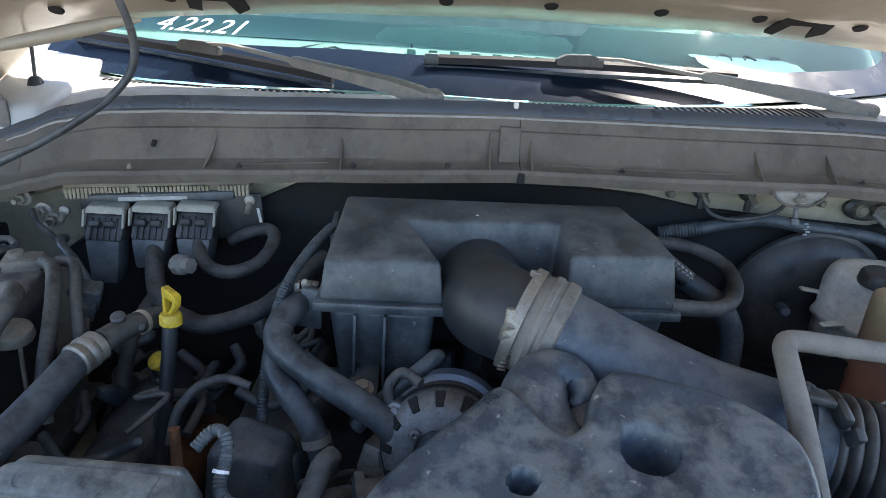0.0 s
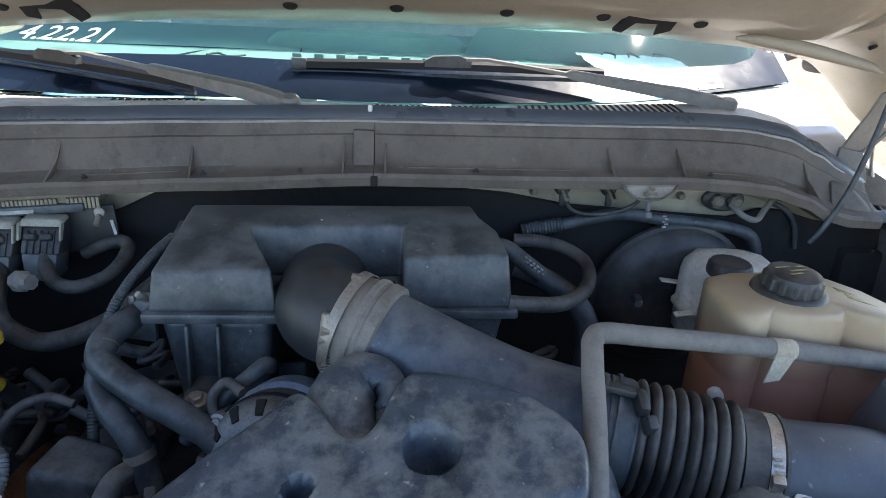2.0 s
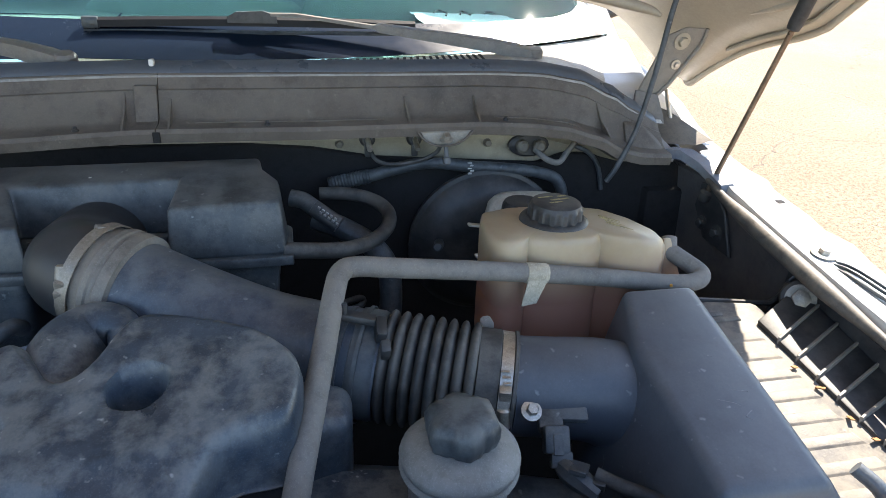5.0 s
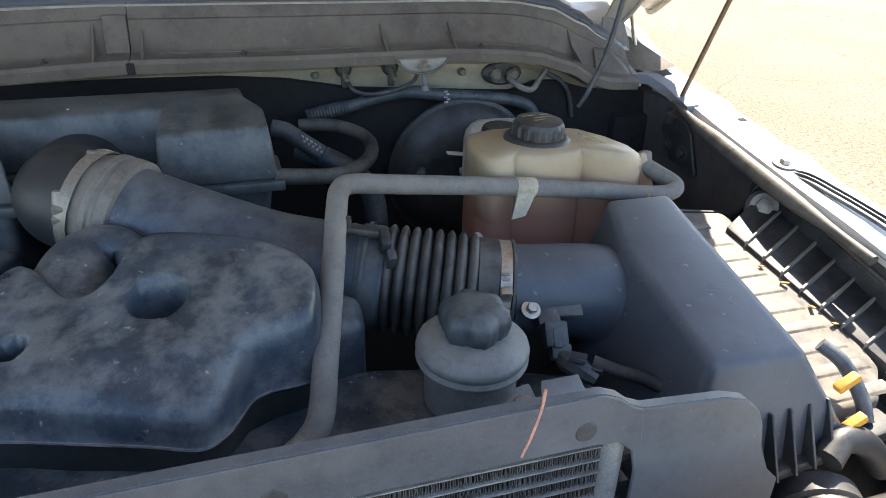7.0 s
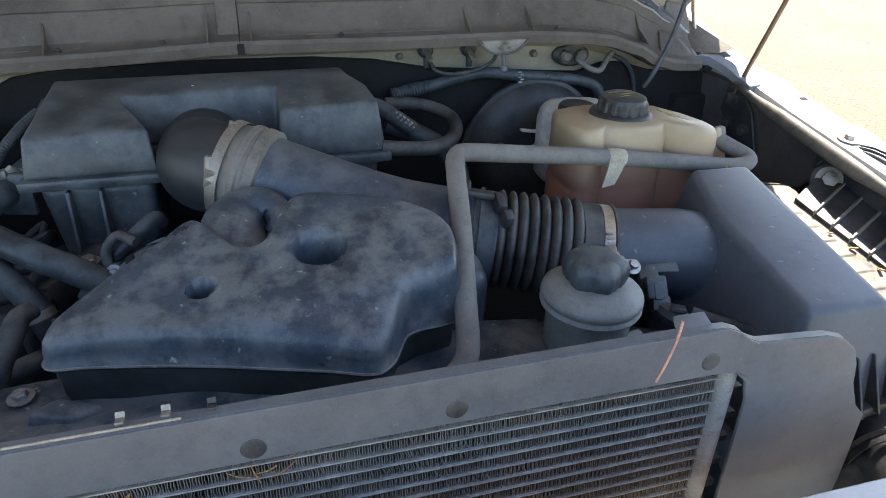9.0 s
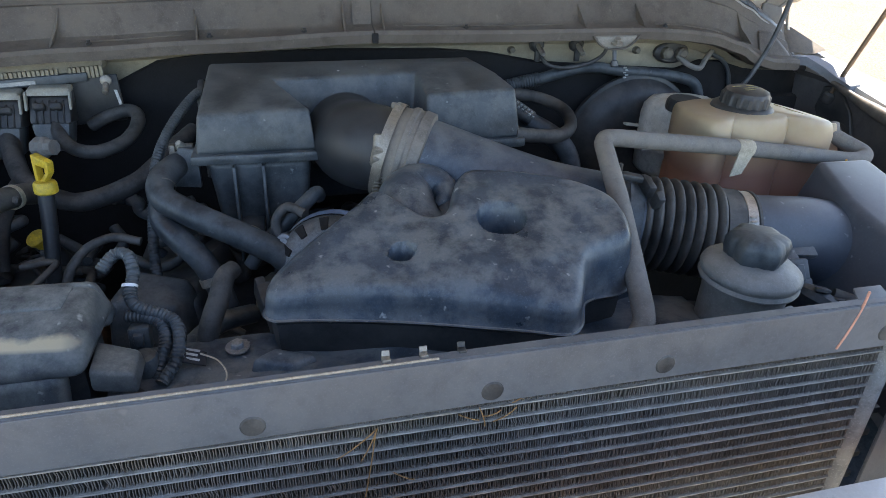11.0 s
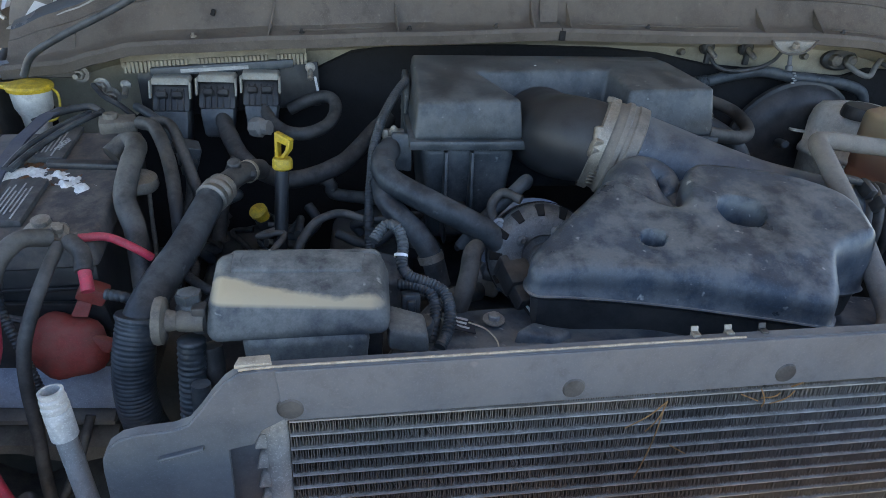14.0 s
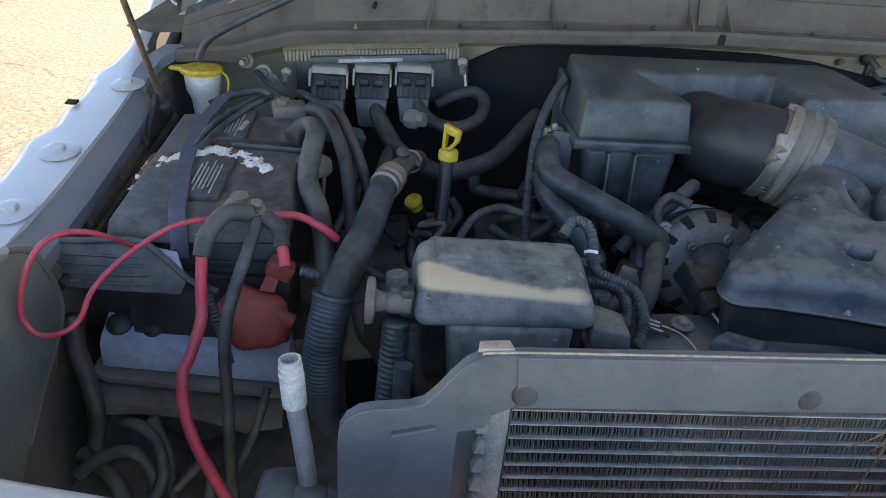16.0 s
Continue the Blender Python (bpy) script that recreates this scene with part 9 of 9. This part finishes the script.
def cab():
    root = thing("truck_cab", "white pickup cab with roof, pillars and doors", "truck cab", (MID, 2.0, 0.6))
    part("roof", hexa([(-0.62, 1.74, 2.035), (0.91, 1.74, 2.035), (0.91, 3.1, 2.05), (-0.62, 3.1, 2.05), (-0.60, 1.76, 2.075), (0.89, 1.76, 2.075), (0.88, 3.08, 2.09), (-0.59, 3.08, 2.09)], 0.015, 3), paint, root)
    for s in (1, -1):
        X = lambda d: MID + s * d
        part("front_pillar", hexa([(X(0.86), 1.30, 1.50), (X(0.93), 1.34, 1.50), (X(0.93), 1.42, 1.50), (X(0.86), 1.38, 1.50), (X(0.72), 1.72, 2.05), (X(0.77), 1.74, 2.05), (X(0.77), 1.82, 2.05), (X(0.72), 1.80, 2.05)], 0.01, 3), paint, root)
        part("rear_pillar", hexa([(X(0.86), 2.60, 1.50), (X(0.93), 2.60, 1.50), (X(0.93), 2.75, 1.50), (X(0.86), 2.75, 1.50), (X(0.72), 2.60, 2.05), (X(0.77), 2.60, 2.05), (X(0.77), 2.75, 2.05), (X(0.72), 2.75, 2.05)], 0.01, 3), paint, root)
        part("door", hexa([(X(0.90), 1.38, 0.55), (X(0.99), 1.38, 0.55), (X(0.99), 3.1, 0.55), (X(0.90), 3.1, 0.55), (X(0.88), 1.38, 1.50), (X(0.94), 1.38, 1.50), (X(0.94), 3.1, 1.50), (X(0.88), 3.1, 1.50)], 0.015, 3), paint, root)
        m = part("mirror", prism([(X(1.06), 1.52, 1.55), (X(1.22), 1.50, 1.55), (X(1.22), 1.58, 1.55), (X(1.06), 1.60, 1.55)], [(X(1.06), 1.52, 1.82), (X(1.22), 1.50, 1.82), (X(1.22), 1.58, 1.82), (X(1.06), 1.60, 1.82)], 0.02, 3), dark_plastic, root)
        part("mirror_arm", tube([(X(0.93), 1.50, 1.58), (X(1.0), 1.52, 1.60), (X(1.08), 1.55, 1.62)], 0.015, 10), dark_plastic, m)
    part("back_wall", box((MID, 3.1, 1.05), (1.60, 0.04, 1.0), 0.01), cab_trim, root)
    part("floor_pan", box((MID, 2.2, 0.55), (1.7, 1.9, 0.04), 0.01), dash_mat, root)
    d = thing("dashboard", "pale grey-green dashboard top with vents and seams in full sun", "dashboard", (MID, 1.45, 1.3))
    sec = lambda x: [(x, 1.20 + 0.21 * ((x - MID) / 0.87) ** 2, 1.30), (x, 1.20 + 0.21 * ((x - MID) / 0.87) ** 2, 1.508), (x, 1.30 + 0.15 * ((x - MID) / 0.87) ** 2, 1.520), (x, 1.50, 1.547), (x, 1.66, 1.566), (x, 1.72, 1.592), (x, 1.77, 1.590), (x, 1.78, 1.30)]
    part("top_pad", rings([sec(float(x)) for x in np.linspace(-0.70, 0.99, 24)]), cab_trim, d)
    part("cluster_hood", rings([[(0.12 + 0.24 * math.cos(a) * k, 1.62 + 0.07 * math.sin(a) * k, 1.548 + h) for a in np.linspace(0, 2 * math.pi, 24, endpoint=False)] for k, h in ((1.05, 0.0), (1.0, 0.022), (0.9, 0.040), (0.6, 0.050), (0.2, 0.053))]), cab_trim, d, "low oval hood")
    part("cluster_hood", rings([[(0.725 + 0.36 * math.cos(a) * k, 1.60 + 0.075 * math.sin(a) * k, 1.550 + h) for a in np.linspace(0, 2 * math.pi, 28, endpoint=False)] for k, h in ((1.05, 0.0), (1.0, 0.040), (0.94, 0.068), (0.70, 0.080), (0.2, 0.083))]), cab_trim, d, "long rounded hood over the gauges")
    for x in np.linspace(-0.03, 0.30, 8):
        part("vent", box((float(x), 1.46, 1.545), (0.020, 0.020, 0.014), 0.003, 2), cab_trim, d)
    for x0, y0, x1, y1 in ((-0.55, 1.52, -0.02, 1.53), (-0.30, 1.40, -0.22, 1.52), (0.40, 1.56, 0.88, 1.52), (0.44, 1.42, 0.42, 1.56), (0.60, 1.40, 0.575, 1.545), (-0.02, 1.40, -0.04, 1.62)):
        a, b = Vector((x0, y0, 1.522 + (y0 - 1.32) * 0.125)), Vector((x1, y1, 1.522 + (y1 - 1.32) * 0.125))
        part("seam", tube([tuple(a), tuple((a + b) / 2 + Vector((0, 0, 0.002))), tuple(b)], 0.0022, 6), dash_mat, d)
    # dark strokes drawn for the shadow of the glass writing on the dash
    for pts in ([(-0.22, 1.45), (-0.20, 1.47), (-0.17, 1.44), (-0.14, 1.46)], [(0.38, 1.45), (0.36, 1.50), (0.40, 1.52), (0.41, 1.47), (0.45, 1.50)], [(0.50, 1.60), (0.47, 1.64), (0.51, 1.66), (0.54, 1.62), (0.57, 1.65)], [(0.70, 1.58), (0.68, 1.62), (0.73, 1.60), (0.76, 1.63)]):
        part("ink_and_shadow_stroke", tube([(x, y, 1.525 + (y - 1.32) * 0.125) for x, y in pts], 0.0022, 5), ink, d)
    sheet = thing("paper_sheet", "crumpled white paper lying on the dashboard", "paper", (0.72, 1.45, 1.53))
    bm = bmesh.new()
    g = [[bm.verts.new((0.63 + 0.24 * i / 12 - 0.03 * j / 8, 1.395 + 0.12 * j / 8 + 0.03 * i / 12, 1.543 + 0.030 * j / 8 + 0.012 * abs(noise.noise(Vector((i * 0.6, j * 0.6, 3)))))) for i in range(13)] for j in range(9)]
    for j in range(8):
        for i in range(12):
            bm.faces.new((g[j][i], g[j][i + 1], g[j + 1][i + 1], g[j + 1][i]))
    part("sheet", bm, paper, sheet)
    for pts in ([(0.63, 1.47), (0.645, 1.49), (0.66, 1.47), (0.655, 1.45)], [(0.69, 1.46), (0.70, 1.49), (0.715, 1.46)], [(0.75, 1.47), (0.76, 1.49), (0.78, 1.48)]):
        part("ink_and_shadow_stroke", tube([(x + 0.02, y, 1.556 + (y - 1.395) * 0.25) for x, y in pts], 0.002, 5), ink, sheet)
    s = thing("bench_seat", "grey cloth bench seat with headrests", "seat", (MID, 2.2, 0.6))
    part("cushion", box((MID, 2.1, 1.0), (1.5, 0.55, 0.2), 0.05, 4), seat_cloth, s)
    part("backrest", box((MID, 2.45, 1.35), (1.5, 0.18, 0.65), 0.05, 4, (-10, 0, 0)), seat_cloth, s)
    for x in (-0.25, 0.55):
        part("headrest", box((x, 2.52, 1.78), (0.28, 0.12, 0.18), 0.04, 4), seat_cloth, s)
    w = thing("steering_wheel", "black three-spoke steering wheel", "steering wheel", (0.56, 1.85, 1.4))
    c = Vector((0.56, 1.88, 1.36))
    ring_pts = [tuple(c + Vector((math.cos(a), -0.35 * math.sin(a), 0.93 * math.sin(a))) * 0.19) for a in np.linspace(0, 2 * math.pi, 17)]
    part("rim", tube(ring_pts, 0.015, 10, 4), dash_mat, w)
    part("hub", lathe([(0.06, -0.02), (0.07, 0.0), (0.05, 0.03), (0.002, 0.035)], c, (0, 0.93, 0.35), 24), dash_mat, w)
    for a in (0, math.pi, -math.pi / 2):
        part("spoke", tube([tuple(c), tuple(c + Vector((math.cos(a), -0.35 * math.sin(a), 0.93 * math.sin(a))) * 0.18)], 0.014, 8), dash_mat, w)
    an = thing("antenna", "short black antenna on a cone base", "antenna", (-0.64, 1.10, 1.46))
    part("base", lathe([(0.018, -0.01), (0.018, 0.004), (0.010, 0.028), (0.006, 0.032)], (-0.640, 1.10, 1.462), (0, 0, 1), 20), dark_plastic, an)
    part("mast", lathe([(0.003, 0), (0.002, 0.55)], (-0.640, 1.10, 1.49), (-0.02, 0.12, 1), 8), dark_plastic, an)
    body = thing("pickup_bed", "white pickup bed and underbody behind the cab", "truck body", (MID, 4.0, 0.5))
    part("bed", box((MID, 4.3, 0.95), (1.95, 2.2, 0.85), 0.03, 3), paint, body)
    part("bumper", box((MID, -0.02, 0.72), (1.95, 0.16, 0.26), 0.04, 4), paint, body)
    for x in (-0.70, 0.99):
        for y in (0.72, 4.4):
            tyre = part("tyre", lathe([(0.22, -0.13), (0.37, -0.12), (0.40, -0.08), (0.40, 0.08), (0.37, 0.12), (0.22, 0.13)], (x, y, 0.44), (1, 0, 0), 40), rubber, body)
            part("rim", lathe([(0.23, -0.11), (0.20, -0.02), (0.05, 0.0), (0.04, 0.04), (0.20, 0.06), (0.23, 0.11)], (x, y, 0.44), (1, 0, 0), 32), dull_steel, tyre)


cab()
